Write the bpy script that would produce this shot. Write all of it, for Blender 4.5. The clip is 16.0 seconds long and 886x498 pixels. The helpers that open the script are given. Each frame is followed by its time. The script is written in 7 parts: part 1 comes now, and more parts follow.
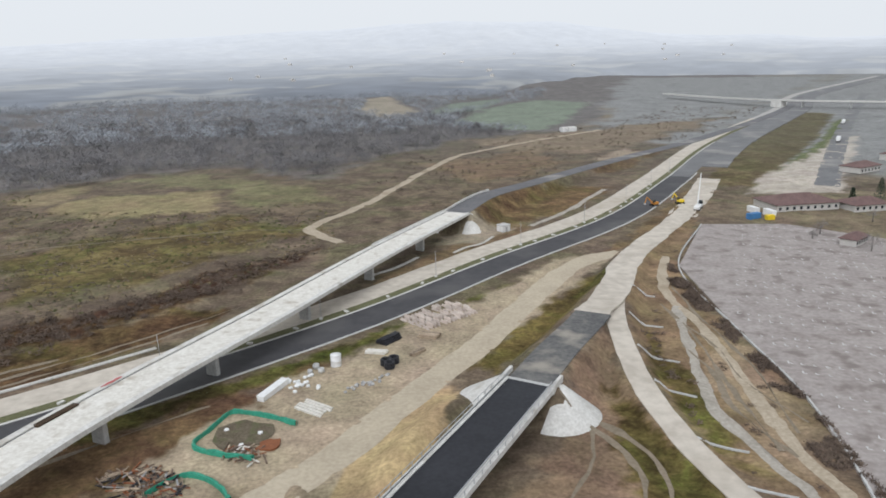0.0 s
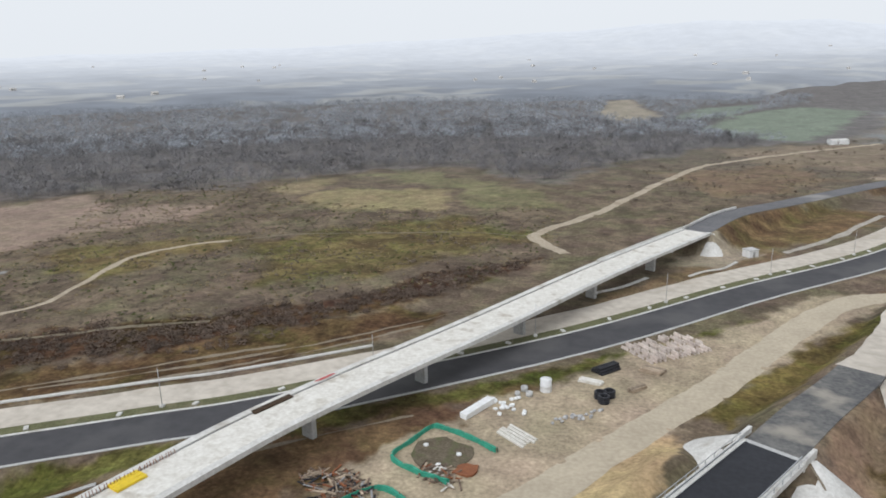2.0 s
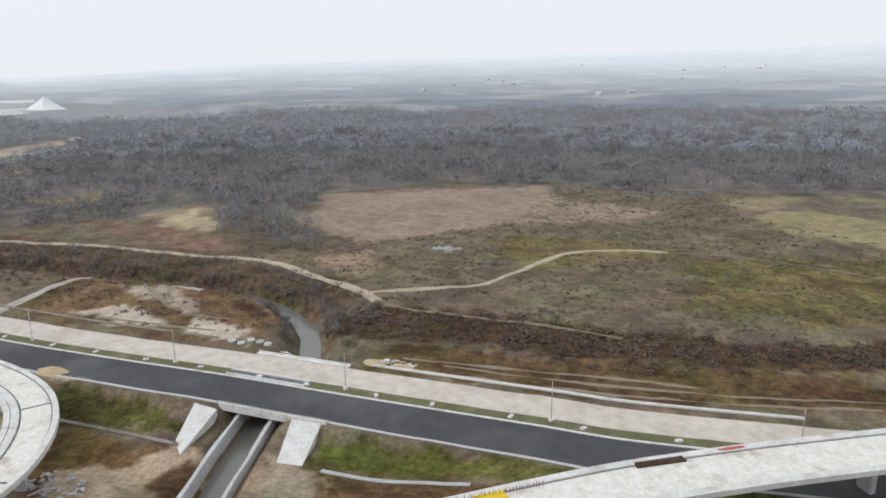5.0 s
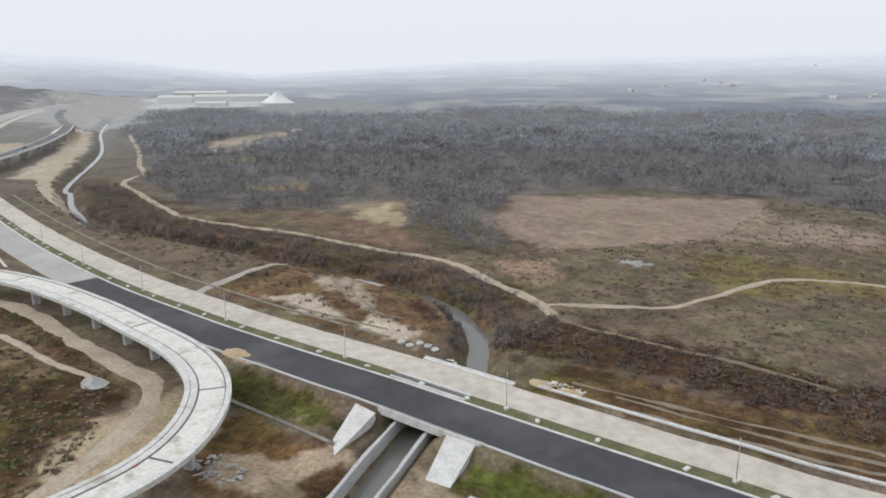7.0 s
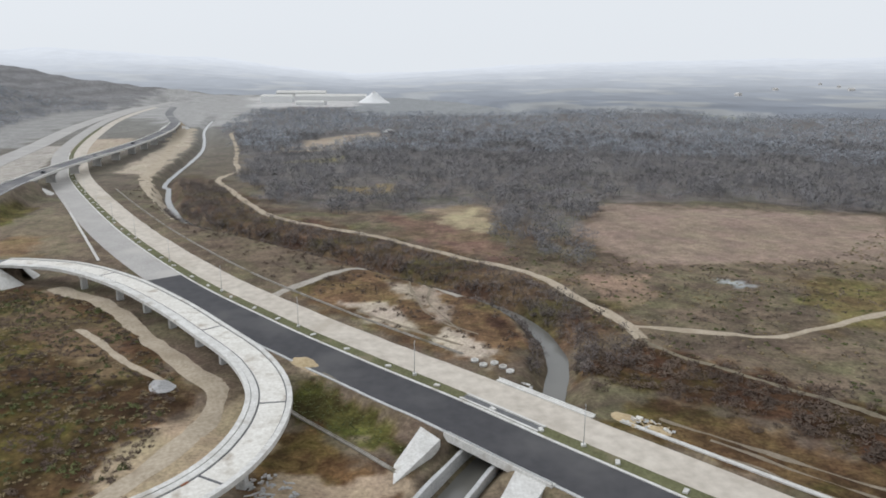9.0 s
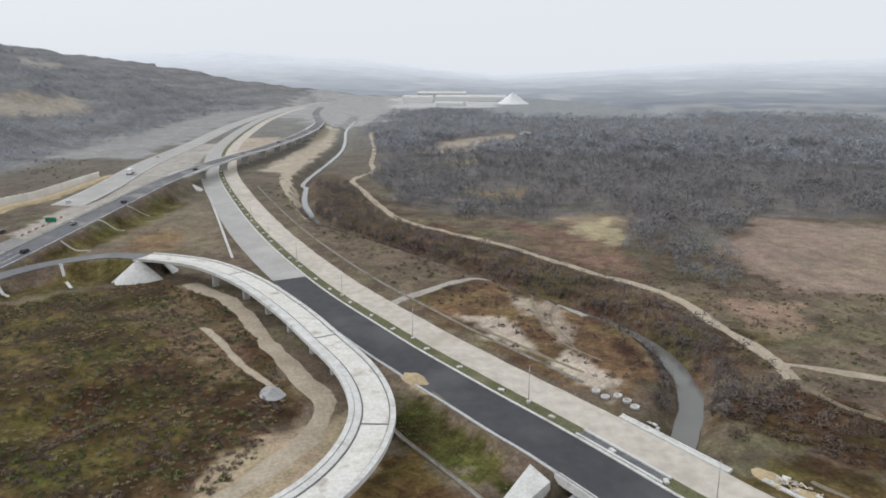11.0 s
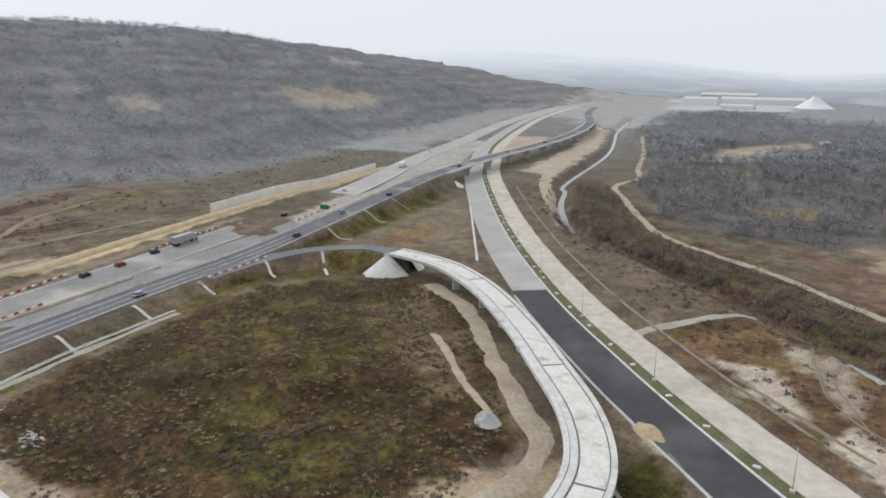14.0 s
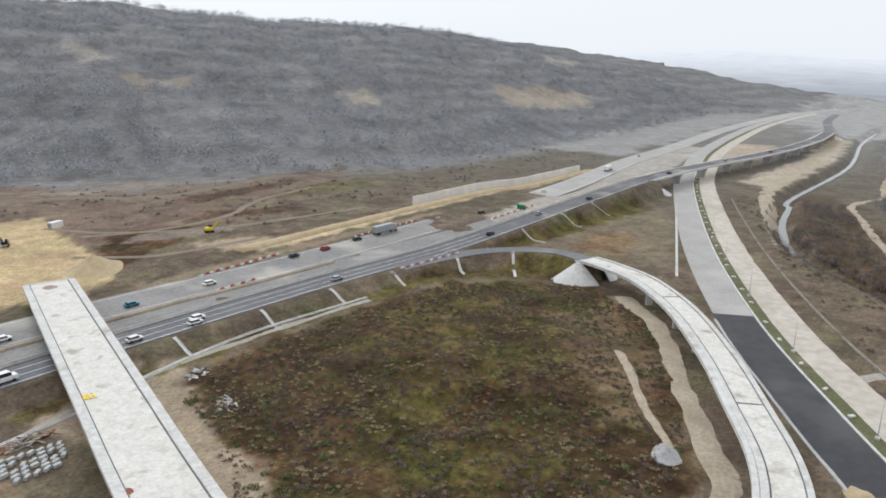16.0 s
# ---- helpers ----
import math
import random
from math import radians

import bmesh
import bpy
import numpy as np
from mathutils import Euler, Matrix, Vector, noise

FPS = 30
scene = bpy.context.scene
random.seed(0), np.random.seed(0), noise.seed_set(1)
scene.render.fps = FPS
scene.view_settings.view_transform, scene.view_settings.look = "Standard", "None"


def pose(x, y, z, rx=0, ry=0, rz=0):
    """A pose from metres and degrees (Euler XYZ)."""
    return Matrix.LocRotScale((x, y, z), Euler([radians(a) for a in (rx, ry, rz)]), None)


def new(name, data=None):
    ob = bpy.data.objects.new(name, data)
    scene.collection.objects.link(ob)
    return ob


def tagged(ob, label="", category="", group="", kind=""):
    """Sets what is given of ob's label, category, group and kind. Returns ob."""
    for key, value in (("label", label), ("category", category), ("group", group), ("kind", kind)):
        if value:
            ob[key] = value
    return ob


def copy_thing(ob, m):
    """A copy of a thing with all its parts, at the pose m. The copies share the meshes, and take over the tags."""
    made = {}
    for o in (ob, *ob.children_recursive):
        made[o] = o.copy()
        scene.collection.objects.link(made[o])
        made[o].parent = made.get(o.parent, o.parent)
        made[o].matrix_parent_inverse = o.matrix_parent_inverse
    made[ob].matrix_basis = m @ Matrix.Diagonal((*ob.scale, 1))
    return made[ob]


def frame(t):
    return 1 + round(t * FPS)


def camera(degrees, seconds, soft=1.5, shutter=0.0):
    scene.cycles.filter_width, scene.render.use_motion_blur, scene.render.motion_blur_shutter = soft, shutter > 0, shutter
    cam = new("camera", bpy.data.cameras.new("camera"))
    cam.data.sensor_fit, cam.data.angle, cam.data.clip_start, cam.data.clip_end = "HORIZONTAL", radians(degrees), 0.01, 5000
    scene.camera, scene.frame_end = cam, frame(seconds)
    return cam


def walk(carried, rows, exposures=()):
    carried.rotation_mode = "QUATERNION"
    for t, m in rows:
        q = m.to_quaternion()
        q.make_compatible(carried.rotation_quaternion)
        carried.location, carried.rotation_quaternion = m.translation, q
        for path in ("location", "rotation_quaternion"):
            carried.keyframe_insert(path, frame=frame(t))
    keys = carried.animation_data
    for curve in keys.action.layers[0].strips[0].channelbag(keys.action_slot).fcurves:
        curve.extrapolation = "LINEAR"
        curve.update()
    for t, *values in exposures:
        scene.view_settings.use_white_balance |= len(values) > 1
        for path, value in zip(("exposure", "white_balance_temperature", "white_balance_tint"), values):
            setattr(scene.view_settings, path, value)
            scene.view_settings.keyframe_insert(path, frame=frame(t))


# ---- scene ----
# The path: seconds, x, y, z, degrees down, heading to the left of north, roll.
PATH = [
    (0, 0.00, 0.00, 70.00, 15.317, 0.001, -1.529),
    (0.5, 0.06, 2.96, 70.13, 15.179, 4.324, -1.523),
    (1, -0.07, 6.04, 70.11, 15.024, 8.919, -1.493),
    (1.5, -0.22, 9.28, 70.14, 14.898, 13.297, -1.430),
    (2, -0.68, 12.16, 70.36, 14.773, 18.891, -1.347),
    (2.5, -1.17, 15.34, 70.39, 14.623, 25.159, -1.248),
    (3, -1.82, 18.48, 70.37, 14.462, 32.387, -1.063),
    (3.5, -2.55, 21.55, 70.53, 14.361, 39.600, -0.941),
    (4, -3.54, 24.48, 70.79, 14.315, 45.390, -0.751),
    (4.5, -5.08, 27.06, 70.90, 14.260, 50.558, -0.649),
    (5, -6.85, 29.46, 71.04, 14.248, 55.254, -0.502),
    (5.2, -7.50, 30.47, 71.22, 14.282, 57.124, -0.429),
    (7.3, -15.54, 39.58, 71.65, 14.231, 72.696, -0.043),
    (7.5, -16.43, 40.30, 71.67, 14.201, 73.269, -0.030),
    (8, -18.90, 41.79, 71.79, 14.206, 74.495, 0.080),
    (8.5, -21.74, 43.32, 71.75, 14.189, 76.150, 0.179),
    (9, -24.58, 44.62, 71.76, 14.199, 79.024, 0.279),
    (9.2, -25.69, 45.13, 71.77, 14.181, 80.519, 0.330),
    (11.3, -37.36, 50.00, 72.72, 14.223, 91.157, 0.022),
    (11.5, -38.52, 50.32, 72.71, 14.242, 91.715, 0.055),
    (12, -41.61, 50.81, 72.73, 14.242, 94.320, 0.077),
    (12.5, -45.03, 51.26, 72.77, 14.251, 99.130, 0.112),
    (13, -48.29, 51.52, 72.75, 14.253, 102.244, 0.147),
    (13.5, -51.36, 51.59, 72.87, 14.288, 106.711, 0.172),
    (14, -54.36, 51.60, 73.32, 14.372, 111.942, 0.356),
    (14.5, -57.26, 51.53, 73.40, 14.391, 116.613, 0.494),
    (15, -59.26, 51.45, 73.48, 14.500, 121.365, 0.677),
    (15.5, -60.50, 51.51, 73.37, 14.579, 125.901, 0.997),
    (16, -61.29, 51.88, 73.16, 14.596, 128.704, 1.049),
]
cam = camera(64.28, 16.0, soft=1.8)
walk(cam, [(t, pose(x, y, z, 90 - down, 0, turn) @ pose(0, 0, 0, 0, 0, roll)) for t, x, y, z, down, turn, roll in PATH], exposures=((0, 0.05, 6080, 10.5), (5, 0.13, 6080, 10.5), (9, 0.03, 6080, 10.5), (13.5, 0.02, 6080, 10.5), (16, 0.18, 6080, 10.5)))

# ---- light: an overcast, hazy winter sky ----
SUN_UP, SUN_ROUND = 38.0, 200.0
world = bpy.data.worlds.new("overcast_sky")
scene.world = world
world.use_nodes = True
wn, wl = world.node_tree.nodes, world.node_tree.links
wn.clear()
sky = wn.new("ShaderNodeTexSky")
sky.sky_type, sky.sun_disc = "NISHITA", False
sky.sun_elevation, sky.sun_rotation = radians(SUN_UP), radians(SUN_ROUND)
sky.air_density, sky.dust_density, sky.ozone_density = 1.0, 6.0, 1.0
pale = wn.new("ShaderNodeHueSaturation")
pale.inputs["Saturation"].default_value = 0.10
cloud = wn.new("ShaderNodeMix")
cloud.data_type = "RGBA"
cloud.inputs["Factor"].default_value = 0.92
cloud.inputs["B"].default_value = (8.4, 8.5, 8.42, 1)
back = wn.new("ShaderNodeBackground")
back.inputs["Strength"].default_value = 0.10
wout = wn.new("ShaderNodeOutputWorld")
wl.new(sky.outputs[0], pale.inputs["Color"])
wl.new(pale.outputs[0], cloud.inputs["A"])
wl.new(cloud.outputs["Result"], back.inputs["Color"])
wl.new(back.outputs[0], wout.inputs["Surface"])
sun = new("sun", bpy.data.lights.new("sun", "SUN"))
sun.data.energy, sun.data.angle, sun.data.color = 1.45, radians(30), (1.0, 0.98, 0.96)
sun.matrix_world = pose(0, 0, 300, 90 - SUN_UP, 0, 180 - SUN_ROUND)

# ---- materials ----
MATS = {}


def stuff_mat(name, dark, light, big=8.0, fine=0.6, rough=0.9, bump=0.15, third=None, third_size=30.0, vary=0.0, metal=0.0, island=0.0, cover=0.5, plant=False):
    """Two colours mixed by noise at two sizes in metres, a third in large patches, relief, and a random tone for each object."""
    m = bpy.data.materials.new(name)
    m.use_nodes = True
    n, l = m.node_tree.nodes, m.node_tree.links
    bsdf = n["Principled BSDF"]
    where = n.new("ShaderNodeNewGeometry")
    a, b = n.new("ShaderNodeTexNoise"), n.new("ShaderNodeTexNoise")
    a.inputs["Scale"].default_value, b.inputs["Scale"].default_value = 1 / big, 1 / fine
    a.inputs["Detail"].default_value, b.inputs["Detail"].default_value = 5, 4
    a.inputs["Roughness"].default_value = 0.65
    l.new(where.outputs["Position"], a.inputs["Vector"])
    l.new(where.outputs["Position"], b.inputs["Vector"])
    mid = n.new("ShaderNodeMath")
    mid.operation = "ADD"
    l.new(a.outputs["Fac"], mid.inputs[0])
    l.new(b.outputs["Fac"], mid.inputs[1])
    span = n.new("ShaderNodeMapRange")
    span.inputs["From Min"].default_value, span.inputs["From Max"].default_value = 0.75, 1.25
    l.new(mid.outputs[0], span.inputs["Value"])
    mix = n.new("ShaderNodeMix")
    mix.data_type = "RGBA"
    mix.inputs["A"].default_value, mix.inputs["B"].default_value = (*dark, 1), (*light, 1)
    l.new(span.outputs["Result"], mix.inputs["Factor"])
    colour = mix.outputs["Result"]
    if third:
        c = n.new("ShaderNodeTexNoise")
        c.inputs["Scale"].default_value, c.inputs["Detail"].default_value = 1 / third_size, 6
        l.new(where.outputs["Position"], c.inputs["Vector"])
        s2 = n.new("ShaderNodeMapRange")
        s2.inputs["From Min"].default_value, s2.inputs["From Max"].default_value = cover, cover + 0.14
        l.new(c.outputs["Fac"], s2.inputs["Value"])
        m2 = n.new("ShaderNodeMix")
        m2.data_type = "RGBA"
        m2.inputs["B"].default_value = (*third, 1)
        l.new(s2.outputs["Result"], m2.inputs["Factor"])
        l.new(colour, m2.inputs["A"])
        colour = m2.outputs["Result"]
    if vary or island:
        if vary:
            info = n.new("ShaderNodeObjectInfo").outputs["Random"]
        else:
            info = where.outputs["Random Per Island"]
        amount = vary or island
        r = n.new("ShaderNodeMapRange")
        r.inputs["To Min"].default_value, r.inputs["To Max"].default_value = 1 - amount, 1 + amount
        l.new(info, r.inputs["Value"])
        hsv = n.new("ShaderNodeHueSaturation")
        l.new(r.outputs["Result"], hsv.inputs["Value"])
        l.new(colour, hsv.inputs["Color"])
        colour = hsv.outputs[0]
    if plant:
        own = n.new("ShaderNodeAttribute")
        own.attribute_name = "tone"
        tone = n.new("ShaderNodeHueSaturation")
        l.new(own.outputs["Fac"], tone.inputs["Value"])
        l.new(colour, tone.inputs["Color"])
        colour = tone.outputs[0]
    l.new(colour, bsdf.inputs["Base Color"])
    bsdf.inputs["Roughness"].default_value = rough
    bsdf.inputs["Metallic"].default_value = metal
    bsdf.inputs["Specular IOR Level"].default_value = 0.25
    if bump:
        bp = n.new("ShaderNodeBump")
        bp.inputs["Strength"].default_value, bp.inputs["Distance"].default_value = 0.6, bump
        l.new(b.outputs["Fac"], bp.inputs["Height"])
        l.new(bp.outputs[0], bsdf.inputs["Normal"])
    MATS[name] = m
    return m


def plain_mat(name, colour, rough=0.5, metal=0.0, vary=0.08):
    return stuff_mat(name, [c * 0.86 for c in colour], [min(1, c * 1.1) for c in colour], 1.5, 0.15, rough, 0.0, vary=vary, metal=metal)


ASPHALT_NEW = stuff_mat("fresh_asphalt", (0.046, 0.045, 0.049), (0.066, 0.064, 0.068), 14, 3.0, 0.72, 0.01, (0.088, 0.085, 0.086), 22)
ASPHALT_WORN = stuff_mat("worn_asphalt", (0.125, 0.125, 0.13), (0.20, 0.20, 0.20), 18, 1.0, 0.85, 0.01, (0.27, 0.26, 0.245), 35, cover=0.55)
ASPHALT_OLD = stuff_mat("old_asphalt", (0.10, 0.099, 0.105), (0.165, 0.162, 0.166), 16, 1.1, 0.8, 0.01, (0.29, 0.275, 0.255), 26, cover=0.57)
ASPHALT_DUSTY = stuff_mat("dusty_old_asphalt", (0.19, 0.183, 0.176), (0.29, 0.278, 0.262), 15, 1.1, 0.85, 0.01, (0.40, 0.375, 0.335), 24, cover=0.55)
PALE_BASE = stuff_mat("pale_road_base", (0.33, 0.315, 0.297), (0.42, 0.402, 0.38), 14, 1.0, 0.9, 0.01, (0.44, 0.42, 0.39), 30, cover=0.55)
GRAVEL = stuff_mat("rolled_gravel", (0.42, 0.375, 0.318), (0.56, 0.51, 0.44), 12, 3.0, 0.95, 0.03, (0.40, 0.35, 0.285), 26, cover=0.56)
TRACK = stuff_mat("dirt_track", (0.30, 0.25, 0.18), (0.46, 0.39, 0.30), 7, 0.8, 0.95, 0.08, (0.24, 0.19, 0.13), 14, cover=0.58)
PALE_TRACK = stuff_mat("pale_track", (0.27, 0.245, 0.205), (0.42, 0.385, 0.335), 7, 0.8, 0.95, 0.08)
CONCRETE = stuff_mat("deck_concrete", (0.545, 0.515, 0.46), (0.715, 0.695, 0.645), 2.6, 0.6, 0.85, 0.01, (0.40, 0.355, 0.295), 4.0, cover=0.58)
CONCRETE_EDGE = stuff_mat("edge_concrete", (0.48, 0.465, 0.435), (0.66, 0.65, 0.62), 3.2, 0.5, 0.85, 0.02, (0.40, 0.37, 0.325), 5.0, cover=0.58)
CONCRETE_GREY = stuff_mat("grey_concrete", (0.36, 0.36, 0.35), (0.52, 0.515, 0.50), 4, 0.5, 0.85, 0.02, vary=0.06)
MUDDY_CONCRETE = stuff_mat("muddy_concrete", (0.19, 0.17, 0.14), (0.34, 0.32, 0.285), 3, 0.5, 0.9, 0.02, (0.15, 0.13, 0.09), 5, cover=0.52)
JOINT = stuff_mat("dark_joint", (0.09, 0.09, 0.095), (0.17, 0.17, 0.17), 3, 0.4, 0.8, 0.02)
VERGE = stuff_mat("verge_grass", (0.085, 0.085, 0.042), (0.15, 0.15, 0.075), 6, 0.6, 0.95, 0.12, (0.20, 0.165, 0.11), 12, cover=0.55)
PARKING = stuff_mat("parking_surface", (0.255, 0.222, 0.207), (0.37, 0.335, 0.315), 7, 1.2, 0.9, 0.01, (0.205, 0.176, 0.162), 6, cover=0.52)
STEEL = plain_mat("galvanised_steel", (0.45, 0.46, 0.47), 0.4, 0.7)
RUST = stuff_mat("rusty_steel", (0.16, 0.06, 0.03), (0.28, 0.11, 0.05), 1.5, 0.2, 0.8, 0.02)
WOOD = stuff_mat("weathered_timber", (0.22, 0.17, 0.12), (0.40, 0.32, 0.24), 3, 0.3, 0.85, 0.02, vary=0.3)
BLACK = plain_mat("black_plastic", (0.02, 0.02, 0.024), 0.45, vary=0.2)
WHITE = plain_mat("white_paint", (0.72, 0.72, 0.71), 0.5)
GREEN_NET = stuff_mat("green_netting", (0.03, 0.20, 0.13), (0.06, 0.34, 0.23), 1.5, 0.3, 0.7, 0.05)
YELLOW = plain_mat("yellow_paint", (0.72, 0.52, 0.03), 0.5)
RED = plain_mat("red_paint", (0.42, 0.085, 0.075), 0.6)
GLASS = plain_mat("dark_glass", (0.03, 0.035, 0.04), 0.12)
RUBBER = plain_mat("tyre_rubber", (0.02, 0.02, 0.02), 0.8)
TWIGS = stuff_mat("bare_twigs", (0.16, 0.145, 0.135), (0.24, 0.22, 0.205), 6, 0.8, 0.95, 0)
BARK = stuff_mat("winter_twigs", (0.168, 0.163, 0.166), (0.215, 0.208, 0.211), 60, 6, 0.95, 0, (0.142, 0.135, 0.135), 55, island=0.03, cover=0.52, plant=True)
# Twigs of the far woods: haze is put into their paler, bluer colour.
HAZED_BARK = stuff_mat("hazed_winter_twigs", (0.285, 0.302, 0.328), (0.335, 0.353, 0.38), 110, 9, 0.95, 0, (0.255, 0.266, 0.285), 130, island=0.03, cover=0.5, plant=True)
MEADOW_BRUSH = stuff_mat("dead_meadow_brush", (0.105, 0.082, 0.064), (0.185, 0.15, 0.115), 40, 5, 0.95, 0, island=0.15, plant=True)
SCRUB_BARK = stuff_mat("brown_grey_twigs", (0.105, 0.088, 0.08), (0.165, 0.14, 0.128), 40, 5, 0.95, 0, island=0.15, plant=True)
BROWN_SCRUB = stuff_mat("brown_scrub", (0.075, 0.054, 0.042), (0.145, 0.108, 0.082), 25, 2, 0.95, 0, island=0.2, plant=True)
STRAW = stuff_mat("straw_grass", (0.17, 0.13, 0.07), (0.27, 0.215, 0.125), 20, 2, 0.95, 0, island=0.25, plant=True)
GREEN_SCRUB = stuff_mat("green_scrub", (0.066, 0.076, 0.028), (0.122, 0.13, 0.053), 20, 2, 0.95, 0, island=0.25, plant=True)
EVERGREEN = stuff_mat("evergreen_needles", (0.018, 0.03, 0.018), (0.04, 0.06, 0.035), 4, 0.6, 0.9, 0, island=0.4)
ROOF = stuff_mat("maroon_roof_tiles", (0.12, 0.075, 0.07), (0.19, 0.125, 0.115), 5, 0.5, 0.85, 0.03)
PLASTER = plain_mat("pale_plaster", (0.50, 0.48, 0.45), 0.85)
STONE = stuff_mat("grey_rubble", (0.26, 0.255, 0.25), (0.46, 0.45, 0.44), 2, 0.3, 0.9, 0.05, vary=0.2)
SAND = stuff_mat("yellow_sand", (0.38, 0.29, 0.165), (0.52, 0.42, 0.27), 5, 0.7, 0.95, 0.06, vary=0.05)

WATER = bpy.data.materials.new("river_water")
WATER.use_nodes = True
wb = WATER.node_tree.nodes["Principled BSDF"]
wb.inputs["Base Color"].default_value = (0.15, 0.143, 0.128, 1)
wb.inputs["Roughness"].default_value = 0.12
wnoise, wbump = WATER.node_tree.nodes.new("ShaderNodeTexNoise"), WATER.node_tree.nodes.new("ShaderNodeBump")
wgeo = WATER.node_tree.nodes.new("ShaderNodeNewGeometry")
wnoise.inputs["Scale"].default_value = 1.2
wbump.inputs["Strength"].default_value, wbump.inputs["Distance"].default_value = 0.25, 0.05
WATER.node_tree.links.new(wgeo.outputs["Position"], wnoise.inputs["Vector"])
WATER.node_tree.links.new(wnoise.outputs["Fac"], wbump.inputs["Height"])
WATER.node_tree.links.new(wbump.outputs[0], wb.inputs["Normal"])


# ---- shape helpers ----
def mesh_of(name, verts, faces, material, smooth=False):
    me = bpy.data.meshes.new(name)
    me.from_pydata([tuple(map(float, v)) for v in verts], [], faces)
    me.materials.append(material)
    if smooth:
        me.polygons.foreach_set("use_smooth", [True] * len(me.polygons))
    me.update()
    return me


def tri_mesh(name, verts, tris, material):
    """A large triangle mesh from arrays."""
    me = bpy.data.meshes.new(name)
    me.vertices.add(len(verts))
    me.vertices.foreach_set("co", np.asarray(verts, dtype=np.float32).ravel())
    me.loops.add(tris.size)
    me.loops.foreach_set("vertex_index", np.asarray(tris, dtype=np.int32).ravel())
    me.polygons.add(len(tris))
    me.polygons.foreach_set("loop_start", np.arange(0, tris.size, 3, dtype=np.int32))
    me.materials.append(material)
    me.update(calc_edges=True)
    return me


def under(ob, parent):
    if parent is not None:
        ob.parent = parent
    return ob


def part(name, me, parent=None, label="", m=None):
    ob = under(new(name, me), parent)
    if m is not None:
        ob.matrix_basis = m
    if label:
        tagged(ob, label)
    return ob


def thing(name, label, category, m=None, group="", kind=""):
    ob = new(name)
    ob.empty_display_size = 0.5
    if m is not None:
        ob.matrix_basis = m
    return tagged(ob, label, category, group, kind)


def structure(name, me, label):
    return tagged(new(name, me), label, "", "", "structure")


def spline(points, step=3.0):
    """A smooth line through points of two or three numbers, cut at even steps."""
    p = np.array([tuple(q) + (0.0,) * (3 - len(q)) for q in points], dtype=float)
    p = np.vstack([2 * p[0] - p[1], p, 2 * p[-1] - p[-2]])
    out = []
    for i in range(1, len(p) - 2):
        a, b, c, d = p[i - 1:i + 3]
        n = max(2, int(np.linalg.norm(c - b) / step))
        u = (np.arange(n) / n)[:, None]
        out.append(0.5 * (2 * b + (c - a) * u + (2 * a - 5 * b + 4 * c - d) * u ** 2 + (3 * b - a - 3 * c + d) * u ** 3))
    return np.vstack(out + [p[-2][None]])


def sides(line):
    d = np.gradient(line[:, :2], axis=0)
    d /= np.linalg.norm(d, axis=1)[:, None] + 1e-9
    return np.column_stack([-d[:, 1], d[:, 0]])


def cut(line, x_from, x_to):
    """The stretch of a line between two values of x."""
    keep = (line[:, 0] <= max(x_from, x_to)) & (line[:, 0] >= min(x_from, x_to))
    return line[keep]


def sweep(name, line, profile, material, closed=True, ragged=0.0, smooth=False, widen=None):
    """A cross-section, points of (to the left, up), carried along a line. Closed ones get end caps."""
    n = sides(line)
    k, rows = len(profile), len(line)
    v = []
    for i in range(rows):
        for o, h in profile:
            if widen is not None:
                o *= widen[i]
            if ragged:
                o += ragged * noise.noise((line[i, 0] * 0.11, line[i, 1] * 0.11, o * 0.3)) + ragged * 0.5 * noise.noise((line[i, 0] * 0.5, line[i, 1] * 0.5, o))
            v.append((line[i, 0] + n[i, 0] * o, line[i, 1] + n[i, 1] * o, line[i, 2] + h))
    f = []
    for i in range(rows - 1):
        for j in range(k if closed else k - 1):
            j2 = (j + 1) % k
            f.append((i * k + j, (i + 1) * k + j, (i + 1) * k + j2, i * k + j2))
    if closed:
        f.append(tuple(range(k)))
        f.append(tuple(range((rows - 1) * k, rows * k))[::-1])
    return mesh_of(name, v, f, material, smooth)


def slab(o0, o1, z0, z1, bevel=0.0):
    """A rectangular cross-section between two offsets and two heights."""
    if bevel:
        return [(o0, z0), (o1, z0), (o1, z1 - bevel), (o1 - bevel, z1), (o0 + bevel, z1), (o0, z1 - bevel)]
    return [(o0, z0), (o1, z0), (o1, z1), (o0, z1)]


def box_bm(bm, size, m=None, bevel=0.0, taper=1.0):
    """Adds a box with its base at the origin; taper scales its top."""
    sx, sy, sz = [s / 2 for s in size]
    vs = []
    for z, k in ((0, 1.0), (size[2], taper)):
        for x, y in ((-sx, -sy), (sx, -sy), (sx, sy), (-sx, sy)):
            co = Vector((x * k, y * k, z))
            vs.append(bm.verts.new(m @ co if m is not None else co))
    fs = [(0, 3, 2, 1), (4, 5, 6, 7), (0, 1, 5, 4), (1, 2, 6, 5), (2, 3, 7, 6), (3, 0, 4, 7)]
    faces = [bm.faces.new([vs[i] for i in f]) for f in fs]
    if bevel:
        bmesh.ops.bevel(bm, geom=list({e for f in faces for e in f.edges}), offset=bevel, segments=1, affect="EDGES")
    return bm


def bm_mesh(name, bm, material, smooth=False):
    me = bpy.data.meshes.new(name)
    bm.to_mesh(me)
    bm.free()
    me.materials.append(material)
    if smooth:
        me.polygons.foreach_set("use_smooth", [True] * len(me.polygons))
    return me


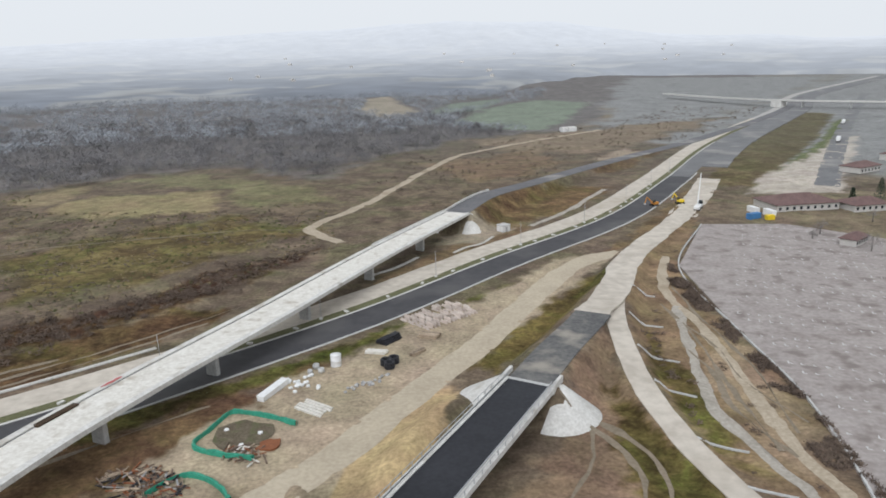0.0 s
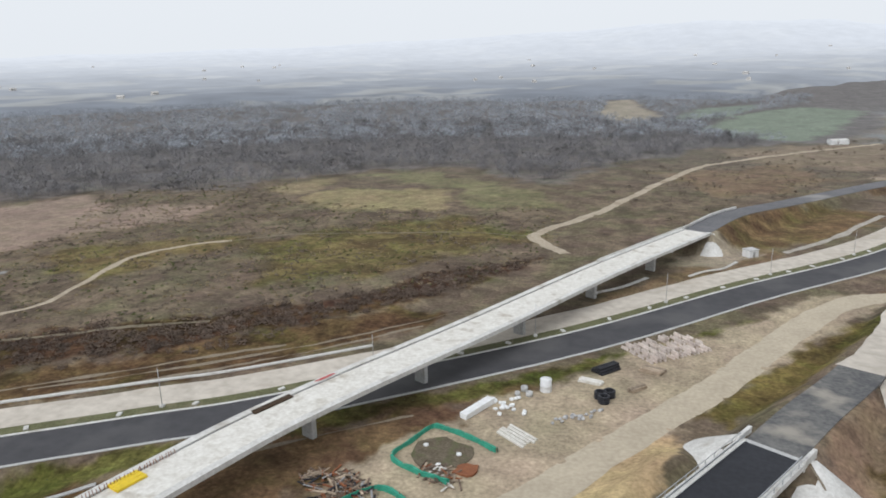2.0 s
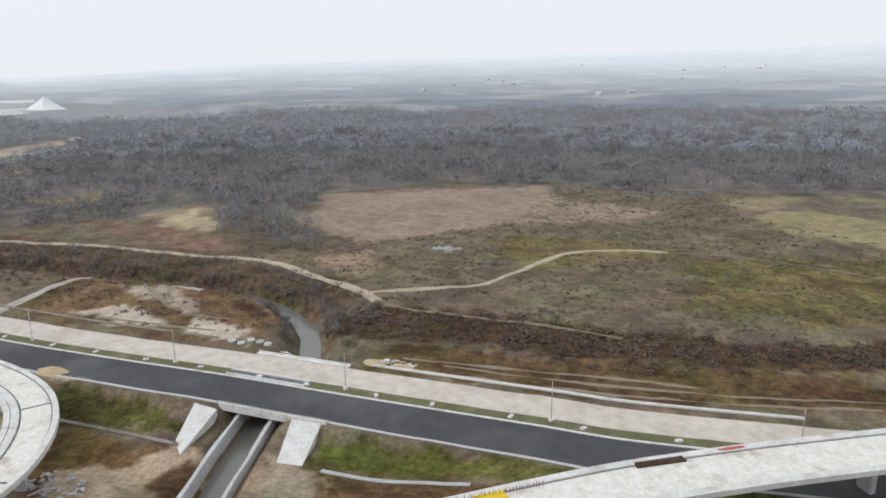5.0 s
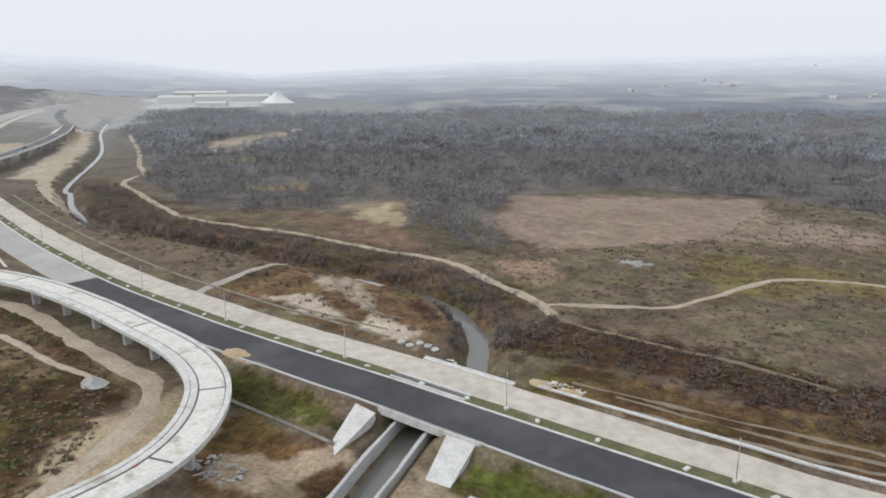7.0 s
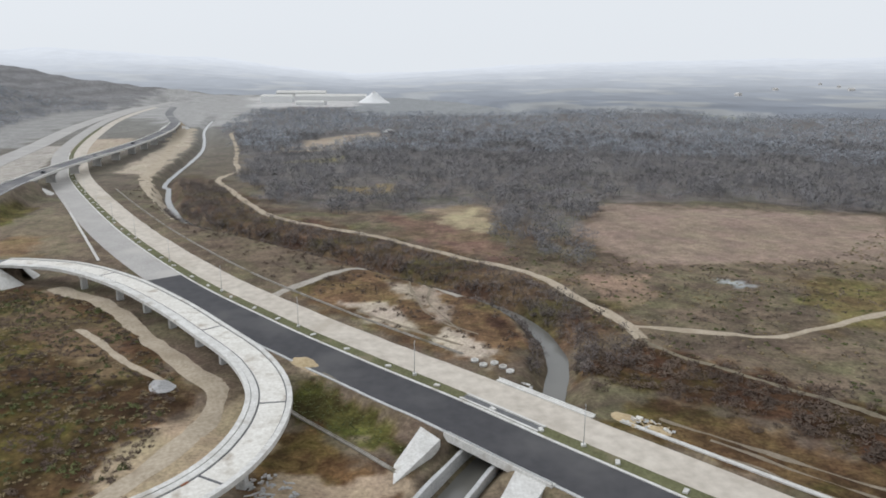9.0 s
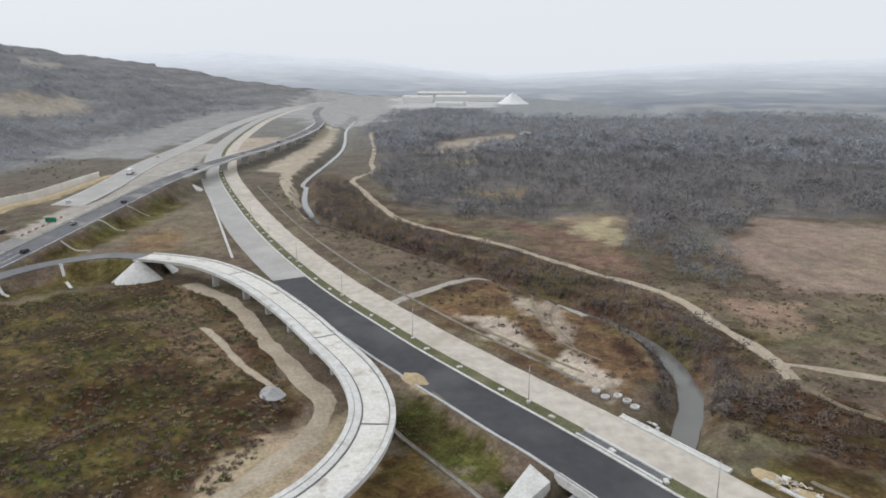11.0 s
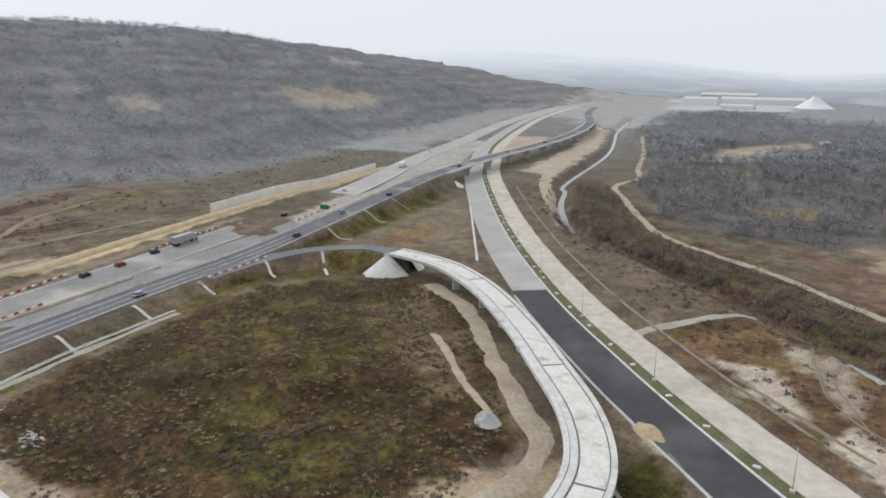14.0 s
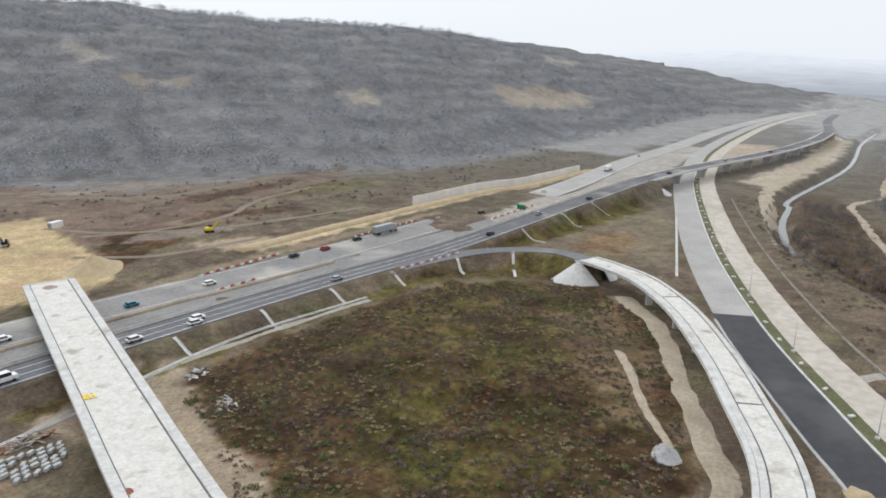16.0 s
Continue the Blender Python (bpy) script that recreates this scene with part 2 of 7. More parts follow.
def box_mesh(name, size, material, bevel=0.0, taper=1.0, m=None):
    return bm_mesh(name, box_bm(bmesh.new(), size, m, bevel, taper), material)


def tube_mesh(name, profile, material, sides_n=16, smooth=True):
    """A turned shape from (radius, height) pairs."""
    v, f = [], []
    for r, z in profile:
        for i in range(sides_n):
            a = 2 * math.pi * i / sides_n
            v.append((r * math.cos(a), r * math.sin(a), z))
    for j in range(len(profile) - 1):
        for i in range(sides_n):
            i2 = (i + 1) % sides_n
            f.append((j * sides_n + i, j * sides_n + i2, (j + 1) * sides_n + i2, (j + 1) * sides_n + i))
    f.append(tuple(range(sides_n))[::-1])
    f.append(tuple(range((len(profile) - 1) * sides_n, len(profile) * sides_n)))
    return mesh_of(name, v, f, material, smooth)


def smoothstep(a, b, x):
    t = np.clip((x - a) / (b - a), 0, 1)
    return t * t * (3 - 2 * t)

# ---- the plan: lines of roads, water and decks, in metres ----
MEDIAN = spline([(1011, 1650), (750, 1335), (531, 1060), (400, 830), (218, 557), (125, 391), (73, 304), (18, 242), (-27, 189), (-82, 137), (-106, 119),
                 (-141, 94), (-167, 76), (-194, 56), (-227, 33), (-282, -1), (-373, -46), (-513, -104), (-600, -132), (-720, -164), (-910, -198), (-1150, -230), (-1430, -246), (-1750, -240)], 4)
RIVER = spline([(-110, 48), (-126, 60), (-147, 77), (-164, 95), (-180, 104), (-198, 110), (-222, 110), (-241, 103), (-262, 87), (-290, 66), (-330, 34), (-388, -13), (-448, -34), (-503, -44), (-540, -51), (-740, -54), (-980, -82), (-1200, -95)], 3)
MINOR = spline([(6, 285, 7.4), (22, 327, 6.3), (48, 365, 4.8), (108, 452, 1.6), (200, 560, 0.3), (307, 697, 0.2), (415, 852, 0.2), (520, 1030, 0.2)], 4)
C_LINE = spline([(-17.5, 66), (-1, 96.5), (16.5, 128.5)], 3)
C_ROAD = spline([(16.5, 128.5, 6.9), (25.5, 147, 6.0), (35, 165, 5.0), (50, 197, 3.2), (66, 236, 1.4), (104, 299, 0.3), (131, 350, 0.2)], 3)
C_SIDE = spline([(49, 92, 0.3), (44, 113, 0.8), (41.5, 136, 2.0), (43.5, 166, 3.3), (48.5, 189, 3.1), (52, 200, 2.7)], 3)
A_LINE = spline([(6, 285), (-21, 228), (-45, 171), (-65, 126), (-76, 94), (-94.3, 22), (-110.5, -42), (-121, -80), (-131.3, -117), (-145.5, -168)], 4)
B_LINE = spline([(-284, -60), (-281, -50), (-273, -34), (-253, -14), (-226, 5), (-204, 18), (-184, 29), (-167, 34.4), (-153, 34.6), (-140, 31), (-130, 24.5), (-122, 14), (-113, -2), (-106, -20)], 2.5)
B_ROAD = spline([(-284, -60, 6.8), (-289, -75, 6.0), (-285, -90, 5.0), (-275, -101, 4.2), (-261, -107, 3.6), (-240, -111, 3.2)], 2.5)
OLD_NEAR = spline([(60, -110, 3.1), (-60, -114, 3.1), (-150, -118, 3.1), (-215, -118.5, 3.1), (-270, -116, 3.4), (-320, -116, 4.8), (-380, -117.5, 6.4), (-450, -119.5, 8.0), (-475, -120, 8.0)], 4)
D_LINE = spline([(-470, -120, 8), (-520, -119, 8), (-575, -115, 8), (-660, -106, 8), (-745, -101.5, 8), (-850, -103, 8), (-930, -110, 8), (-960, -114, 7.4)], 4)
D_ROAD = spline([(-955, -113, 7.5), (-1020, -124, 5), (-1150, -150, 1), (-1300, -180, 0.3), (-1500, -205, 0.3)], 5)
OLD_FAR = spline([(60, -138, 3.1), (-60, -142, 3.1), (-150, -145, 3.1), (-215, -144, 3.1), (-300, -147, 3.0), (-380, -152, 2.4), (-470, -166, 0.6), (-600, -190, 0.2), (-760, -208, 0.2), (-1000, -240, 0.2), (-1300, -262, 0.2), (-1600, -270, 0.2)], 5)
EMBANKMENTS = [(MINOR, 6.0, 0), (C_ROAD, 5.5, 0), (C_SIDE, 3.5, None), (B_ROAD, 4.6, 0), (OLD_NEAR[OLD_NEAR[:, 0] < -250], 7.0, -1), (D_ROAD, 7.0, 0)]
START_AZ, START_R = (-75, -14, -6, 72, 82, 112, 118, 200), (2050, 2050, 1180, 1180, 1880, 1880, 2300, 2300)
HILL_AZ = [60, 96, 108.7, 114.8, 121, 130, 135, 141.7, 154, 161, 200]
HILL_BASE = [2000, 1700, 1250, 831, 678, 540, 470, 483, 460, 484, 500]
HILL_TOP = [3200, 2900, 2300, 2000, 1750, 1500, 1400, 1300, 1200, 1150, 1150]
HILL_HIGH = [40, 60, 80, 96, 118, 137, 139, 137, 148, 146, 146]


def near_line(x, y, line, reach):
    """Distance of points from a line, capped at reach, and the line's height there."""
    d, z = np.full(x.shape, reach, dtype=float), np.zeros(x.shape)
    box = (x > line[:, 0].min() - reach) & (x < line[:, 0].max() + reach) & (y > line[:, 1].min() - reach) & (y < line[:, 1].max() + reach)
    px, py = x[box], y[box]
    best, bz = np.full(px.shape, reach, dtype=float), np.zeros(px.shape)
    for a, b in zip(line[:-1], line[1:]):
        lx, ly = b[0] - a[0], b[1] - a[1]
        u = np.clip(((px - a[0]) * lx + (py - a[1]) * ly) / (lx * lx + ly * ly + 1e-9), 0, 1)
        q = np.hypot(px - a[0] - u * lx, py - a[1] - u * ly)
        hit = q < best
        best[hit], bz[hit] = q[hit], (a[2] + u * (b[2] - a[2]))[hit]
    d[box], z[box] = best, bz
    return d, z


def waves(x, y, size, seed=0.0):
    """Smooth rolling values between about -1 and 1."""
    s, out = 2 * math.pi / size, 0.0
    for k, (a, b, w) in enumerate(((1.0, 0.37, 1.0), (-0.53, 1.1, 0.8), (1.7, -1.3, 0.5), (0.9, 2.3, 0.4), (-2.9, 1.1, 0.28), (3.7, 2.9, 0.2))):
        out = out + w * np.sin(s * (a * x + b * y) + seed * (k + 1) * 1.7 + 1.3 * np.sin(s * 0.6 * (b * x - a * y) + seed + k))
    return out / 2.2


def land(x, y):
    """Height of the ground."""
    x, y = np.asarray(x, dtype=float), np.asarray(y, dtype=float)
    r = np.hypot(x + 61, y - 52)
    az = np.degrees(np.arctan2(-(x + 61), y - 52))
    az = np.where(az < -90, az + 360, az)
    h = 0.35 * waves(x, y, 60) * smoothstep(60, 200, r) + 0.12 * waves(x, y, 13, 2)
    lift = 3.0 * smoothstep(-102, -111, y) * smoothstep(-450, -380, x)
    h = h * (1 - 0.8 * smoothstep(-95, -105, y)) + lift
    mound = np.exp(-(((x + 196) / 45) ** 2 + ((y + 42) / 32) ** 2) ** 1.4)
    h = h + mound * (3.0 + 0.9 * waves(x, y, 33, 5) + 0.35 * waves(x, y, 11, 8))
    scarp = np.exp(-(((x + 172) / 12) ** 2 + ((y + 32) / 8) ** 2) ** 2)
    h = h - 2.4 * scarp
    sandheap = np.exp(-(((x + 4) * 0.88 - (y - 118) * 0.47) / 5.0) ** 2 - (((x + 4) * 0.47 + (y - 118) * 0.88) / 17.0) ** 4)
    h = h + 4.2 * sandheap
    base, top, high = (np.interp(az, HILL_AZ, v) for v in (HILL_BASE, HILL_TOP, HILL_HIGH))
    u = np.clip((r - base) / (top - base), 0, 1.6)
    slope = np.where(u < 1, np.sin(np.clip(u, 0, 1) * math.pi / 2) ** 1.25, 1 - 0.4 * (u - 1))
    south = smoothstep(70, 110, az)
    h = h + south * high * slope + south * smoothstep(0, 0.3, u) * (5.0 * waves(x, y, 210, 3) + 2.5 * waves(x, y, 80, 7))
    far = smoothstep(650, 2600, r) * (1 - south) * smoothstep(-28, 10, az) * smoothstep(82, 64, az)
    h = h + far * (26 + 16 * waves(x, y, 900, 1) + 6 * waves(x, y, 330, 4))
    h = h - 60 * smoothstep(0, 260, r - np.interp(az, START_AZ, START_R) - 20) * (az < 112)
    d, _ = near_line(x, y, MEDIAN, 60)
    mid_y = np.interp(x, MEDIAN[::-1, 0], MEDIAN[::-1, 1])
    dip = smoothstep(13.6, 18.5, d) * smoothstep(52, 38, d) * smoothstep(-188, -168, x) * smoothstep(-92, -112, x) * (y < mid_y)
    h = h * (1 - dip) - 2.4 * dip
    park = smoothstep(62, 70, x) * smoothstep(50, 60, y) * smoothstep(292, 284, y) * smoothstep(400, 300, x)
    h = h * (1 - park) - 0.1 * park
    h = np.where(dip > 0.02, h, h * smoothstep(14, 34, d) - 0.06 * (1 - smoothstep(10, 20, d)))
    for line, half, end in EMBANKMENTS:
        d, z = near_line(x, y, line, 30)
        bank = z - 0.12 - np.maximum(0, d - half) * 0.9
        if end is not None:
            p0, p1 = (line[0], line[2]) if end == 0 else (line[-1], line[-3])
            t = (p0 - p1)[:2] / np.linalg.norm((p0 - p1)[:2])
            past = (x - p0[0]) * t[0] + (y - p0[1]) * t[1] - 1.0
            bank = bank - np.maximum(0, past) * 2.0
            d = np.where(past > 0, np.maximum(d, half + 0.01), d)
        h = np.where(d < 30, np.maximum(h, np.where(d < half, z - 0.12, bank)), h)
        h = np.where(d < half, np.minimum(h, z - 0.12), h)
    d, _ = near_line(x, y, RIVER, 20)
    bed = -5.0 - 0.8 * smoothstep(-178, -155, x) + np.maximum(0, d - 2.2) * 0.85
    h = np.where(d < 14, np.minimum(h, bed), h)
    return h


def bands(x, y, z):
    """Old terraces along the hillside, as values between -1 and 1 by height."""
    return np.sin(2 * math.pi * z / 13.0 + 2.2 * waves(x, y, 420, 6.0)) * (0.55 + 0.45 * waves(x, y, 300, 9.0))


def hollow(x, y):
    return float(land(np.array([x]), np.array([y]))[0])


# Land cover: outline, colour, width of the ragged edge. Later ones lie over earlier ones.
# Several far outlines have haze put into their colour.
OLIVE, WOODS = (0.134, 0.119, 0.098), (0.150, 0.143, 0.142)
COVER = []


def cover(colour, edge, *outline):
    COVER.append((list(outline), colour, edge))


cover(WOODS, 14, (-252, 398), (-225, 421), (-200, 459), (-150, 480), (-74, 425), (-54, 483), (-26, 536), (25, 619), (113, 660), (300, 1000), (900, 2000), (300, 4800), (-4800, 4800), (-4800, -60), (-960, -60), (-620, 0), (-520, 0), (-435, 20), (-394, 55), (-381, 85), (-379, 100), (-384, 140), (-312, 162), (-398, 208), (-379, 286), (-338, 338), (-264, 365), (-232, 406))
cover((0.245, 0.195, 0.16), 6, (-320, 162), (-387, 206), (-360, 273), (-330, 330), (-286, 308), (-232, 324), (-227, 290), (-259, 243), (-262, 182), (-266, 167))
cover((0.25, 0.188, 0.142), 4, (-255, 140), (-251, 163), (-221, 150), (-220, 136))
cover((0.235, 0.205, 0.125), 7, (-204, 351), (-191, 381), (-122, 390), (-110, 337), (-162, 324))
cover((0.165, 0.163, 0.105), 8, (-200, 437), (-160, 454), (-102, 410), (-73, 395), (-53, 350), (-107, 347), (-122, 392))
cover((0.22, 0.185, 0.125), 6, (-240, 380), (-215, 420), (-200, 385), (-205, 352))
cover((0.185, 0.215, 0.172), 10, (13, 768), (72, 988), (151, 1108), (215, 1029), (132, 753), (95, 665), (40, 700))
cover((0.185, 0.215, 0.18), 10, (-20, 860), (20, 1080), (110, 1150), (80, 1030), (40, 900))
cover((0.28, 0.25, 0.20), 12, (-105, 903), (-122, 1227), (-86, 1260), (-19, 875), (-51, 830))
cover((0.19, 0.165, 0.13), 20, (150, 700), (230, 980), (330, 1000), (250, 700))
# Far fields greyed to blend into the painted haze of the backdrop.
cover((0.222, 0.225, 0.222), 30, (180, 560), (330, 800), (600, 1200), (1100, 1900), (1800, 1700), (900, 800), (420, 330), (260, 330))
cover((0.225, 0.228, 0.225), 30, (140, 640), (300, 760), (520, 1080), (900, 1700), (500, 1900), (230, 1000))
cover((0.2, 0.165, 0.125), 18, (25, 600), (60, 520), (110, 500), (190, 600), (290, 740), (130, 660))
cover((0.17, 0.135, 0.1), 14, (-10, 470), (20, 400), (90, 460), (60, 520))
cover((0.135, 0.122, 0.068), 10, (-240, 215), (-190, 190), (-170, 260), (-215, 250))
cover((0.118, 0.112, 0.062), 14, (-175, 250), (-120, 200), (-60, 285), (-100, 330))
cover((0.062, 0.045, 0.034), 5, (-176, 104), (-164, 122), (-148, 138), (-126, 150), (-98, 178), (-68, 214), (-49, 258), (-74, 240), (-97, 200), (-138, 170), (-175, 146), (-190, 130))
cover((0.088, 0.072, 0.047), 4, (-150, 104), (-114, 134), (-80, 163), (-60, 195), (-80, 195), (-126, 148), (-160, 122))
cover((0.122, 0.096, 0.066), 6, (-255, 35), (-282, 60), (-255, 88), (-225, 103), (-200, 102), (-178, 92), (-196, 75), (-230, 52))
cover((0.4, 0.35, 0.28), 5, (-232, 62), (-222, 72), (-212, 72), (-222, 60))
cover((0.42, 0.37, 0.3), 4, (-205, 80), (-190, 92), (-183, 88), (-192, 80))
cover((0.32, 0.28, 0.22), 5, (-262, 70), (-236, 84), (-222, 82), (-250, 72))
cover((0.25, 0.205, 0.145), 6, (-388, 100), (-396, 140), (-372, 138), (-365, 118))
cover((0.2, 0.165, 0.1), 6, (-470, 60), (-480, 100), (-450, 110), (-440, 80))
cover((0.24, 0.22, 0.12), 8, (-600, 20), (-640, 80), (-600, 70))
cover((0.098, 0.082, 0.068), 12, (-560, -40), (-490, -6), (-380, 36), (-300, 100), (-262, 126), (-205, 134), (-180, 116), (-226, 106), (-300, 52), (-400, -14), (-500, -48))
cover((0.34, 0.285, 0.22), 12, (-669, 14), (-808, 59), (-880, 128), (-754, 140), (-769, 103), (-678, 58))
cover((0.4, 0.345, 0.27), 6, (-540, -62), (-560, -90), (-720, -88), (-960, -112), (-960, -90), (-740, -64))
cover((0.38, 0.32, 0.25), 8, (-640, -150), (-820, -190), (-840, -135), (-700, -118))
cover((0.17, 0.152, 0.118), 6, (-440, -92), (-380, -62), (-310, -40), (-300, -60), (-310, -100), (-380, -104))
cover((0.17, 0.125, 0.085), 8, (-320, -62), (-360, -70), (-345, -92), (-318, -84))
cover((0.062, 0.050, 0.032), 5, (-122, -42), (-132, -66), (-137, -84), (-150, -94), (-176, -97), (-208, -96), (-247, -93), (-274, -60), (-262, -26), (-217, 0), (-185, 14), (-140, 14), (-112, -10))
cover((0.088, 0.078, 0.042), 9, (-205, -85), (-245, -88), (-240, -55), (-205, -40), (-180, -60))
cover((0.074, 0.070, 0.034), 8, (-150, -40), (-180, -60), (-200, -35), (-170, -8), (-145, -10))
cover((0.07, 0.07, 0.034), 6, (-195, -25), (-205, -45), (-222, -35), (-215, -15))
cover((0.062, 0.044, 0.028), 3, (-172, -36), (-184, -32), (-176, -20), (-160, -26))
cover((0.33, 0.27, 0.2), 4, (-112, -98), (-136, -104), (-150, -100), (-139, -86), (-135, -64), (-127, -36), (-119, -10), (-112, -20), (-118, -50))
cover((0.225, 0.175, 0.125), 5, (-82, -96), (-104, -92), (-92, -30), (-60, -20), (-60, -90))
cover((0.088, 0.088, 0.044), 2.5, (-110, -103), (-250, -104), (-283, -85), (-290, -58), (-274, -62), (-266, -84), (-248, -96), (-200, -100), (-110, -98))
cover((0.105, 0.105, 0.05), 3, (-290, -107), (-430, -108), (-430, -96), (-360, -98), (-300, -100))
cover((0.34, 0.275, 0.19), 5, (-130, 24), (-155, 36), (-180, 30), (-165, 8), (-140, 2))
cover((0.47, 0.39, 0.27), 2.5, (-198, 38), (-184, 44), (-188, 50), (-202, 44))
cover((0.062, 0.074, 0.03), 3, (-186, 44), (-160, 60), (-150, 62), (-162, 44), (-176, 36))
cover((0.082, 0.096, 0.04), 2.5, (-128, 82), (-92, 112), (-60, 138), (-30, 162), (15, 205), (44, 236), (30, 222), (-24, 160), (-56, 132), (-100, 94), (-122, 76))
cover((0.108, 0.083, 0.05), 5, (-165, 42), (-142, 59), (-118, 40), (-140, 28))
cover((0.22, 0.18, 0.13), 6, (-140, 56), (-112, 78), (-92, 96), (-84, 80), (-108, 50), (-128, 38))
cover((0.115, 0.085, 0.055), 4, (-120, 76), (-95, 98), (-80, 112), (-70, 96), (-92, 76), (-108, 66))
cover((0.13, 0.1, 0.068), 5, (-90, 106), (-50, 138), (-30, 155), (-40, 128), (-62, 100), (-80, 90))
cover((0.345, 0.29, 0.212), 3.5, (8, 196), (43, 241), (63, 246), (52, 226), (18, 172), (0, 142), (-10, 128), (-24, 96), (-60, 96), (-55, 112), (-44, 132), (-36, 147), (-20, 160), (-8, 182))
cover((0.42, 0.32, 0.185), 2, (-24, 92), (-11, 128), (-4, 142), (2, 140), (2, 130), (-6, 96), (-10, 86))
cover((0.125, 0.115, 0.052), 3, (18, 172), (46, 216), (56, 222), (40, 190), (22, 158), (12, 148), (6, 152))
cover((0.08, 0.092, 0.036), 2, (36, 196), (56, 224), (60, 222), (44, 196))
cover((0.205, 0.16, 0.115), 4, (26, 132), (30, 148), (39, 160), (39, 135), (43, 112), (48, 92), (20, 90), (12, 100), (22, 120))
cover((0.078, 0.08, 0.038), 3, (36, 138), (41, 112), (47, 94), (36, 92), (30, 106))
cover((0.2, 0.155, 0.105), 3, (47, 170), (60, 226), (104, 296), (108, 290), (80, 232), (73, 172), (73, 134), (66, 96), (52, 96), (46, 116), (44, 140))
cover((0.105, 0.105, 0.05), 3, (47, 150), (52, 170), (54, 150), (54, 128), (52, 104), (48, 116), (46, 134))
cover((0.27, 0.21, 0.145), 4, (58, 150), (72, 170), (72, 134), (66, 98), (60, 98))
cover((0.15, 0.12, 0.08), 4, (60, 245), (96, 305), (128, 362), (140, 352), (112, 305), (92, 268))
cover((0.13, 0.105, 0.068), 5, (14, 290), (26, 286), (60, 318), (90, 370), (70, 380), (36, 340), (10, 310))
cover((0.17, 0.135, 0.092), 5, (28, 262), (10, 250), (-22, 214), (-14, 236), (10, 272), (24, 290), (36, 296))
cover((0.3, 0.26, 0.2), 4, (-6, 262), (14, 262), (30, 286), (12, 288))
cover((0.12, 0.095, 0.07), 8, (70, 400), (120, 440), (180, 540), (150, 500), (95, 430))
cover((0.29, 0.24, 0.185), 8, (120, 470), (150, 520), (140, 525), (105, 475))
cover((0.115, 0.105, 0.07), 4, (138, 370), (220, 520), (390, 790), (420, 760), (290, 545), (165, 362))
cover((0.12, 0.14, 0.075), 4, (165, 365), (290, 540), (390, 700), (400, 690), (300, 530), (180, 365))
cover((0.4, 0.365, 0.32), 5, (151, 342), (183, 396), (226, 444), (258, 482), (300, 540), (330, 560), (270, 460), (220, 380), (198, 335))
cover((0.17, 0.15, 0.115), 6, (110, 300), (150, 345), (210, 340), (330, 330), (330, 240), (200, 240), (150, 256), (140, 284))
cover((0.165, 0.132, 0.112), 8, (-171, -196), (-216, -208), (-283, -231), (-361, -262), (-396, -310), (-308, -315), (-253, -318), (-227, -356), (-210, -390), (-80, -390), (-80, -190))
cover((0.43, 0.335, 0.2), 4, (-150, -160), (-171, -178), (-181, -232), (-192, -285), (-150, -290), (-120, -230), (-130, -170))
cover((0.07, 0.05, 0.035), 4, (-172, -182), (-215, -205), (-228, -222), (-200, -235), (-182, -215))
cover((0.33, 0.27, 0.2), 4, (-212, -176), (-240, -172), (-235, -190), (-210, -195))
cover((0.45, 0.37, 0.245), 3, (-215, -178), (-261, -178), (-332, -181), (-520, -194), (-540, -190), (-520, -184), (-332, -172), (-255, -167), (-221, -166))
cover((0.4, 0.335, 0.245), 5, (-420, -140), (-520, -158), (-560, -150), (-540, -134), (-440, -128))
cover((0.24, 0.2, 0.145), 3, (-165, -150), (-260, -158), (-330, -162), (-330, -166), (-250, -164), (-165, -160))
cover((0.32, 0.315, 0.305), 30, (-980, -120), (-980, -60), (-1300, -40), (-1500, 10), (-1950, 20), (-1950, -300), (-1300, -260))
cover((0.46, 0.45, 0.44), 50, (-1500, -60), (-1480, 240), (-1900, 260), (-1900, -60))
# Far valley land, its colour lightened to stand for haze.
cover((0.27, 0.265, 0.255), 20, (-640, -215), (-640, -300), (-1300, -360), (-1500, -300), (-1000, -245))
cover((0.26, 0.27, 0.23), 30, (-950, 690), (-1380, 610), (-1500, 840), (-1140, 760))
cover((0.3, 0.285, 0.27), 30, (-730, 1150), (-1180, 1640), (-1120, 1700), (-700, 1290))
cover((0.36, 0.335, 0.30), 4, (-300, -125), (-470, -127), (-600, -150), (-760, -182), (-760, -204), (-560, -180), (-450, -157), (-340, -142))
cover((0.145, 0.115, 0.08), 6, (-240, -52), (-262, -40), (-225, -10), (-196, 4), (-190, -6), (-215, -30))
cover((0.30, 0.32, 0.32), 2.2, (-242, 186), (-232, 188), (-231, 195), (-241, 194))
cover((0.30, 0.265, 0.22), 14, (-812, -480), (-888, -473), (-1018, -439), (-943, -408), (-780, -396), (-766, -426))
cover((0.29, 0.26, 0.22), 9, (-556, -481), (-585, -470), (-568, -430), (-531, -439))
cover((0.29, 0.27, 0.24), 10, (-368, -674), (-391, -655), (-402, -614), (-366, -605))
cover((0.31, 0.29, 0.26), 10, (-1162, -616), (-1309, -617), (-1234, -587), (-1123, -580))
cover((0.27, 0.235, 0.19), 9, (-383, -579), (-442, -559), (-421, -534), (-381, -557))
# Far woods edge, paled in colour to stand for haze.
cover((0.25, 0.258, 0.262), 40, (-1110, 433), (-1862, 707), (-1975, 200), (-1227, 124))


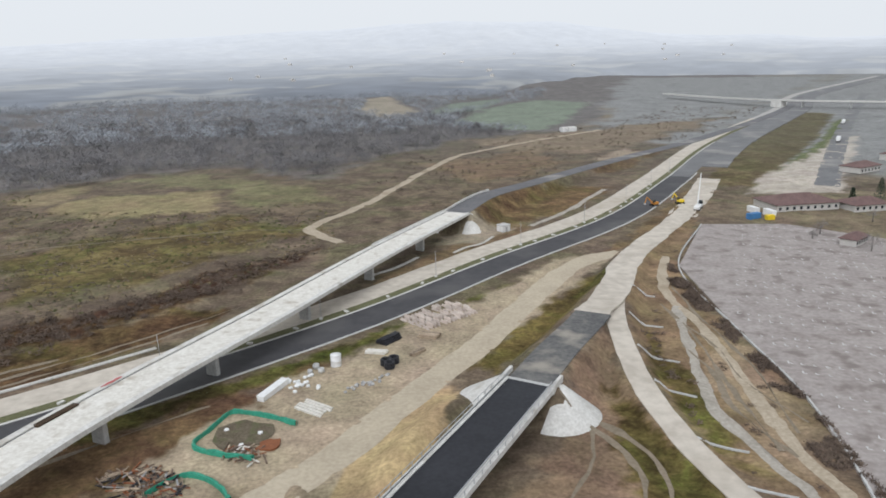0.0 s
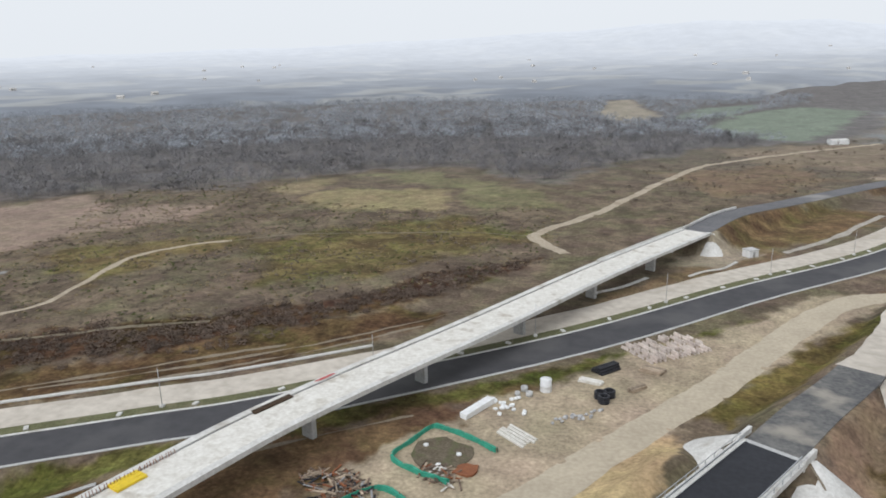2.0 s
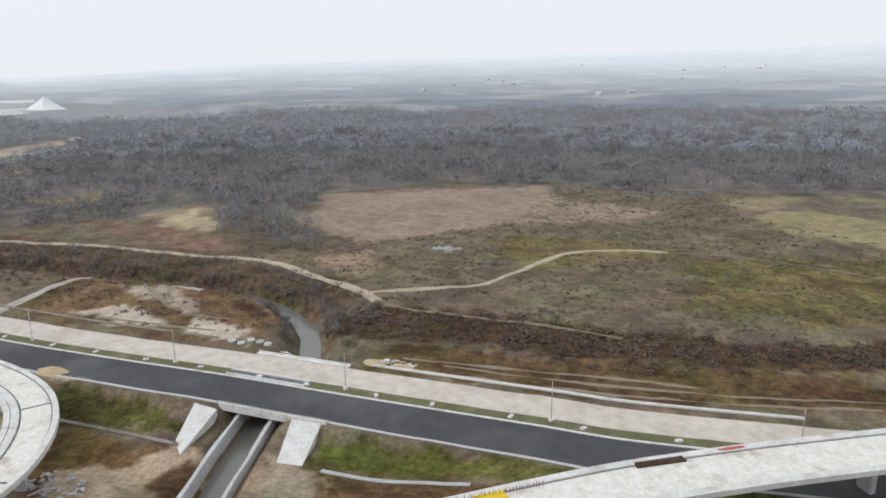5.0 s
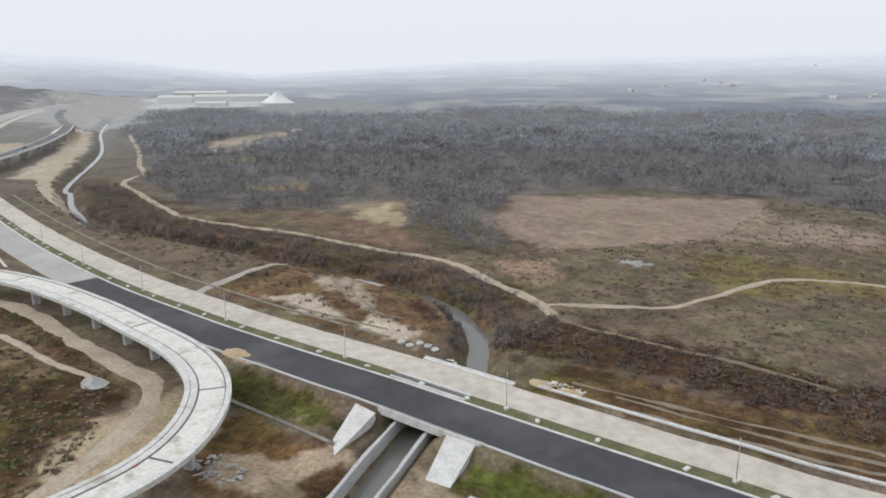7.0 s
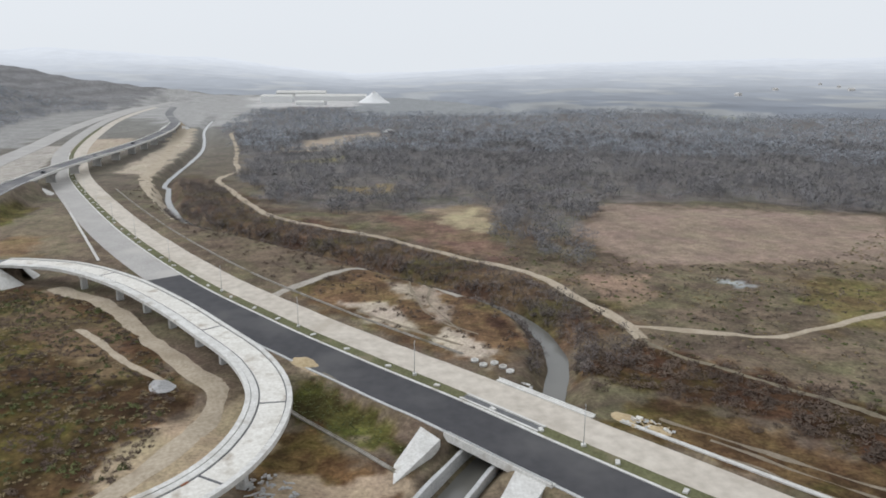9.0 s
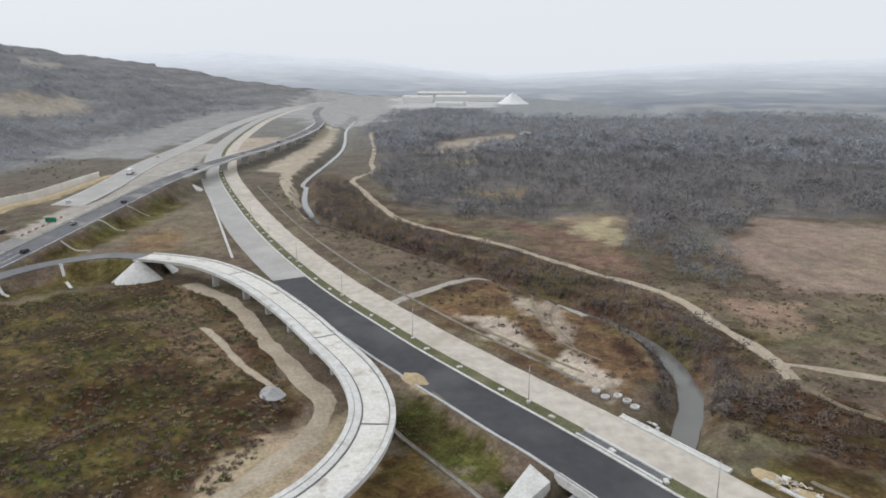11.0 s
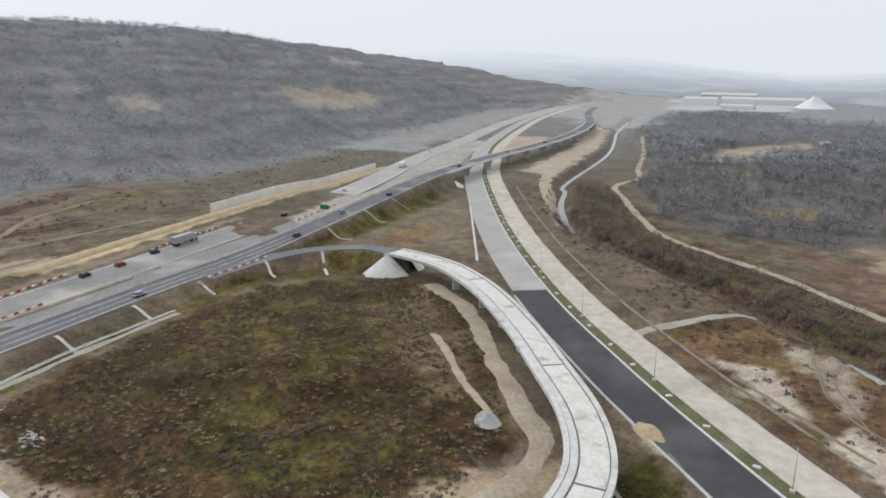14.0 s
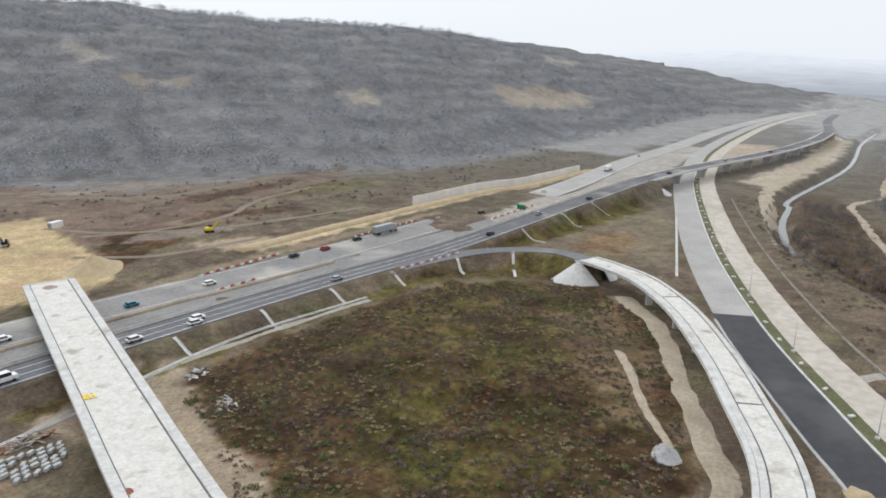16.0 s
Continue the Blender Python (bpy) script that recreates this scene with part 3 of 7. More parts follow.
BASE = list(COVER)
cover((0.085, 0.066, 0.058), 4, (-255, -285), (-300, -288), (-345, -296), (-330, -280), (-290, -272), (-258, -268))
cover((0.215, 0.185, 0.16), 4, (-190, -215), (-215, -206), (-240, -206), (-232, -214), (-205, -224))
cover((0.095, 0.074, 0.064), 4, (-230, -232), (-262, -222), (-290, -214), (-285, -228), (-250, -246))
cover((0.13, 0.125, 0.075), 6, (-290, -250), (-345, -240), (-385, -255), (-360, -272), (-310, -268))
cover((0.23, 0.195, 0.165), 5, (-215, -345), (-262, -345), (-290, -330), (-255, -325), (-225, -330))
cover((0.42, 0.365, 0.30), 3, (-239.8, 53.3), (-237.9, 66), (-224.2, 72.2), (-216.4, 68.5), (-228.7, 59.8))
cover((0.44, 0.385, 0.315), 3, (-205.3, 75.7), (-213.5, 84.8), (-203.7, 86), (-193.9, 90.7), (-188, 86.8), (-197.4, 79.8))
cover((0.30, 0.25, 0.20), 3, (-256, 84), (-247, 77), (-226, 80), (-212, 84), (-226, 86), (-244, 86))
cover((0.06, 0.045, 0.038), 2, (-221, 95.5), (-218, 100), (-202, 102), (-200, 98.4), (-211, 94.6))
cover((0.35, 0.28, 0.20), 3, (-147, 37), (-142.8, 46.3), (-144.5, 60), (-137, 62.5), (-134.5, 57.8), (-132.4, 49.1), (-128, 40), (-134.6, 34))
cover((0.075, 0.056, 0.04), 3, (-133.8, 50.4), (-134.9, 58), (-126.4, 57), (-121.8, 54.3), (-125.3, 49.4))
cover((0.27, 0.225, 0.165), 3, (-113, 62), (-129, 72), (-124, 76), (-115.4, 77), (-106, 70))
cover((0.155, 0.115, 0.098), 8, (-373, 81), (-358, 111), (-320, 121), (-284, 126), (-275, 116), (-336, 82))
cover((0.34, 0.29, 0.19), 7, (-369, 109), (-390, 134), (-337, 129), (-322, 120))


def in_shape(x, y, shape):
    """Signed distance to an outline, positive inside."""
    p = np.array(shape, dtype=float)
    d, inside = np.full(x.shape, 1e9), np.zeros(x.shape, dtype=bool)
    for a, b in zip(p, np.roll(p, -1, axis=0)):
        lx, ly = b - a
        u = np.clip(((x - a[0]) * lx + (y - a[1]) * ly) / (lx * lx + ly * ly + 1e-9), 0, 1)
        d = np.minimum(d, np.hypot(x - a[0] - u * lx, y - a[1] - u * ly))
        cross = ((a[1] > y) != (b[1] > y)) & (x < (b[0] - a[0]) * (y - a[1]) / (b[1] - a[1] + 1e-12) + a[0])
        inside ^= cross
    return np.where(inside, d, -d)


def cover_haze_colour(x, y):
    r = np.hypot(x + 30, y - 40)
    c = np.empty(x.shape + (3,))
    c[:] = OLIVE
    # Distance haze put into the ground colour: paler and greyer farther out.
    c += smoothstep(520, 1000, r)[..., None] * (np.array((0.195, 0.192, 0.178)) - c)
    # Hillside floor greyed for haze too, with terrace bands in its tone.
    w = smoothstep(60, 115, np.degrees(np.arctan2(-(x + 61), y - 52)) % 360) * smoothstep(-255, -300, y)
    c += w[..., None] * (np.array((0.185, 0.183, 0.187)) * (1 + 0.22 * bands(x, y, land(x, y)))[..., None] - c)
    for shape, colour, edge in COVER:
        p = np.array(shape)
        lo, hi = p.min(0) - 2 * edge, p.max(0) + 2 * edge
        box = (x > lo[0]) & (x < hi[0]) & (y > lo[1]) & (y < hi[1])
        bx, by = x[box], y[box]
        d = in_shape(bx, by, shape) + edge * (0.55 * waves(bx, by, edge * 7, 1.5) + 0.45 * waves(bx, by, edge * 2.6, 2.5))
        k = smoothstep(-edge * 0.45, edge * 0.45, d)
        c[box] += k[:, None] * (np.array(colour) - c[box])
    return c


# Ground: one sheet, fine close by and coarse far off.
az_fine = np.radians(np.arange(-48, 182, 0.25))
az_rest = np.radians(np.arange(182, 312, 4.0))
AZ = np.concatenate([az_fine, az_rest])
RAD = np.concatenate([[0.0, 25, 50], 70 * 1.0125 ** np.arange(0, 342)])
RAD = RAD[RAD < 4850]
ga, gr = np.meshgrid(AZ, RAD)
gx, gy = -30 - np.sin(ga) * gr, 40 + np.cos(ga) * gr
gz = land(gx, gy)
gc = cover_haze_colour(gx, gy)
rows_n, cols_n = gx.shape
idx = np.arange(rows_n * cols_n).reshape(rows_n, cols_n)
nxt = np.roll(idx, -1, axis=1)
quads = np.stack([idx[:-1], nxt[:-1], nxt[1:], idx[1:]], -1).reshape(-1, 4)[:, ::-1]
gtris = np.concatenate([quads[:, [0, 1, 2]], quads[:, [0, 2, 3]]])

GROUND = bpy.data.materials.new("winter_ground")
GROUND.use_nodes = True
n, l = GROUND.node_tree.nodes, GROUND.node_tree.links
gb = n["Principled BSDF"]
gb.inputs["Roughness"].default_value, gb.inputs["Specular IOR Level"].default_value = 0.97, 0.1
tint, gpos = n.new("ShaderNodeAttribute"), n.new("ShaderNodeNewGeometry")
tint.attribute_name = "cover"
values = []
for size, low, high in ((30, 0.84, 1.16), (5.5, 0.76, 1.24), (0.9, 0.70, 1.32)):
    t1, t2 = n.new("ShaderNodeTexNoise"), n.new("ShaderNodeMapRange")
    t1.inputs["Scale"].default_value, t1.inputs["Detail"].default_value, t1.inputs["Roughness"].default_value = 1 / size, 5, 0.62
    t2.inputs["From Min"].default_value, t2.inputs["From Max"].default_value = 0.3, 0.7
    t2.inputs["To Min"].default_value, t2.inputs["To Max"].default_value = low, high
    l.new(gpos.outputs["Position"], t1.inputs["Vector"])
    l.new(t1.outputs["Fac"], t2.inputs["Value"])
    values.append((t1, t2))
p1, p2 = n.new("ShaderNodeMath"), n.new("ShaderNodeMath")
p1.operation = p2.operation = "MULTIPLY"
l.new(values[0][1].outputs[0], p1.inputs[0])
l.new(values[1][1].outputs[0], p1.inputs[1])
l.new(p1.outputs[0], p2.inputs[0])
l.new(values[2][1].outputs[0], p2.inputs[1])
hue, hue_noise, hue_map = n.new("ShaderNodeHueSaturation"), n.new("ShaderNodeTexNoise"), n.new("ShaderNodeMapRange")
hue_noise.inputs["Scale"].default_value, hue_noise.inputs["Detail"].default_value = 1 / 17, 5
hue_map.inputs["From Min"].default_value, hue_map.inputs["From Max"].default_value = 0.3, 0.7
hue_map.inputs["To Min"].default_value, hue_map.inputs["To Max"].default_value = 0.485, 0.512
l.new(gpos.outputs["Position"], hue_noise.inputs["Vector"])
l.new(hue_noise.outputs["Fac"], hue_map.inputs["Value"])
l.new(hue_map.outputs[0], hue.inputs["Hue"])
l.new(p2.outputs[0], hue.inputs["Value"])
# Weeds: dark dead stalks, straw and green patches where the ground is not bare.
weeds = tint.outputs["Color"]
for size, low, high, at0, at1 in ((15, (0.60, 0.51, 0.48), (1.34, 1.27, 1.06), 0.38, 0.60), (26, (1.06, 0.96, 0.94), (0.86, 1.0, 0.70), 0.48, 0.62), (5, (0.68, 0.62, 0.58), (1.3, 1.26, 1.15), 0.36, 0.64), (2.2, (0.68, 0.64, 0.61), (1.32, 1.30, 1.25), 0.32, 0.68)):
    t1, t2, t3, t4 = (n.new(k) for k in ("ShaderNodeTexNoise", "ShaderNodeMapRange", "ShaderNodeMix", "ShaderNodeMix"))
    t1.inputs["Scale"].default_value, t1.inputs["Detail"].default_value, t1.inputs["Roughness"].default_value = 1 / size, 7, 0.68
    t1.inputs["Distortion"].default_value = 0.6
    t2.inputs["From Min"].default_value, t2.inputs["From Max"].default_value = at0, at1
    t3.data_type = t4.data_type = "RGBA"
    t3.inputs["A"].default_value, t3.inputs["B"].default_value = (*low, 1), (*high, 1)
    t4.blend_type = "MULTIPLY"
    l.new(gpos.outputs["Position"], t1.inputs["Vector"])
    l.new(t1.outputs["Fac"], t2.inputs["Value"])
    l.new(t2.outputs["Result"], t3.inputs["Factor"])
    l.new(tint.outputs["Alpha"], t4.inputs["Factor"])
    l.new(weeds, t4.inputs["A"])
    l.new(t3.outputs["Result"], t4.inputs["B"])
    weeds = t4.outputs["Result"]
l.new(weeds, hue.inputs["Color"])
l.new(hue.outputs[0], gb.inputs["Base Color"])
gbump = n.new("ShaderNodeBump")
gbump.inputs["Strength"].default_value, gbump.inputs["Distance"].default_value = 0.7, 0.5
l.new(values[1][0].outputs["Fac"], gbump.inputs["Height"])
l.new(gbump.outputs[0], gb.inputs["Normal"])

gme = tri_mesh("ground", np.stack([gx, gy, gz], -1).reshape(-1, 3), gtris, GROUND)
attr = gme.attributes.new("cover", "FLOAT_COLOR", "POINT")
# Alpha is the weed mask; it also fades with distance, imitating haze.
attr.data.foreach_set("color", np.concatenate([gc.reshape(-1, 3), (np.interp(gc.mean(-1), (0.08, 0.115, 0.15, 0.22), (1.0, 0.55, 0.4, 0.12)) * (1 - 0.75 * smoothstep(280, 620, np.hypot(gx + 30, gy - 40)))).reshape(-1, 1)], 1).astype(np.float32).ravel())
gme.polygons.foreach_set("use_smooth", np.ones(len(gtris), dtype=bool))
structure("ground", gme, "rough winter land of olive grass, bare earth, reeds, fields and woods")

# The distance: rolling country and hills, glowing, with haze put into their colour.
FAR_AZ = (-75, -31, -18, -10, -1, 7, 20, 30, 49, 68, 80, 86, 96, 107, 116, 200)
FAR_UP = (0.4, 0.5, 1.15, 2.2, 2.6, 2.2, 1.7, 1.4, 1.0, 0.7, 0.0, -0.3, 0.8, 1.4, 1.0, 0.6)
fa = np.radians(np.arange(-75, 200.1, 0.4))
fu = np.linspace(0, 1, 90)
fa2, fu2 = np.meshgrid(fa, fu)
deg = np.degrees(fa2)
r0 = np.interp(deg, START_AZ, START_R)
fr = r0 * (4650 / r0) ** fu2
fx, fy = -30 - np.sin(fa2) * fr, 40 + np.cos(fa2) * fr
up0 = -np.degrees(np.arctan(64 / r0))
up1 = np.interp(deg, FAR_AZ, FAR_UP)
lean = up0 + (np.minimum(up1, 0.9) - up0) * fu2 ** 0.8 + np.maximum(0, up1 - 0.9) * smoothstep(0.78, 0.97, fu2)
lean = lean + (0.16 * waves(fx, fy, 900, 2.0) + 0.10 * waves(fx, fy, 380, 4.0)) * smoothstep(0.0, 0.15, fu2) * (1 - 0.5 * fu2)
fz = 72 + fr * np.tan(np.radians(lean)) - 14 * (1 - smoothstep(0, 0.06, fu2))
# Painted haze: the glow blends towards pale mist farther out.
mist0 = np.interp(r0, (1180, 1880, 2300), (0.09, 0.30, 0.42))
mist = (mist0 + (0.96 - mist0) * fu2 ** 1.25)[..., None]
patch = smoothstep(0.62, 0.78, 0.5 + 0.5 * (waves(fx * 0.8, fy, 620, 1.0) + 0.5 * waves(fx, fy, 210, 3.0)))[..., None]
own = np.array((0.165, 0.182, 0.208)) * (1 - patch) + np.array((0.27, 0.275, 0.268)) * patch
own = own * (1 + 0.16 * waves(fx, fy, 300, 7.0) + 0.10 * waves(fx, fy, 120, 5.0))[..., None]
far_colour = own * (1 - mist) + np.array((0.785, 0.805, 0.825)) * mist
nr, nc = fx.shape
fi = np.arange(nr * nc).reshape(nr, nc)
fq = np.stack([fi[:-1, :-1], fi[1:, :-1], fi[1:, 1:], fi[:-1, 1:]], -1).reshape(-1, 4)
ftri = np.concatenate([fq[:, [0, 1, 2]], fq[:, [0, 2, 3]]])
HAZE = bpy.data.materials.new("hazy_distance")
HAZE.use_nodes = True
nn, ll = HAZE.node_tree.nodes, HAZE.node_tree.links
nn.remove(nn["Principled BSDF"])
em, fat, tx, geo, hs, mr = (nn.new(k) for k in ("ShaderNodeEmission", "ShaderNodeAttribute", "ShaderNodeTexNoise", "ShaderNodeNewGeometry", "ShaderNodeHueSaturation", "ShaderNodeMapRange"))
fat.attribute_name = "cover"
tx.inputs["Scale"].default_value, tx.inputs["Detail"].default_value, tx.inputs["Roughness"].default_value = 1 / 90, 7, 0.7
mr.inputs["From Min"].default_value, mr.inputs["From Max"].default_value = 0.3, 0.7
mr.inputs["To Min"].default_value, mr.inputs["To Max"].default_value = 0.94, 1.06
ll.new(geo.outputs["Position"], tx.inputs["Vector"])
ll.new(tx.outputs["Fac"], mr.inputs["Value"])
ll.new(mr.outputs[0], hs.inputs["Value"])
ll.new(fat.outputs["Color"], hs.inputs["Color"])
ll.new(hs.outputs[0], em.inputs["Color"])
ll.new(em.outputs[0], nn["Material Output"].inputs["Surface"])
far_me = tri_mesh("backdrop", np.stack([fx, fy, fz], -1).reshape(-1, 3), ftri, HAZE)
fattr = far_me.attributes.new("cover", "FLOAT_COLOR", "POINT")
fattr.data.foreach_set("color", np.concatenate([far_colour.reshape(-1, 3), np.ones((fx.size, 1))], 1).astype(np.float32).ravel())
far_me.polygons.foreach_set("use_smooth", np.ones(len(ftri), dtype=bool))
structure("backdrop", far_me, "glowing backdrop of rolling country and hills with pale haze in its colour")

# ---- roads ----
def flat(line, z):
    out = line.copy()
    out[:, 2] = z
    return out


NEW_PART = cut(MEDIAN, 1100, -281)
OLD_PART = cut(MEDIAN, -280, -1800)
structure("road_motorway_dark", sweep("road", flat(cut(MEDIAN, 132, -282), 0), slab(0.7, 12.6, -0.3, 0.08), ASPHALT_NEW), "fresh dark asphalt carriageway of a motorway under construction")
structure("road_motorway_pale", sweep("road", flat(OLD_PART, 0), slab(0.7, 12.6, -0.3, 0.04), PALE_BASE), "pale grey base layer of the carriageway, not yet surfaced")
structure("road_gravel", sweep("road", flat(cut(MEDIAN, 330, -1500), 0), slab(-13.2, -3.3, -0.3, 0.06), GRAVEL, ragged=0.35), "rolled pale gravel bed of the second carriageway")
structure("road_wide", sweep("road", flat(cut(MEDIAN, 1011, 150), 0), slab(12.2, 27, -0.3, 0.42), ASPHALT_WORN, ragged=0.6), "wide worn grey asphalt area beside the motorway")
structure("road_far", sweep("road", flat(cut(MEDIAN, 1011, 131), 0), slab(0.7, 12.0, -0.3, 0.055), ASPHALT_WORN), "worn grey asphalt carriageway running to the horizon")
structure("road_far_north", sweep("road", flat(cut(MEDIAN, 1011, 325), 0), slab(-13, -3, -0.3, 0.05), PALE_BASE), "worn grey asphalt of the second carriageway, far off")
structure("median", sweep("median", flat(cut(MEDIAN, 300, -1000), 0), slab(-3.4, -0.1, -0.3, 0.11), VERGE, ragged=0.15), "narrow grassy strip between the carriageways")
structure("kerb", sweep("kerb", flat(cut(MEDIAN, 215, -700), 0), slab(-0.05, 0.62, -0.2, 0.20, 0.04), CONCRETE_EDGE), "pale concrete kerb strip along the dark carriageway")
structure("kerb_south", sweep("kerb", flat(cut(MEDIAN, 140, -281), 0), slab(12.55, 13.3, -0.2, 0.10), CONCRETE_GREY, ragged=0.2), "dusty concrete edge of the dark carriageway")
gut = cut(MEDIAN, -60, -143)
structure("gutter", sweep("gutter", flat(gut, 0), [(-17.2, -0.1), (-16.2, -0.1), (-16.2, 0.32), (-16.45, 0.32), (-16.55, 0.12), (-16.85, 0.12), (-16.95, 0.32), (-17.2, 0.32)], CONCRETE_EDGE), "pale concrete drainage channel along the gravel carriageway")
structure("gutter_west", sweep("gutter", flat(cut(MEDIAN, -178, -480), 0), [(-20.6, -0.1), (-19.8, -0.1), (-19.8, 0.3), (-20.0, 0.3), (-20.1, 0.1), (-20.3, 0.1), (-20.4, 0.3), (-20.6, 0.3)], MUDDY_CONCRETE), "weathered concrete drainage channel in the rough verge")


def nearest_x(line, x):
    return int(np.argmin(abs(line[:, 0] - x)))


def chute(name, points, width=0.9, material=None, lift=0.12):
    line = spline(points, 1.5)
    for q in line:
        q[2] = hollow(q[0], q[1]) + 0.02
    w = width / 2
    prof = [(-w, -0.2), (w, -0.2), (w, lift + 0.12), (w - 0.15, lift + 0.12), (w - 0.2, lift - 0.05), (-w + 0.2, lift - 0.05), (-w + 0.15, lift + 0.12), (-w, lift + 0.12)]
    return sweep(name, line, prof, material or CONCRETE_EDGE)


def lay(name, label, points, half, material, ragged=0.5, lift=0.06, step=2.5):
    """A road or track that follows the ground."""
    line = spline(points, step)
    line[:, 2] = land(line[:, 0], line[:, 1])
    nn = sides(line)
    v, f = [], []
    offs = np.linspace(-half, half, 5)
    for i in range(len(line)):
        for o in offs:
            edge = abs(o) / half
            o2 = o + edge * ragged * (noise.noise((line[i, 0] * 0.09, line[i, 1] * 0.09, o)) * 1.4 + 0.6 * noise.noise((line[i, 0] * 0.4, line[i, 1] * 0.4, o)))
            x, y = line[i, 0] + nn[i, 0] * o2, line[i, 1] + nn[i, 1] * o2
            v.append((x, y))
        if i:
            for j in range(4):
                f.append(((i - 1) * 5 + j, i * 5 + j, i * 5 + j + 1, (i - 1) * 5 + j + 1))
    v = np.array(v)
    e = np.tile(np.array([0.0, 1, 1.15, 1, 0.0]), len(line))
    z = land(v[:, 0], v[:, 1]) + lift * e + 0.02
    return structure(name, mesh_of(name, np.column_stack([v, z]), f, material, True), label)


def raised(name, label, line, half, material, lift=0.03, ragged=0.0):
    return structure(name, sweep(name, line, slab(-half, half, -0.5, lift), material, ragged=ragged), label)


raised("road_minor", "grey asphalt road on a bank, leading away from the long bridge", MINOR, 5.0, ASPHALT_OLD)
raised("road_overpass_dark", "dark dusty asphalt on the bank behind the overpass", C_ROAD[C_ROAD[:, 0] < 39], 4.6, stuff_mat("dusty_asphalt", (0.08, 0.08, 0.083), (0.17, 0.165, 0.155), 9, 0.9, 0.85, 0.01, (0.30, 0.275, 0.235), 11, cover=0.52))
raised("road_overpass_gravel", "compacted pale gravel road joining the overpass", C_ROAD[C_ROAD[:, 0] >= 38], 4.5, GRAVEL, ragged=0.9)
raised("road_side", "curved pale gravel side road on a bank", C_SIDE, 2.6, GRAVEL, ragged=0.3)
raised("road_loop", "grey surfaced slip road on the green bank", B_ROAD, 3.6, ASPHALT_WORN)
raised("road_old_near", "dark wet-looking asphalt of the motorway in use", OLD_NEAR, 5.6, ASPHALT_OLD)
raised("road_old_far", "grey asphalt of the older motorway carriageway", OLD_FAR[OLD_FAR[:, 0] > -335], 9.5, ASPHALT_DUSTY)
# The same dusty road farther off, its colour paled to stand for haze.
raised("road_old_west", "dusty lanes of the older motorway, coloured paler for haze, far along the valley", OLD_FAR[OLD_FAR[:, 0] < -330], 9.5, PALE_BASE)
raised("road_far_ramp", "grey asphalt road beyond the far overpass", D_ROAD, 6.0, ASPHALT_WORN)
old_mid = OLD_NEAR[OLD_NEAR[:, 0] > -330].copy()
old_mid[:, 2] = 3.05
structure("road_old_middle", sweep("road", old_mid, slab(6.0, 20, -0.5, 0.0), ASPHALT_DUSTY), "patched pale asphalt between the two old carriageways")
structure("barrier_line", sweep("barrier", OLD_NEAR, [(6.0, 0), (6.5, 0), (6.32, 0.35), (6.32, 0.85), (6.18, 0.85), (6.18, 0.35)], CONCRETE_EDGE), "pale concrete barrier along the motorway in use")
structure("road_marking", sweep("road_marking", OLD_NEAR, slab(-4.7, -4.5, 0.0, 0.045), WHITE), "white edge line of the motorway in use")
TRACKS = []
FAINT = stuff_mat("faint_track", (0.13, 0.11, 0.075), (0.22, 0.185, 0.13), 5, 0.8, 0.95, 0.06)


def track(name, label, pts, half, material):
    TRACKS.append((name, label, pts, half, material))
    lay(name, label, pts, half, material, 0.8 if half < 5 else 0.5)


track("track_river", "worn dirt track along the river woods", [(-900, -40), (-854, -37), (-720, -20), (-607, -11), (-560, -5), (-516, -14), (-470, -2), (-426, 11), (-378, 30), (-339, 66), (-298, 96), (-263, 122), (-231, 130), (-206, 134), (-194, 134)], 2.0, TRACK)
track("track_river_faint", "faint overgrown track above the hedge line", [(-196, 134), (-185, 136), (-168, 146), (-148, 160), (-127, 172)], 0.9, FAINT)
track("track_meadow", "narrow dirt track crossing the rough meadow", [(-203, 135), (-195, 154), (-189, 171), (-193, 193), (-201, 223), (-191, 244), (-178, 256)], 1.4, TRACK)
track("track_meadow_faint", "faint overgrown track through the meadow grass", [(-180, 254), (-159, 272), (-120, 284), (-90, 293), (-58, 293)], 0.6, FAINT)
track("track_wood", "pale dirt track towards the woods", [(-40, 268), (-50, 282), (-57, 293), (-52, 310), (-37, 346), (-7, 450), (20, 520), (90, 600), (150, 660)], 2.6, TRACK)
track("track_loop", "pale dirt loop beside the river bend", [(-248, 30), (-257, 36), (-268, 46), (-280, 59), (-273, 73), (-255, 85), (-240, 92)], 1.7, PALE_TRACK)
track("track_mound", "yellowish dirt track between the mound and the curved bridge", [(-272, -40), (-254, -22), (-236, -10), (-215, 2), (-195, 14), (-182, 22), (-165, 20), (-150, 14), (-135, 4)], 2.6, TRACK)
track("track_mound_small", "faint stony track up the mound", [(-225, -20), (-214, -11), (-200, -1), (-188, 9)], 1.0, TRACK)
track("track_toe", "pale service track at the foot of the green bank", [(-100, -88), (-118, -95), (-139, -100), (-154, -101.5), (-178, -101.5), (-214, -100.5)], 1.2, PALE_TRACK)
track("track_parking", "pale dirt track beside the car park", [(66, 188), (61, 168), (57.5, 150), (54, 129), (56, 114), (59, 96), (62, 80)], 1.3, PALE_TRACK)
track("track_parking_muddy", "rutted dirt track along the car park fence", [(78, 238), (70, 215), (66, 195), (67, 176), (66, 150), (63, 120), (64, 92)], 1.5, TRACK)
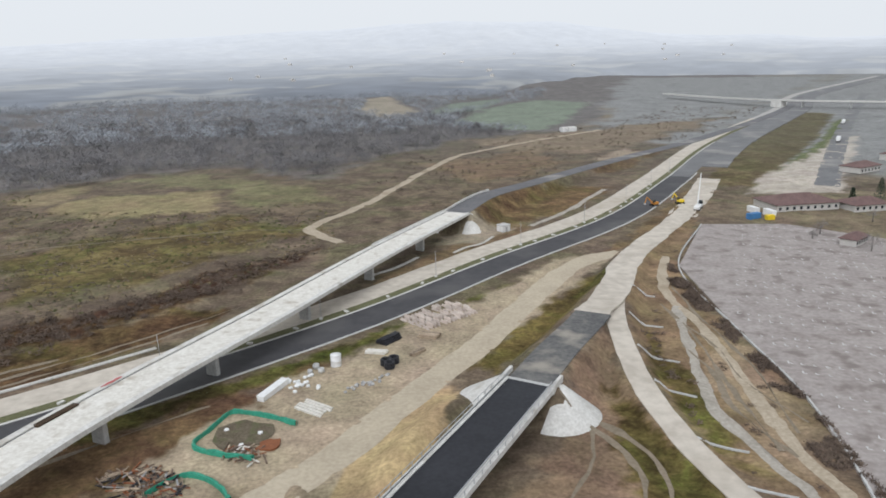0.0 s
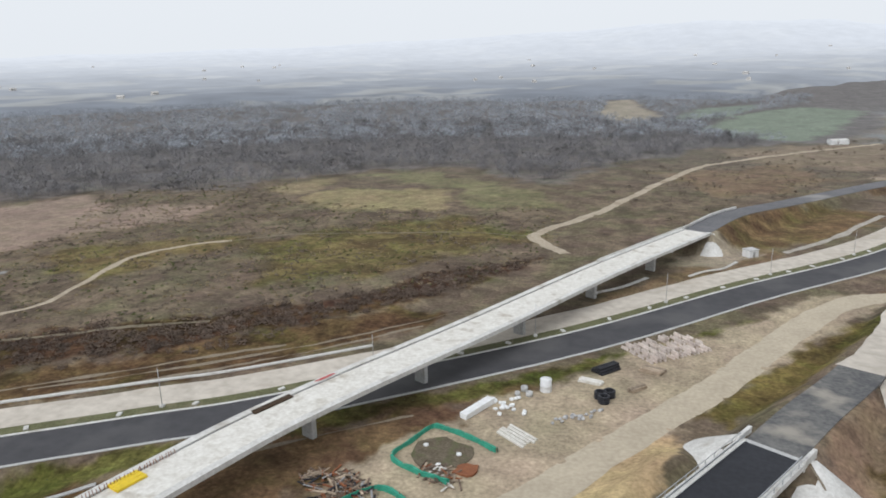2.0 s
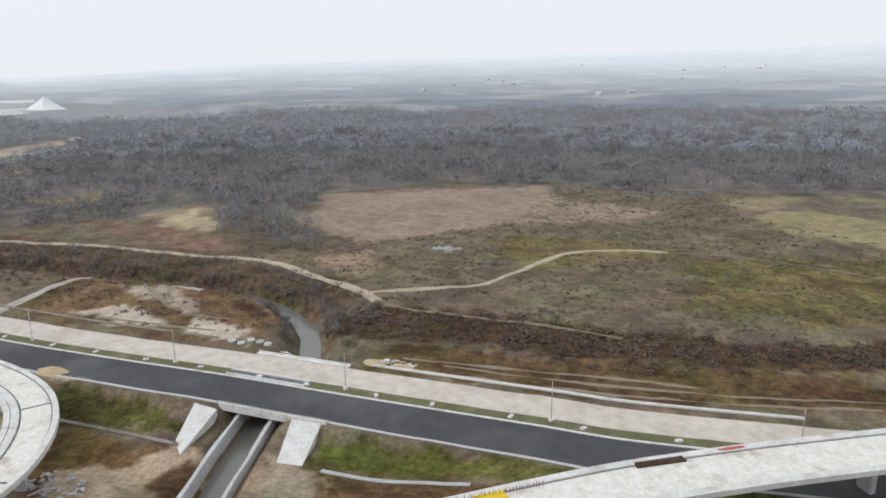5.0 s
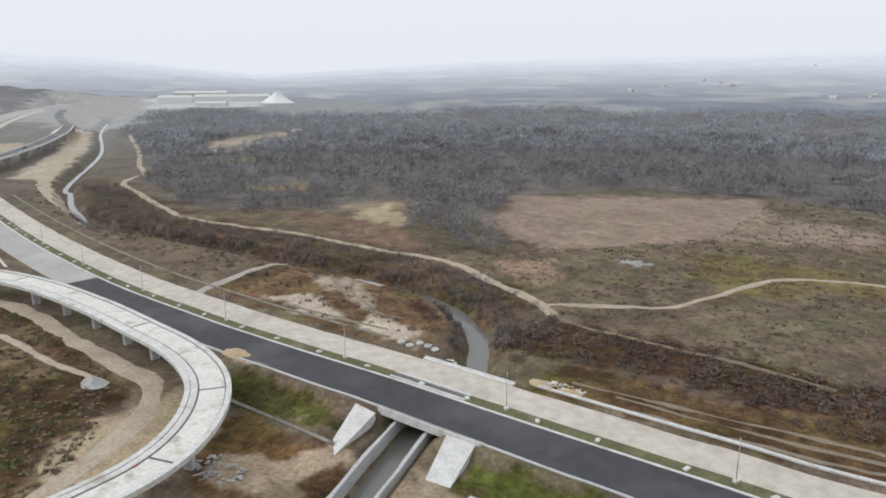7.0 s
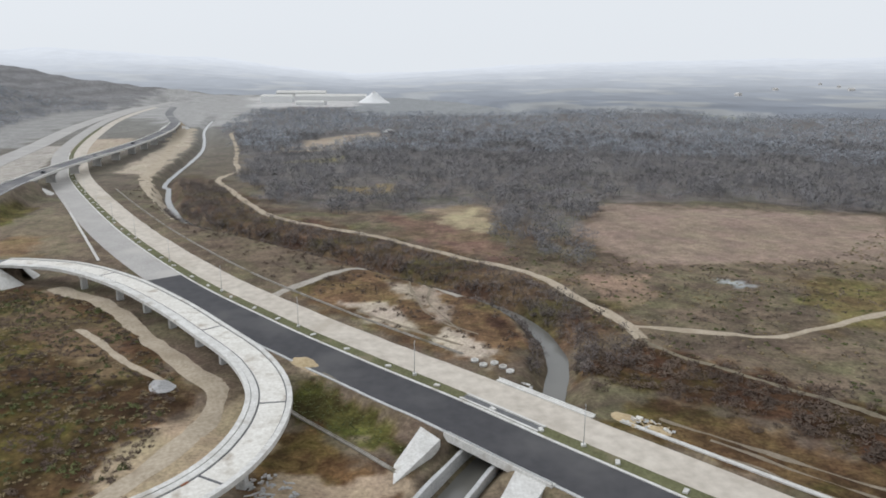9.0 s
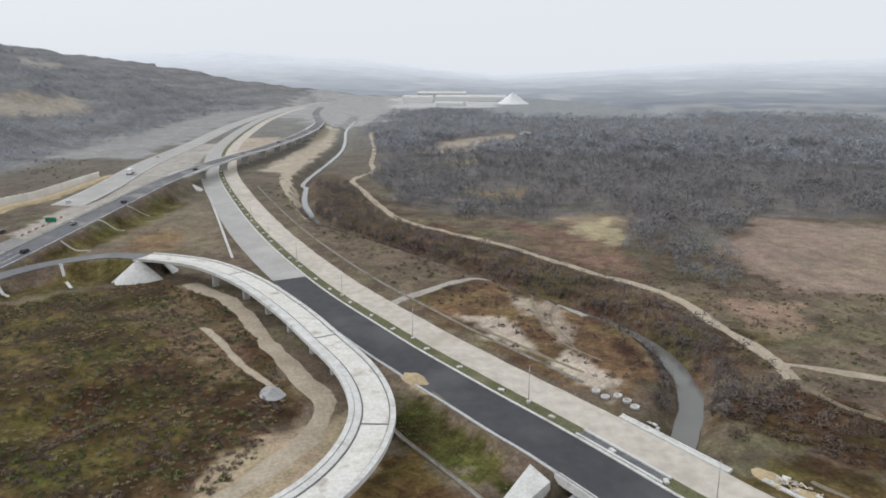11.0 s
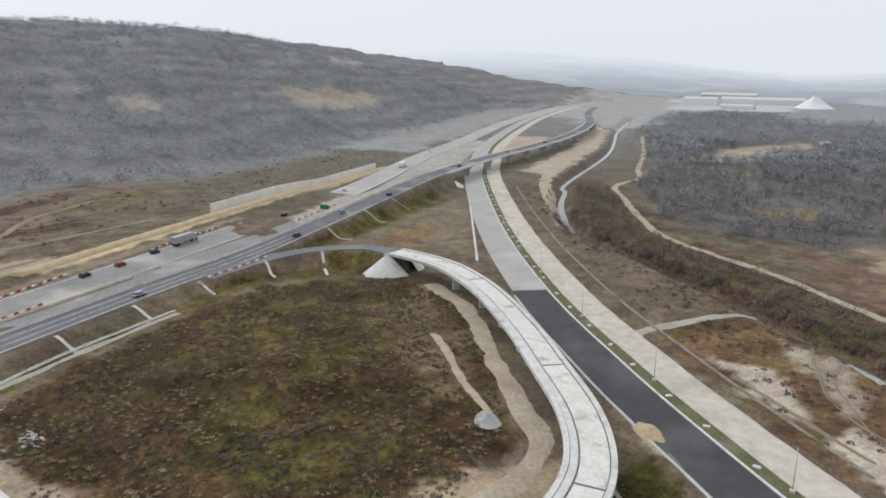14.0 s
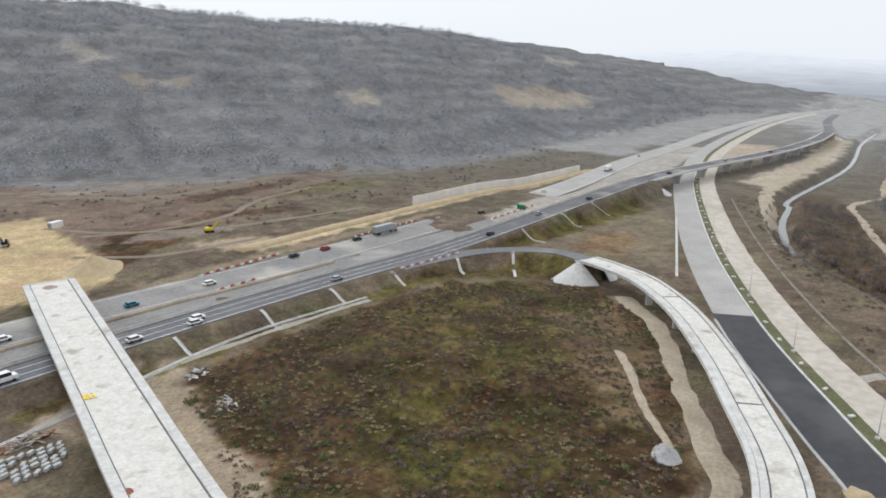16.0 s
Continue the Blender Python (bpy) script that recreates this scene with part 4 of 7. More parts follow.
track("track_yard", "broad sandy haul road through the works yard", [(-40, 92), (-22, 112), (-6, 140), (10, 166), (30, 206), (48, 234), (64, 243)], 4.0, stuff_mat("sandy_road", (0.37, 0.315, 0.235), (0.48, 0.415, 0.315), 8, 0.9, 0.95, 0.05))
track("track_hill", "dirt road cut across the foot of the hillside", [(-150, -338), (-215, -328), (-249, -297), (-292, -299), (-339, -308), (-379, -292), (-425, -280)], 3.6, FAINT)
track("track_far_river", "pale dirt road along the far river bank", [(-1000, -118), (-970, -108), (-850, -92), (-724, -80), (-620, -70), (-534, -64), (-480, -50), (-430, -34), (-385, -18)], 4.5, TRACK)
track("track_field", "pale track beside the gravel carriageway", [(37, 289), (56, 314), (86, 366)], 1.4, PALE_TRACK)
track("track_crossing", "dusty crossing between the roads", [(104, 299), (131, 350), (150, 390)], 6.0, GRAVEL)
track("track_north", "straight pale road through the far woods", [(-640, 628), (-500, 735), (-356, 845), (-250, 920)], 4.0, PALE_TRACK)
track("track_east", "pale service road towards the far houses", [(200, 360), (268, 477), (388, 676), (637, 1075)], 6.0, ASPHALT_WORN)
RUT = stuff_mat("tyre_ruts", (0.17, 0.14, 0.10), (0.26, 0.215, 0.16), 5, 0.8, 0.95, 0.06)
for pts in ([(-140, 122), (-112, 143), (-82, 171), (-60, 197)], [(-136, 119), (-110, 139), (-84, 163), (-66, 184)], [(-150, 116), (-122, 140), (-96, 162)], [(70, 205), (69, 180), (70, 150), (66, 118)], [(62, 190), (63, 165), (61, 140), (60, 112)],
            [(-262, 78), (-240, 78), (-222, 80), (-205, 90)], [(22, 126), (30, 118), (33, 104), (28, 92)], [(25, 128), (34, 118), (37, 104), (33, 90)], [(28, 124), (26, 112), (20, 100), (17, 92)], [(62, 176), (66, 160), (65, 140), (70, 122)], [(58, 160), (60, 146), (58, 128), (62, 110)], [(-250, 84), (-236, 81), (-219, 84), (-208, 86)], [(-266, 74), (-257, 82), (-246, 85)], [(-232, 58), (-215, 70), (-198, 84)], [(-90, 100), (-70, 118), (-50, 135)]):
    track("track_rut", "thin wheel rut pressed into the dirt", pts, 0.4, RUT)
for pts in ([(-182, -262), (-198, -235), (-228, -214), (-262, -205), (-310, -199)], [(-170, -208), (-186, -192), (-205, -186), (-232, -183)], [(-195, -364), (-220, -353), (-256, -354), (-286, -336), (-330, -332)], [(-186, -236), (-215, -226), (-250, -230), (-285, -252), (-330, -262)]):
    track("track_slope", "pale haul track over the earthworks", pts, 1.6, RUT)
for k, (a, b) in enumerate((((-152, -110.5), (-152, -102)), ((-180, -111), (-179, -103)), ((-207, -111), (-206, -103)), ((-235, -110), (-233, -102)), ((-264, -104.5), (-257, -95)), ((-281, -90), (-268, -80)),
                            ((-288, -107), (-294, -100)), ((-317, -109), (-319, -98)), ((-354, -111), (-357, -101)), ((-385, -111), (-391, -103)))):
    tagged(new("drain_chute", chute("drain_chute", [(*a, 0), ((a[0] + b[0]) / 2, (a[1] + b[1]) / 2, 0), (*b, 0)], 1.0)), "pale concrete drain chute down the green bank", "drain", "drain chutes on the bank")
for a, b in (((54, 200), (62, 196)), ((49, 176), (57, 172)), ((45.5, 155), (54, 150)), ((44.5, 138), (52, 133)), ((46, 116), (54, 112)), ((49, 101), (56, 98))):
    tagged(new("drain_chute", chute("drain_chute", [(*a, 0), ((a[0] + b[0]) / 2, (a[1] + b[1]) / 2, 0), (*b, 0)], 0.5, CONCRETE_GREY)), "thin concrete drain chute down the dirt bank", "drain", "drain chutes by the side road")
structure("gutter_toe", chute("gutter", [(-100, -91, 0), (-120, -94, 0), (-141, -100, 0), (-156, -103, 0), (-180, -104, 0), (-215, -102.5, 0)], 1.0), "pale concrete gutter at the foot of the bank")
structure("gutter_meadow", chute("gutter", [(-446, -90, 0), (-380, -64, 0), (-308, -36, 0)], 1.0), "pale concrete gutter in the meadow by the motorway")
structure("gutter_south", chute("gutter", [(-173, 38, 0), (-155, 51, 0), (-142, 60, 0)], 0.9, MUDDY_CONCRETE), "concrete gutter at the foot of the green bank")
structure("gutter_bridge", chute("gutter", [(-24, 224, 0), (-16, 233, 0), (-9, 245, 0)], 1.2), "pale concrete channel under the long bridge")
structure("gutter_chamber", chute("gutter", [(4, 250, 0), (9, 257, 0), (15, 262, 0), (20, 272, 0)], 0.9), "pale concrete channel near the chamber")
structure("kerb_minor", sweep("kerb", MINOR[:nearest_x(MINOR, 30)], slab(4.9, 5.5, -0.5, 0.9), CONCRETE_EDGE), "white concrete upstand beside the bank road")
structure("gutter_works", chute("gutter", [(-118, 78, 0), (-106, 87, 0), (-95, 96, 0)], 0.9, CONCRETE_GREY), "muddy concrete gutter beside the works")

# River.
wline = RIVER.copy()
wline[:, 2] = -4.3 - 0.8 * smoothstep(-178, -155, RIVER[:, 0])
structure("water", sweep("water", wline, [(-2.9, 0), (-1.5, 0.0), (0, 0.0), (1.5, 0.0), (2.9, 0)], WATER, closed=False, ragged=0.5, widen=1 - 0.42 * smoothstep(-190, -240, RIVER[:, 0])), "grey still water of a small river reflecting the sky")

# Car park.
PARK = [(79, 226), (107, 283), (140, 280), (178, 238), (230, 190), (230, 60), (78, 60), (68, 98), (74.5, 133), (75.5, 171)]
pv = [(x, y, 0.18) for x, y in PARK]
pz = [(x, y, -0.6) for x, y in PARK]
k = len(PARK)
structure("car_park", mesh_of("car_park", pv + pz, [tuple(range(k))[::-1]] + [(i, (i + 1) % k, k + (i + 1) % k, k + i) for i in range(k)], PARKING), "empty weathered asphalt car park with faded bay marks")
rng = random.Random(5)
mv, mf = [], []
ux, uy = Vector((0.93, -0.37)), Vector((0.37, 0.93))
shape = np.array(PARK)
for i in range(-10, 62):
    for j in range(-8, 26):
        c0 = Vector((76, 100)) + ux * (i * 2.6) + uy * (j * 7.6 + (3.0 if j % 2 else 0))
        if in_shape(np.array([c0.x]), np.array([c0.y]), PARK)[0] < 2.5 or rng.random() < 0.15:
            continue
        for d, lng, wid in ((uy, rng.uniform(0.5, 1.5), 0.13), (ux, rng.uniform(0.4, 0.9), 0.13)):
            q = Vector((-d.y, d.x)) * wid
            b0 = len(mv)
            for s, w in ((0, -1), (1, -1), (1, 1), (0, 1)):
                p = c0 + d * lng * s + q * w
                mv.append((p.x, p.y, 0.186))
            mf.append((b0, b0 + 1, b0 + 2, b0 + 3))
structure("bay_marking", mesh_of("bay_marking", mv, mf, stuff_mat("faded_marks", (0.42, 0.41, 0.40), (0.60, 0.59, 0.58), 12, 2, 0.9, 0)), "faded white corner marks of parking bays")
pk = spline([(107, 283), (79, 226), (75.5, 171), (74.5, 133), (68, 98), (60, 80)], 3)
pk[:, 2] = 0.1
structure("kerb_parking", sweep("kerb", pk, slab(-0.35, 0.1, -0.4, 0.25, 0.03), CONCRETE_GREY), "low weathered kerb round the car park")


# ---- bridges ----
def pier_mesh(width, thick, high, cap, material=None):
    """A wall pier with a chamfered crosshead."""
    bm = bmesh.new()
    box_bm(bm, (width, thick, high - 1.1), None, 0.15)
    w0, w1, t = width / 2, cap / 2, thick / 2 + 0.15
    vs = [bm.verts.new(c) for c in ((-w0, -t, high - 1.4), (w0, -t, high - 1.4), (w0, t, high - 1.4), (-w0, t, high - 1.4), (-w1, -t, high - 0.4), (w1, -t, high - 0.4), (w1, t, high - 0.4), (-w1, t, high - 0.4),
                                    (-w1, -t, high), (w1, -t, high), (w1, t, high), (-w1, t, high))]
    for q in ((0, 3, 2, 1), (0, 1, 5, 4), (1, 2, 6, 5), (2, 3, 7, 6), (3, 0, 4, 7), (4, 5, 9, 8), (5, 6, 10, 9), (6, 7, 11, 10), (7, 4, 8, 11), (8, 9, 10, 11)):
        bm.faces.new([vs[i] for i in q])
    return bm_mesh("pier", bm, material or CONCRETE_GREY)


def at_line(line, i):
    d = line[min(i + 1, len(line) - 1)] - line[max(i - 1, 0)]
    return line[i], math.degrees(math.atan2(d[1], d[0]))


def nearest(line, x, y):
    return int(np.argmin(np.hypot(line[:, 0] - x, line[:, 1] - y)))


def bridge(name, label, line, top, half, edge, deep, pier_spots, surface, pier_size, edge_up=0.28, widen=None):
    """A girder bridge: running surface, box girder, raised edge strips, fascias and piers."""
    ob = thing(name, label, "bridge")
    z = line.copy()
    z[:, 2] += top
    part("deck", sweep("deck", z, slab(-half + edge, half - edge, -0.32, 0.0), surface, widen=widen), ob)
    part("girder", sweep("girder", z, [(-half + 0.35, -0.32), (-half + 0.35, -0.5), (-half * 0.42, -0.85), (-half * 0.36, -deep), (half * 0.36, -deep), (half * 0.42, -0.85), (half - 0.35, -0.5), (half - 0.35, -0.32)], CONCRETE_GREY, widen=widen), ob, "grey concrete box girder")
    for s in (-1, 1):
        o0, o1 = sorted((s * half, s * (half - edge)))
        part("edge_beam", sweep("edge_beam", z, [(o0, -0.7), (o0 + 0.3, -0.7), (o1, -0.32), (o1, edge_up), (o0, edge_up)] if s < 0 else [(o0, -0.32), (o1 - 0.3, -0.7), (o1, -0.7), (o1, edge_up), (o0, edge_up)], CONCRETE_EDGE, widen=widen), ob, "white cast concrete edge strip")
        g = s * (half - edge - 0.12)
        part("gutter_joint", sweep("gutter_joint", z, slab(g - 0.11, g + 0.11, -0.01, 0.012), JOINT, widen=widen), ob, "dark open joint beside the edge strip")
    for x, y in pier_spots:
        i = nearest(line, x, y)
        p, turn = at_line(line, i)
        foot = hollow(p[0], p[1]) - 1.0
        part("pier", pier_mesh(pier_size[0], pier_size[1], top + p[2] - deep - foot + 0.05, pier_size[2]), ob, "", pose(p[0], p[1], foot, 0, 0, turn + 90))
    return ob


def cone_mesh(name, r, high, a0, a1, material):
    """A paved quarter cone at the side of an abutment."""
    v, f = [(0, 0, high), (0, 0, -1.0)], []
    n = 14
    for i in range(n + 1):
        a = radians(a0 + (a1 - a0) * i / n)
        v.append((r * math.cos(a), r * math.sin(a), -0.6))
        v.append((0.8 * math.cos(a), 0.8 * math.sin(a), high))
    for i in range(n):
        b = 2 + 2 * i
        f += [(b, b + 2, b + 3, b + 1), (0, b + 1, b + 3)]
    return mesh_of(name, v, f, material)


def cones(parent, p, turn, half, high, r, z=-0.2, ratio=0.84):
    """Paved quarter cones on both sides of an abutment; turn points out under the bridge."""
    for s in (-1, 1):
        side = radians(turn + 90 * s)
        part("slope_cone", cone_mesh("slope_cone", r if s < 0 else r * ratio, high, -5 if s > 0 else -130, 130 if s > 0 else 5, CONCRETE_EDGE), parent, "white paved cone beside the abutment", pose(p[0] + half * math.cos(side), p[1] + half * math.sin(side), z, 0, 0, turn))


# The long ramp bridge.
A_PIERS = [(-8, 256), (-25, 220), (-39, 185), (-53, 152), (-66.5, 122), (-78, 86), (-87, 54), (-95, 22), (-104, -12), (-112, -45), (-119.5, -80), (-126, -104), (-143, -160)]
bridge_a = bridge("ramp_bridge", "long white concrete ramp bridge, unfinished, crossing both carriageways", A_LINE, 7.5, 5.9, 1.5, 2.0, A_PIERS, CONCRETE, (3.2, 1.3, 5.0), widen=1 + 0.2 * smoothstep(60, -30, A_LINE[:, 1]))
p, turn = at_line(A_LINE, 0)
part("abutment", box_mesh("abutment", (11.4, 2.2, 8.4), CONCRETE_GREY, 0.1), bridge_a, "grey concrete abutment wall", pose(p[0] + 0.6, p[1] + 1.6, -1.2, 0, 0, turn + 90))
cones(bridge_a, p + np.array((0.4, 1.4, 0)), turn, 5.6, 7.3, 9.5)
za = A_LINE.copy()
za[:, 2] += 7.5
part("parapet", sweep("parapet", za[:nearest(A_LINE, -21, 228)], slab(-5.9, -5.65, 0.28, 0.75), CONCRETE_EDGE), bridge_a, "white upstand at the edge")
part("end_beam", box_mesh("end_beam", (14.0, 0.8, 1.6), CONCRETE_EDGE, 0.05), bridge_a, "raw concrete end of the unfinished deck", pose(-145.6, -168.4, 6.05, 0, 0, at_line(A_LINE, len(A_LINE) - 1)[1] + 90))

# Rough cast patches and bare fittings on the long deck.
rng = random.Random(8)


def patch_mesh(name, rx, ry, material, thick=0.02, seed=1):
    r2 = random.Random(seed)
    k = 14
    pts = [(rx * math.cos(2 * math.pi * i / k) * r2.uniform(0.7, 1.15), ry * math.sin(2 * math.pi * i / k) * r2.uniform(0.7, 1.15)) for i in range(k)]
    return mesh_of(name, [(x, y, thick) for x, y in pts] + [(x, y, -0.02) for x, y in pts], [tuple(range(k))] + [(i, k + i, k + (i + 1) % k, (i + 1) % k) for i in range(k)], material)


def on_deck(x, y, up=0.0, turn=0.0, line=None, top=7.5):
    line = A_LINE if line is None else line
    i = nearest(line, x, y)
    return pose(x, y, top + up, 0, 0, at_line(line, i)[1] + turn)


red_sheet = tagged(new("tarpaulin", patch_mesh("tarpaulin", 2.6, 0.35, RED, 0.16, 3)), "narrow red tarpaulin lying at the deck's edge", "tarpaulin")
red_sheet.matrix_basis = on_deck(-68.1, 131.6, 0.28)
hole = bmesh.new()
box_bm(hole, (9.0, 1.5, 0.30), None, 0.03)
opening = tagged(new("earth_trough", bm_mesh("earth_trough", hole, stuff_mat("brown_earth", (0.035, 0.022, 0.012), (0.075, 0.05, 0.03), 2, 0.3, 0.95, 0.1))), "long dark brown earth-filled recess at the deck's edge", "recess")
opening.matrix_basis = on_deck(-72.5, 118.5, 0.0)
form = thing("formwork_stack", "stack of bright yellow formwork panels on the deck", "formwork", on_deck(-80.5, 89.0, 0.0))
for kx in range(6):
    part("panel", box_mesh("panel", (5.2, 0.42, 0.5), YELLOW, 0.03), form, "", pose(0, -1.2 + 0.48 * kx, 0.0, 0, 0, rng.uniform(-1.5, 1.5)))
form2 = thing("formwork_stack", "small heap of yellow formwork boards on the deck", "formwork", on_deck(-118.0, -84, 0.0))
for kx in range(5):
    part("board", box_mesh("board", (2.6, 0.35, 0.2), YELLOW, 0.02), form2, "", pose(0, -0.9 + 0.45 * kx, 0.0, 0, 0, rng.uniform(-12, 12)))
stain = tagged(new("rust_stain", patch_mesh("rust_stain", 1.1, 0.8, RUST, 0.015, 6)), "rust-brown hole stain in the pale deck", "stain")
stain.matrix_basis = on_deck(-106.8, -47, 0.0)
end_stain = tagged(new("rebar_patch", patch_mesh("rebar_patch", 2.4, 2.2, stuff_mat("brown_stain", (0.24, 0.17, 0.13), (0.40, 0.33, 0.28), 2, 0.4, 0.9, 0.01), 0.012, 9)), "brown stained bare patch at the deck's end", "stain")
end_stain.matrix_basis = on_deck(-143.5, -163, 0.0)
# Projecting reinforcement along the unfinished edge.
bars = thing("rebar_row", "row of rusty reinforcement bars along the unfinished deck edge", "rebar")
for t in np.linspace(0, 1, 60):
    x, y = -78.6 + (-88.5 + 78.6) * t, 98 + (66 - 98) * t
    i = nearest(A_LINE, x, y)
    nx, ny = sides(A_LINE)[i]
    part("bar", MATS.setdefault("bar_mesh", box_mesh("bar", (0.09, 0.09, 0.9), RUST)), bars, "", pose(A_LINE[i, 0] + (x - A_LINE[i, 0]) - nx * 0.0, y, 7.7, rng.uniform(-14, 14), rng.uniform(-14, 14), 0))

# The curved loop bridge.
B_PIERS = [(-270, -31), (-255, -16), (-240, -4), (-226, 5), (-210, 14), (-196, 22.5), (-178, 31), (-160, 34.7), (-141, 31.2), (-126, 19.5), (-114, 0)]
bridge_b = bridge("loop_bridge", "white concrete loop bridge curving over rough ground", B_LINE, 7.0, 4.7, 1.1, 1.5, B_PIERS, CONCRETE, (2.0, 1.4, 3.4))
zb = B_LINE.copy()
zb[:, 2] += 7.0
part("service_strip", sweep("service_strip", zb, slab(-2.05, -1.75, -0.01, 0.03), JOINT), bridge_b, "dark continuous joint along the deck")
part("walkway", sweep("walkway", zb, slab(-3.5, -2.1, -0.01, 0.16), CONCRETE_EDGE), bridge_b, "raised white walkway strip")
for x, y in ((-203, 18.6), (-262, -22), (-158, 34.8), (-133, 27)):
    i = nearest(B_LINE, x, y)
    q, turn = at_line(B_LINE, i)
    part("expansion_joint", box_mesh("expansion_joint", (0.5, 9.3, 0.06), JOINT), bridge_b, "dark expansion joint", pose(q[0], q[1], 6.99, 0, 0, turn))
q, turn = at_line(B_LINE, 0)
part("abutment", box_mesh("abutment", (9.2, 2.6, 7.6), CONCRETE_GREY, 0.1), bridge_b, "grey abutment wall", pose(q[0] - 0.4, q[1] - 1.0, -1.0, 0, 0, turn + 90))
cones(bridge_b, q, turn, 4.2, 6.8, 10.5)
hatch = tagged(new("deck_opening", box_mesh("deck_opening", (1.5, 0.9, 0.12), RUST, 0.03)), "dark rusty hatch lying on the curved deck", "hatch")
hatch.matrix_basis = on_deck(-131.5, 23.0, 0.0, 0, B_LINE, 7.0)

# The near overpass with its fresh asphalt.
c_top = 6.9
bridge_c = thing("overpass", "concrete overpass with fresh black asphalt between white parapets", "bridge")
zc = C_LINE.copy()
zc[:, 2] += c_top
part("deck", sweep("deck", zc, slab(-4.35, 4.35, -0.3, 0.06), stuff_mat("black_asphalt", (0.014, 0.015, 0.019), (0.026, 0.027, 0.033), 10, 0.8, 0.6, 0.01)), bridge_c, "fresh black asphalt")
part("girder", sweep("girder", zc, [(-5.4, -0.3), (-5.4, -0.5), (-3.6, -0.8), (-3.4, -1.7), (3.4, -1.7), (3.6, -0.8), (5.4, -0.5), (5.4, -0.3)], CONCRETE_GREY), bridge_c)
for s in (-1, 1):
    a, b = sorted((s * 4.35, s * 5.6))
    part("parapet_base", sweep("parapet_base", zc, slab(a, b, -0.8, 0.22, 0.03), CONCRETE_EDGE), bridge_c, "white concrete edge strip")
    rail = part("guard_rail", sweep("guard_rail", zc, slab(s * 4.75 - 0.06, s * 4.75 + 0.06, 0.62, 0.92), STEEL), bridge_c, "galvanised guard rail")
    part("hand_rail", sweep("hand_rail", zc, slab(s * 5.45 - 0.05, s * 5.45 + 0.05, 1.05, 1.15), STEEL), bridge_c, "galvanised hand rail")
    for i in range(0, len(C_LINE)):
        pp, turn = at_line(C_LINE, i)
        nx, ny = sides(C_LINE)[i]
        part("rail_post", MATS.setdefault("rail_post_mesh", box_mesh("rail_post", (0.12, 0.12, 0.95), STEEL)), bridge_c, "", pose(pp[0] + nx * s * 5.45, pp[1] + ny * s * 5.45, c_top + 0.2, 0, 0, turn))
pp, turn = at_line(C_LINE, len(C_LINE) - 1)
part("joint_strip", box_mesh("joint_strip", (1.0, 11.4, 0.12), CONCRETE_GREY), bridge_c, "pale joint strip", pose(pp[0], pp[1], c_top - 0.04, 0, 0, turn))
part("abutment", box_mesh("abutment", (2.2, 11.0, 7.2), CONCRETE_GREY, 0.1), bridge_c, "", pose(pp[0] + 0.3, pp[1] + 0.6, -1.0, 0, 0, turn))
for s in (-1, 1):
    part("wing_block", box_mesh("wing_block", (5.0, 0.7, 2.4), CONCRETE_EDGE, 0.08), bridge_c, "white end block", pose(pp[0] + 0.6 - math.sin(radians(turn)) * s * 5.4, pp[1] + 1.2 + math.cos(radians(turn)) * s * 5.4, c_top - 1.5, 0, 0, turn))
cones(bridge_c, pp + np.array((1.0, 1.8, 0)), turn + 180, 5.6, 6.7, 12.5, -0.2, 0.76)
q, tt2 = at_line(C_LINE, nearest(C_LINE, -1, 96))
part("pier", pier_mesh(5.0, 1.2, 6.2, 8.0), bridge_c, "", pose(-1, 96.5, -1.0, 0, 0, tt2 + 90))

# The far overpass, in use.
bridge_d = bridge("far_overpass", "long grey overpass with dark asphalt crossing the valley motorway", D_LINE, 0.0, 6.2, 0.9, 1.9, [(-486, -119), (-520, -119), (-560, -116), (-600, -113), (-640, -108), (-680, -105), (-720, -102), (-760, -101.5), (-800, -102), (-850, -103), (-900, -107)], ASPHALT_OLD, (6.0, 1.2, 9.0), 0.7)
part("abutment", box_mesh("abutment", (3.0, 12.0, 8.6), CONCRETE_GREY, 0.1), bridge_d, "", pose(-471, -120, -1.0))

cones(bridge_d, np.array((-471, -120, 0)), 180, 5.5, 7.6, 13)
cones(bridge_d, np.array((-957, -113.5, 0)), 10, 5.5, 7.2, 15)

# The river bridge under the two carriageways.
bridge_e = thing("river_bridge", "low concrete bridge carrying the motorway over a walled stream", "bridge")
es = cut(MEDIAN, -137, -160)
es[:, 2] = 0
part("edge_beam", sweep("edge_beam", es, [(12.5, -1.1), (14.0, -1.1), (14.0, 0.6), (13.6, 0.6), (13.6, 0.25), (12.5, 0.25)], CONCRETE_EDGE), bridge_e, "white concrete edge beam")
part("rail", sweep("rail", es, slab(13.75, 13.9, 0.95, 1.1), STEEL), bridge_e, "steel hand rail")
for i in range(0, len(es), 1):
    nx, ny = sides(es)[i]
    part("rail_post", MATS.setdefault("short_post", box_mesh("rail_post", (0.12, 0.12, 0.6), STEEL)), bridge_e, "", pose(es[i, 0] + nx * 13.8, es[i, 1] + ny * 13.8, 0.5))
part("girder", sweep("girder", es, slab(-14, 13.2, -1.0, -0.32), CONCRETE_GREY), bridge_e)
en = cut(MEDIAN, -145, -170)
en[:, 2] = 0
part("edge_beam", sweep("edge_beam", en, [(-14.6, -0.9), (-13.3, -0.9), (-13.3, 0.3), (-14.2, 0.3), (-14.3, 0.6), (-14.6, 0.6)], CONCRETE_EDGE), bridge_e, "white concrete edge beam")
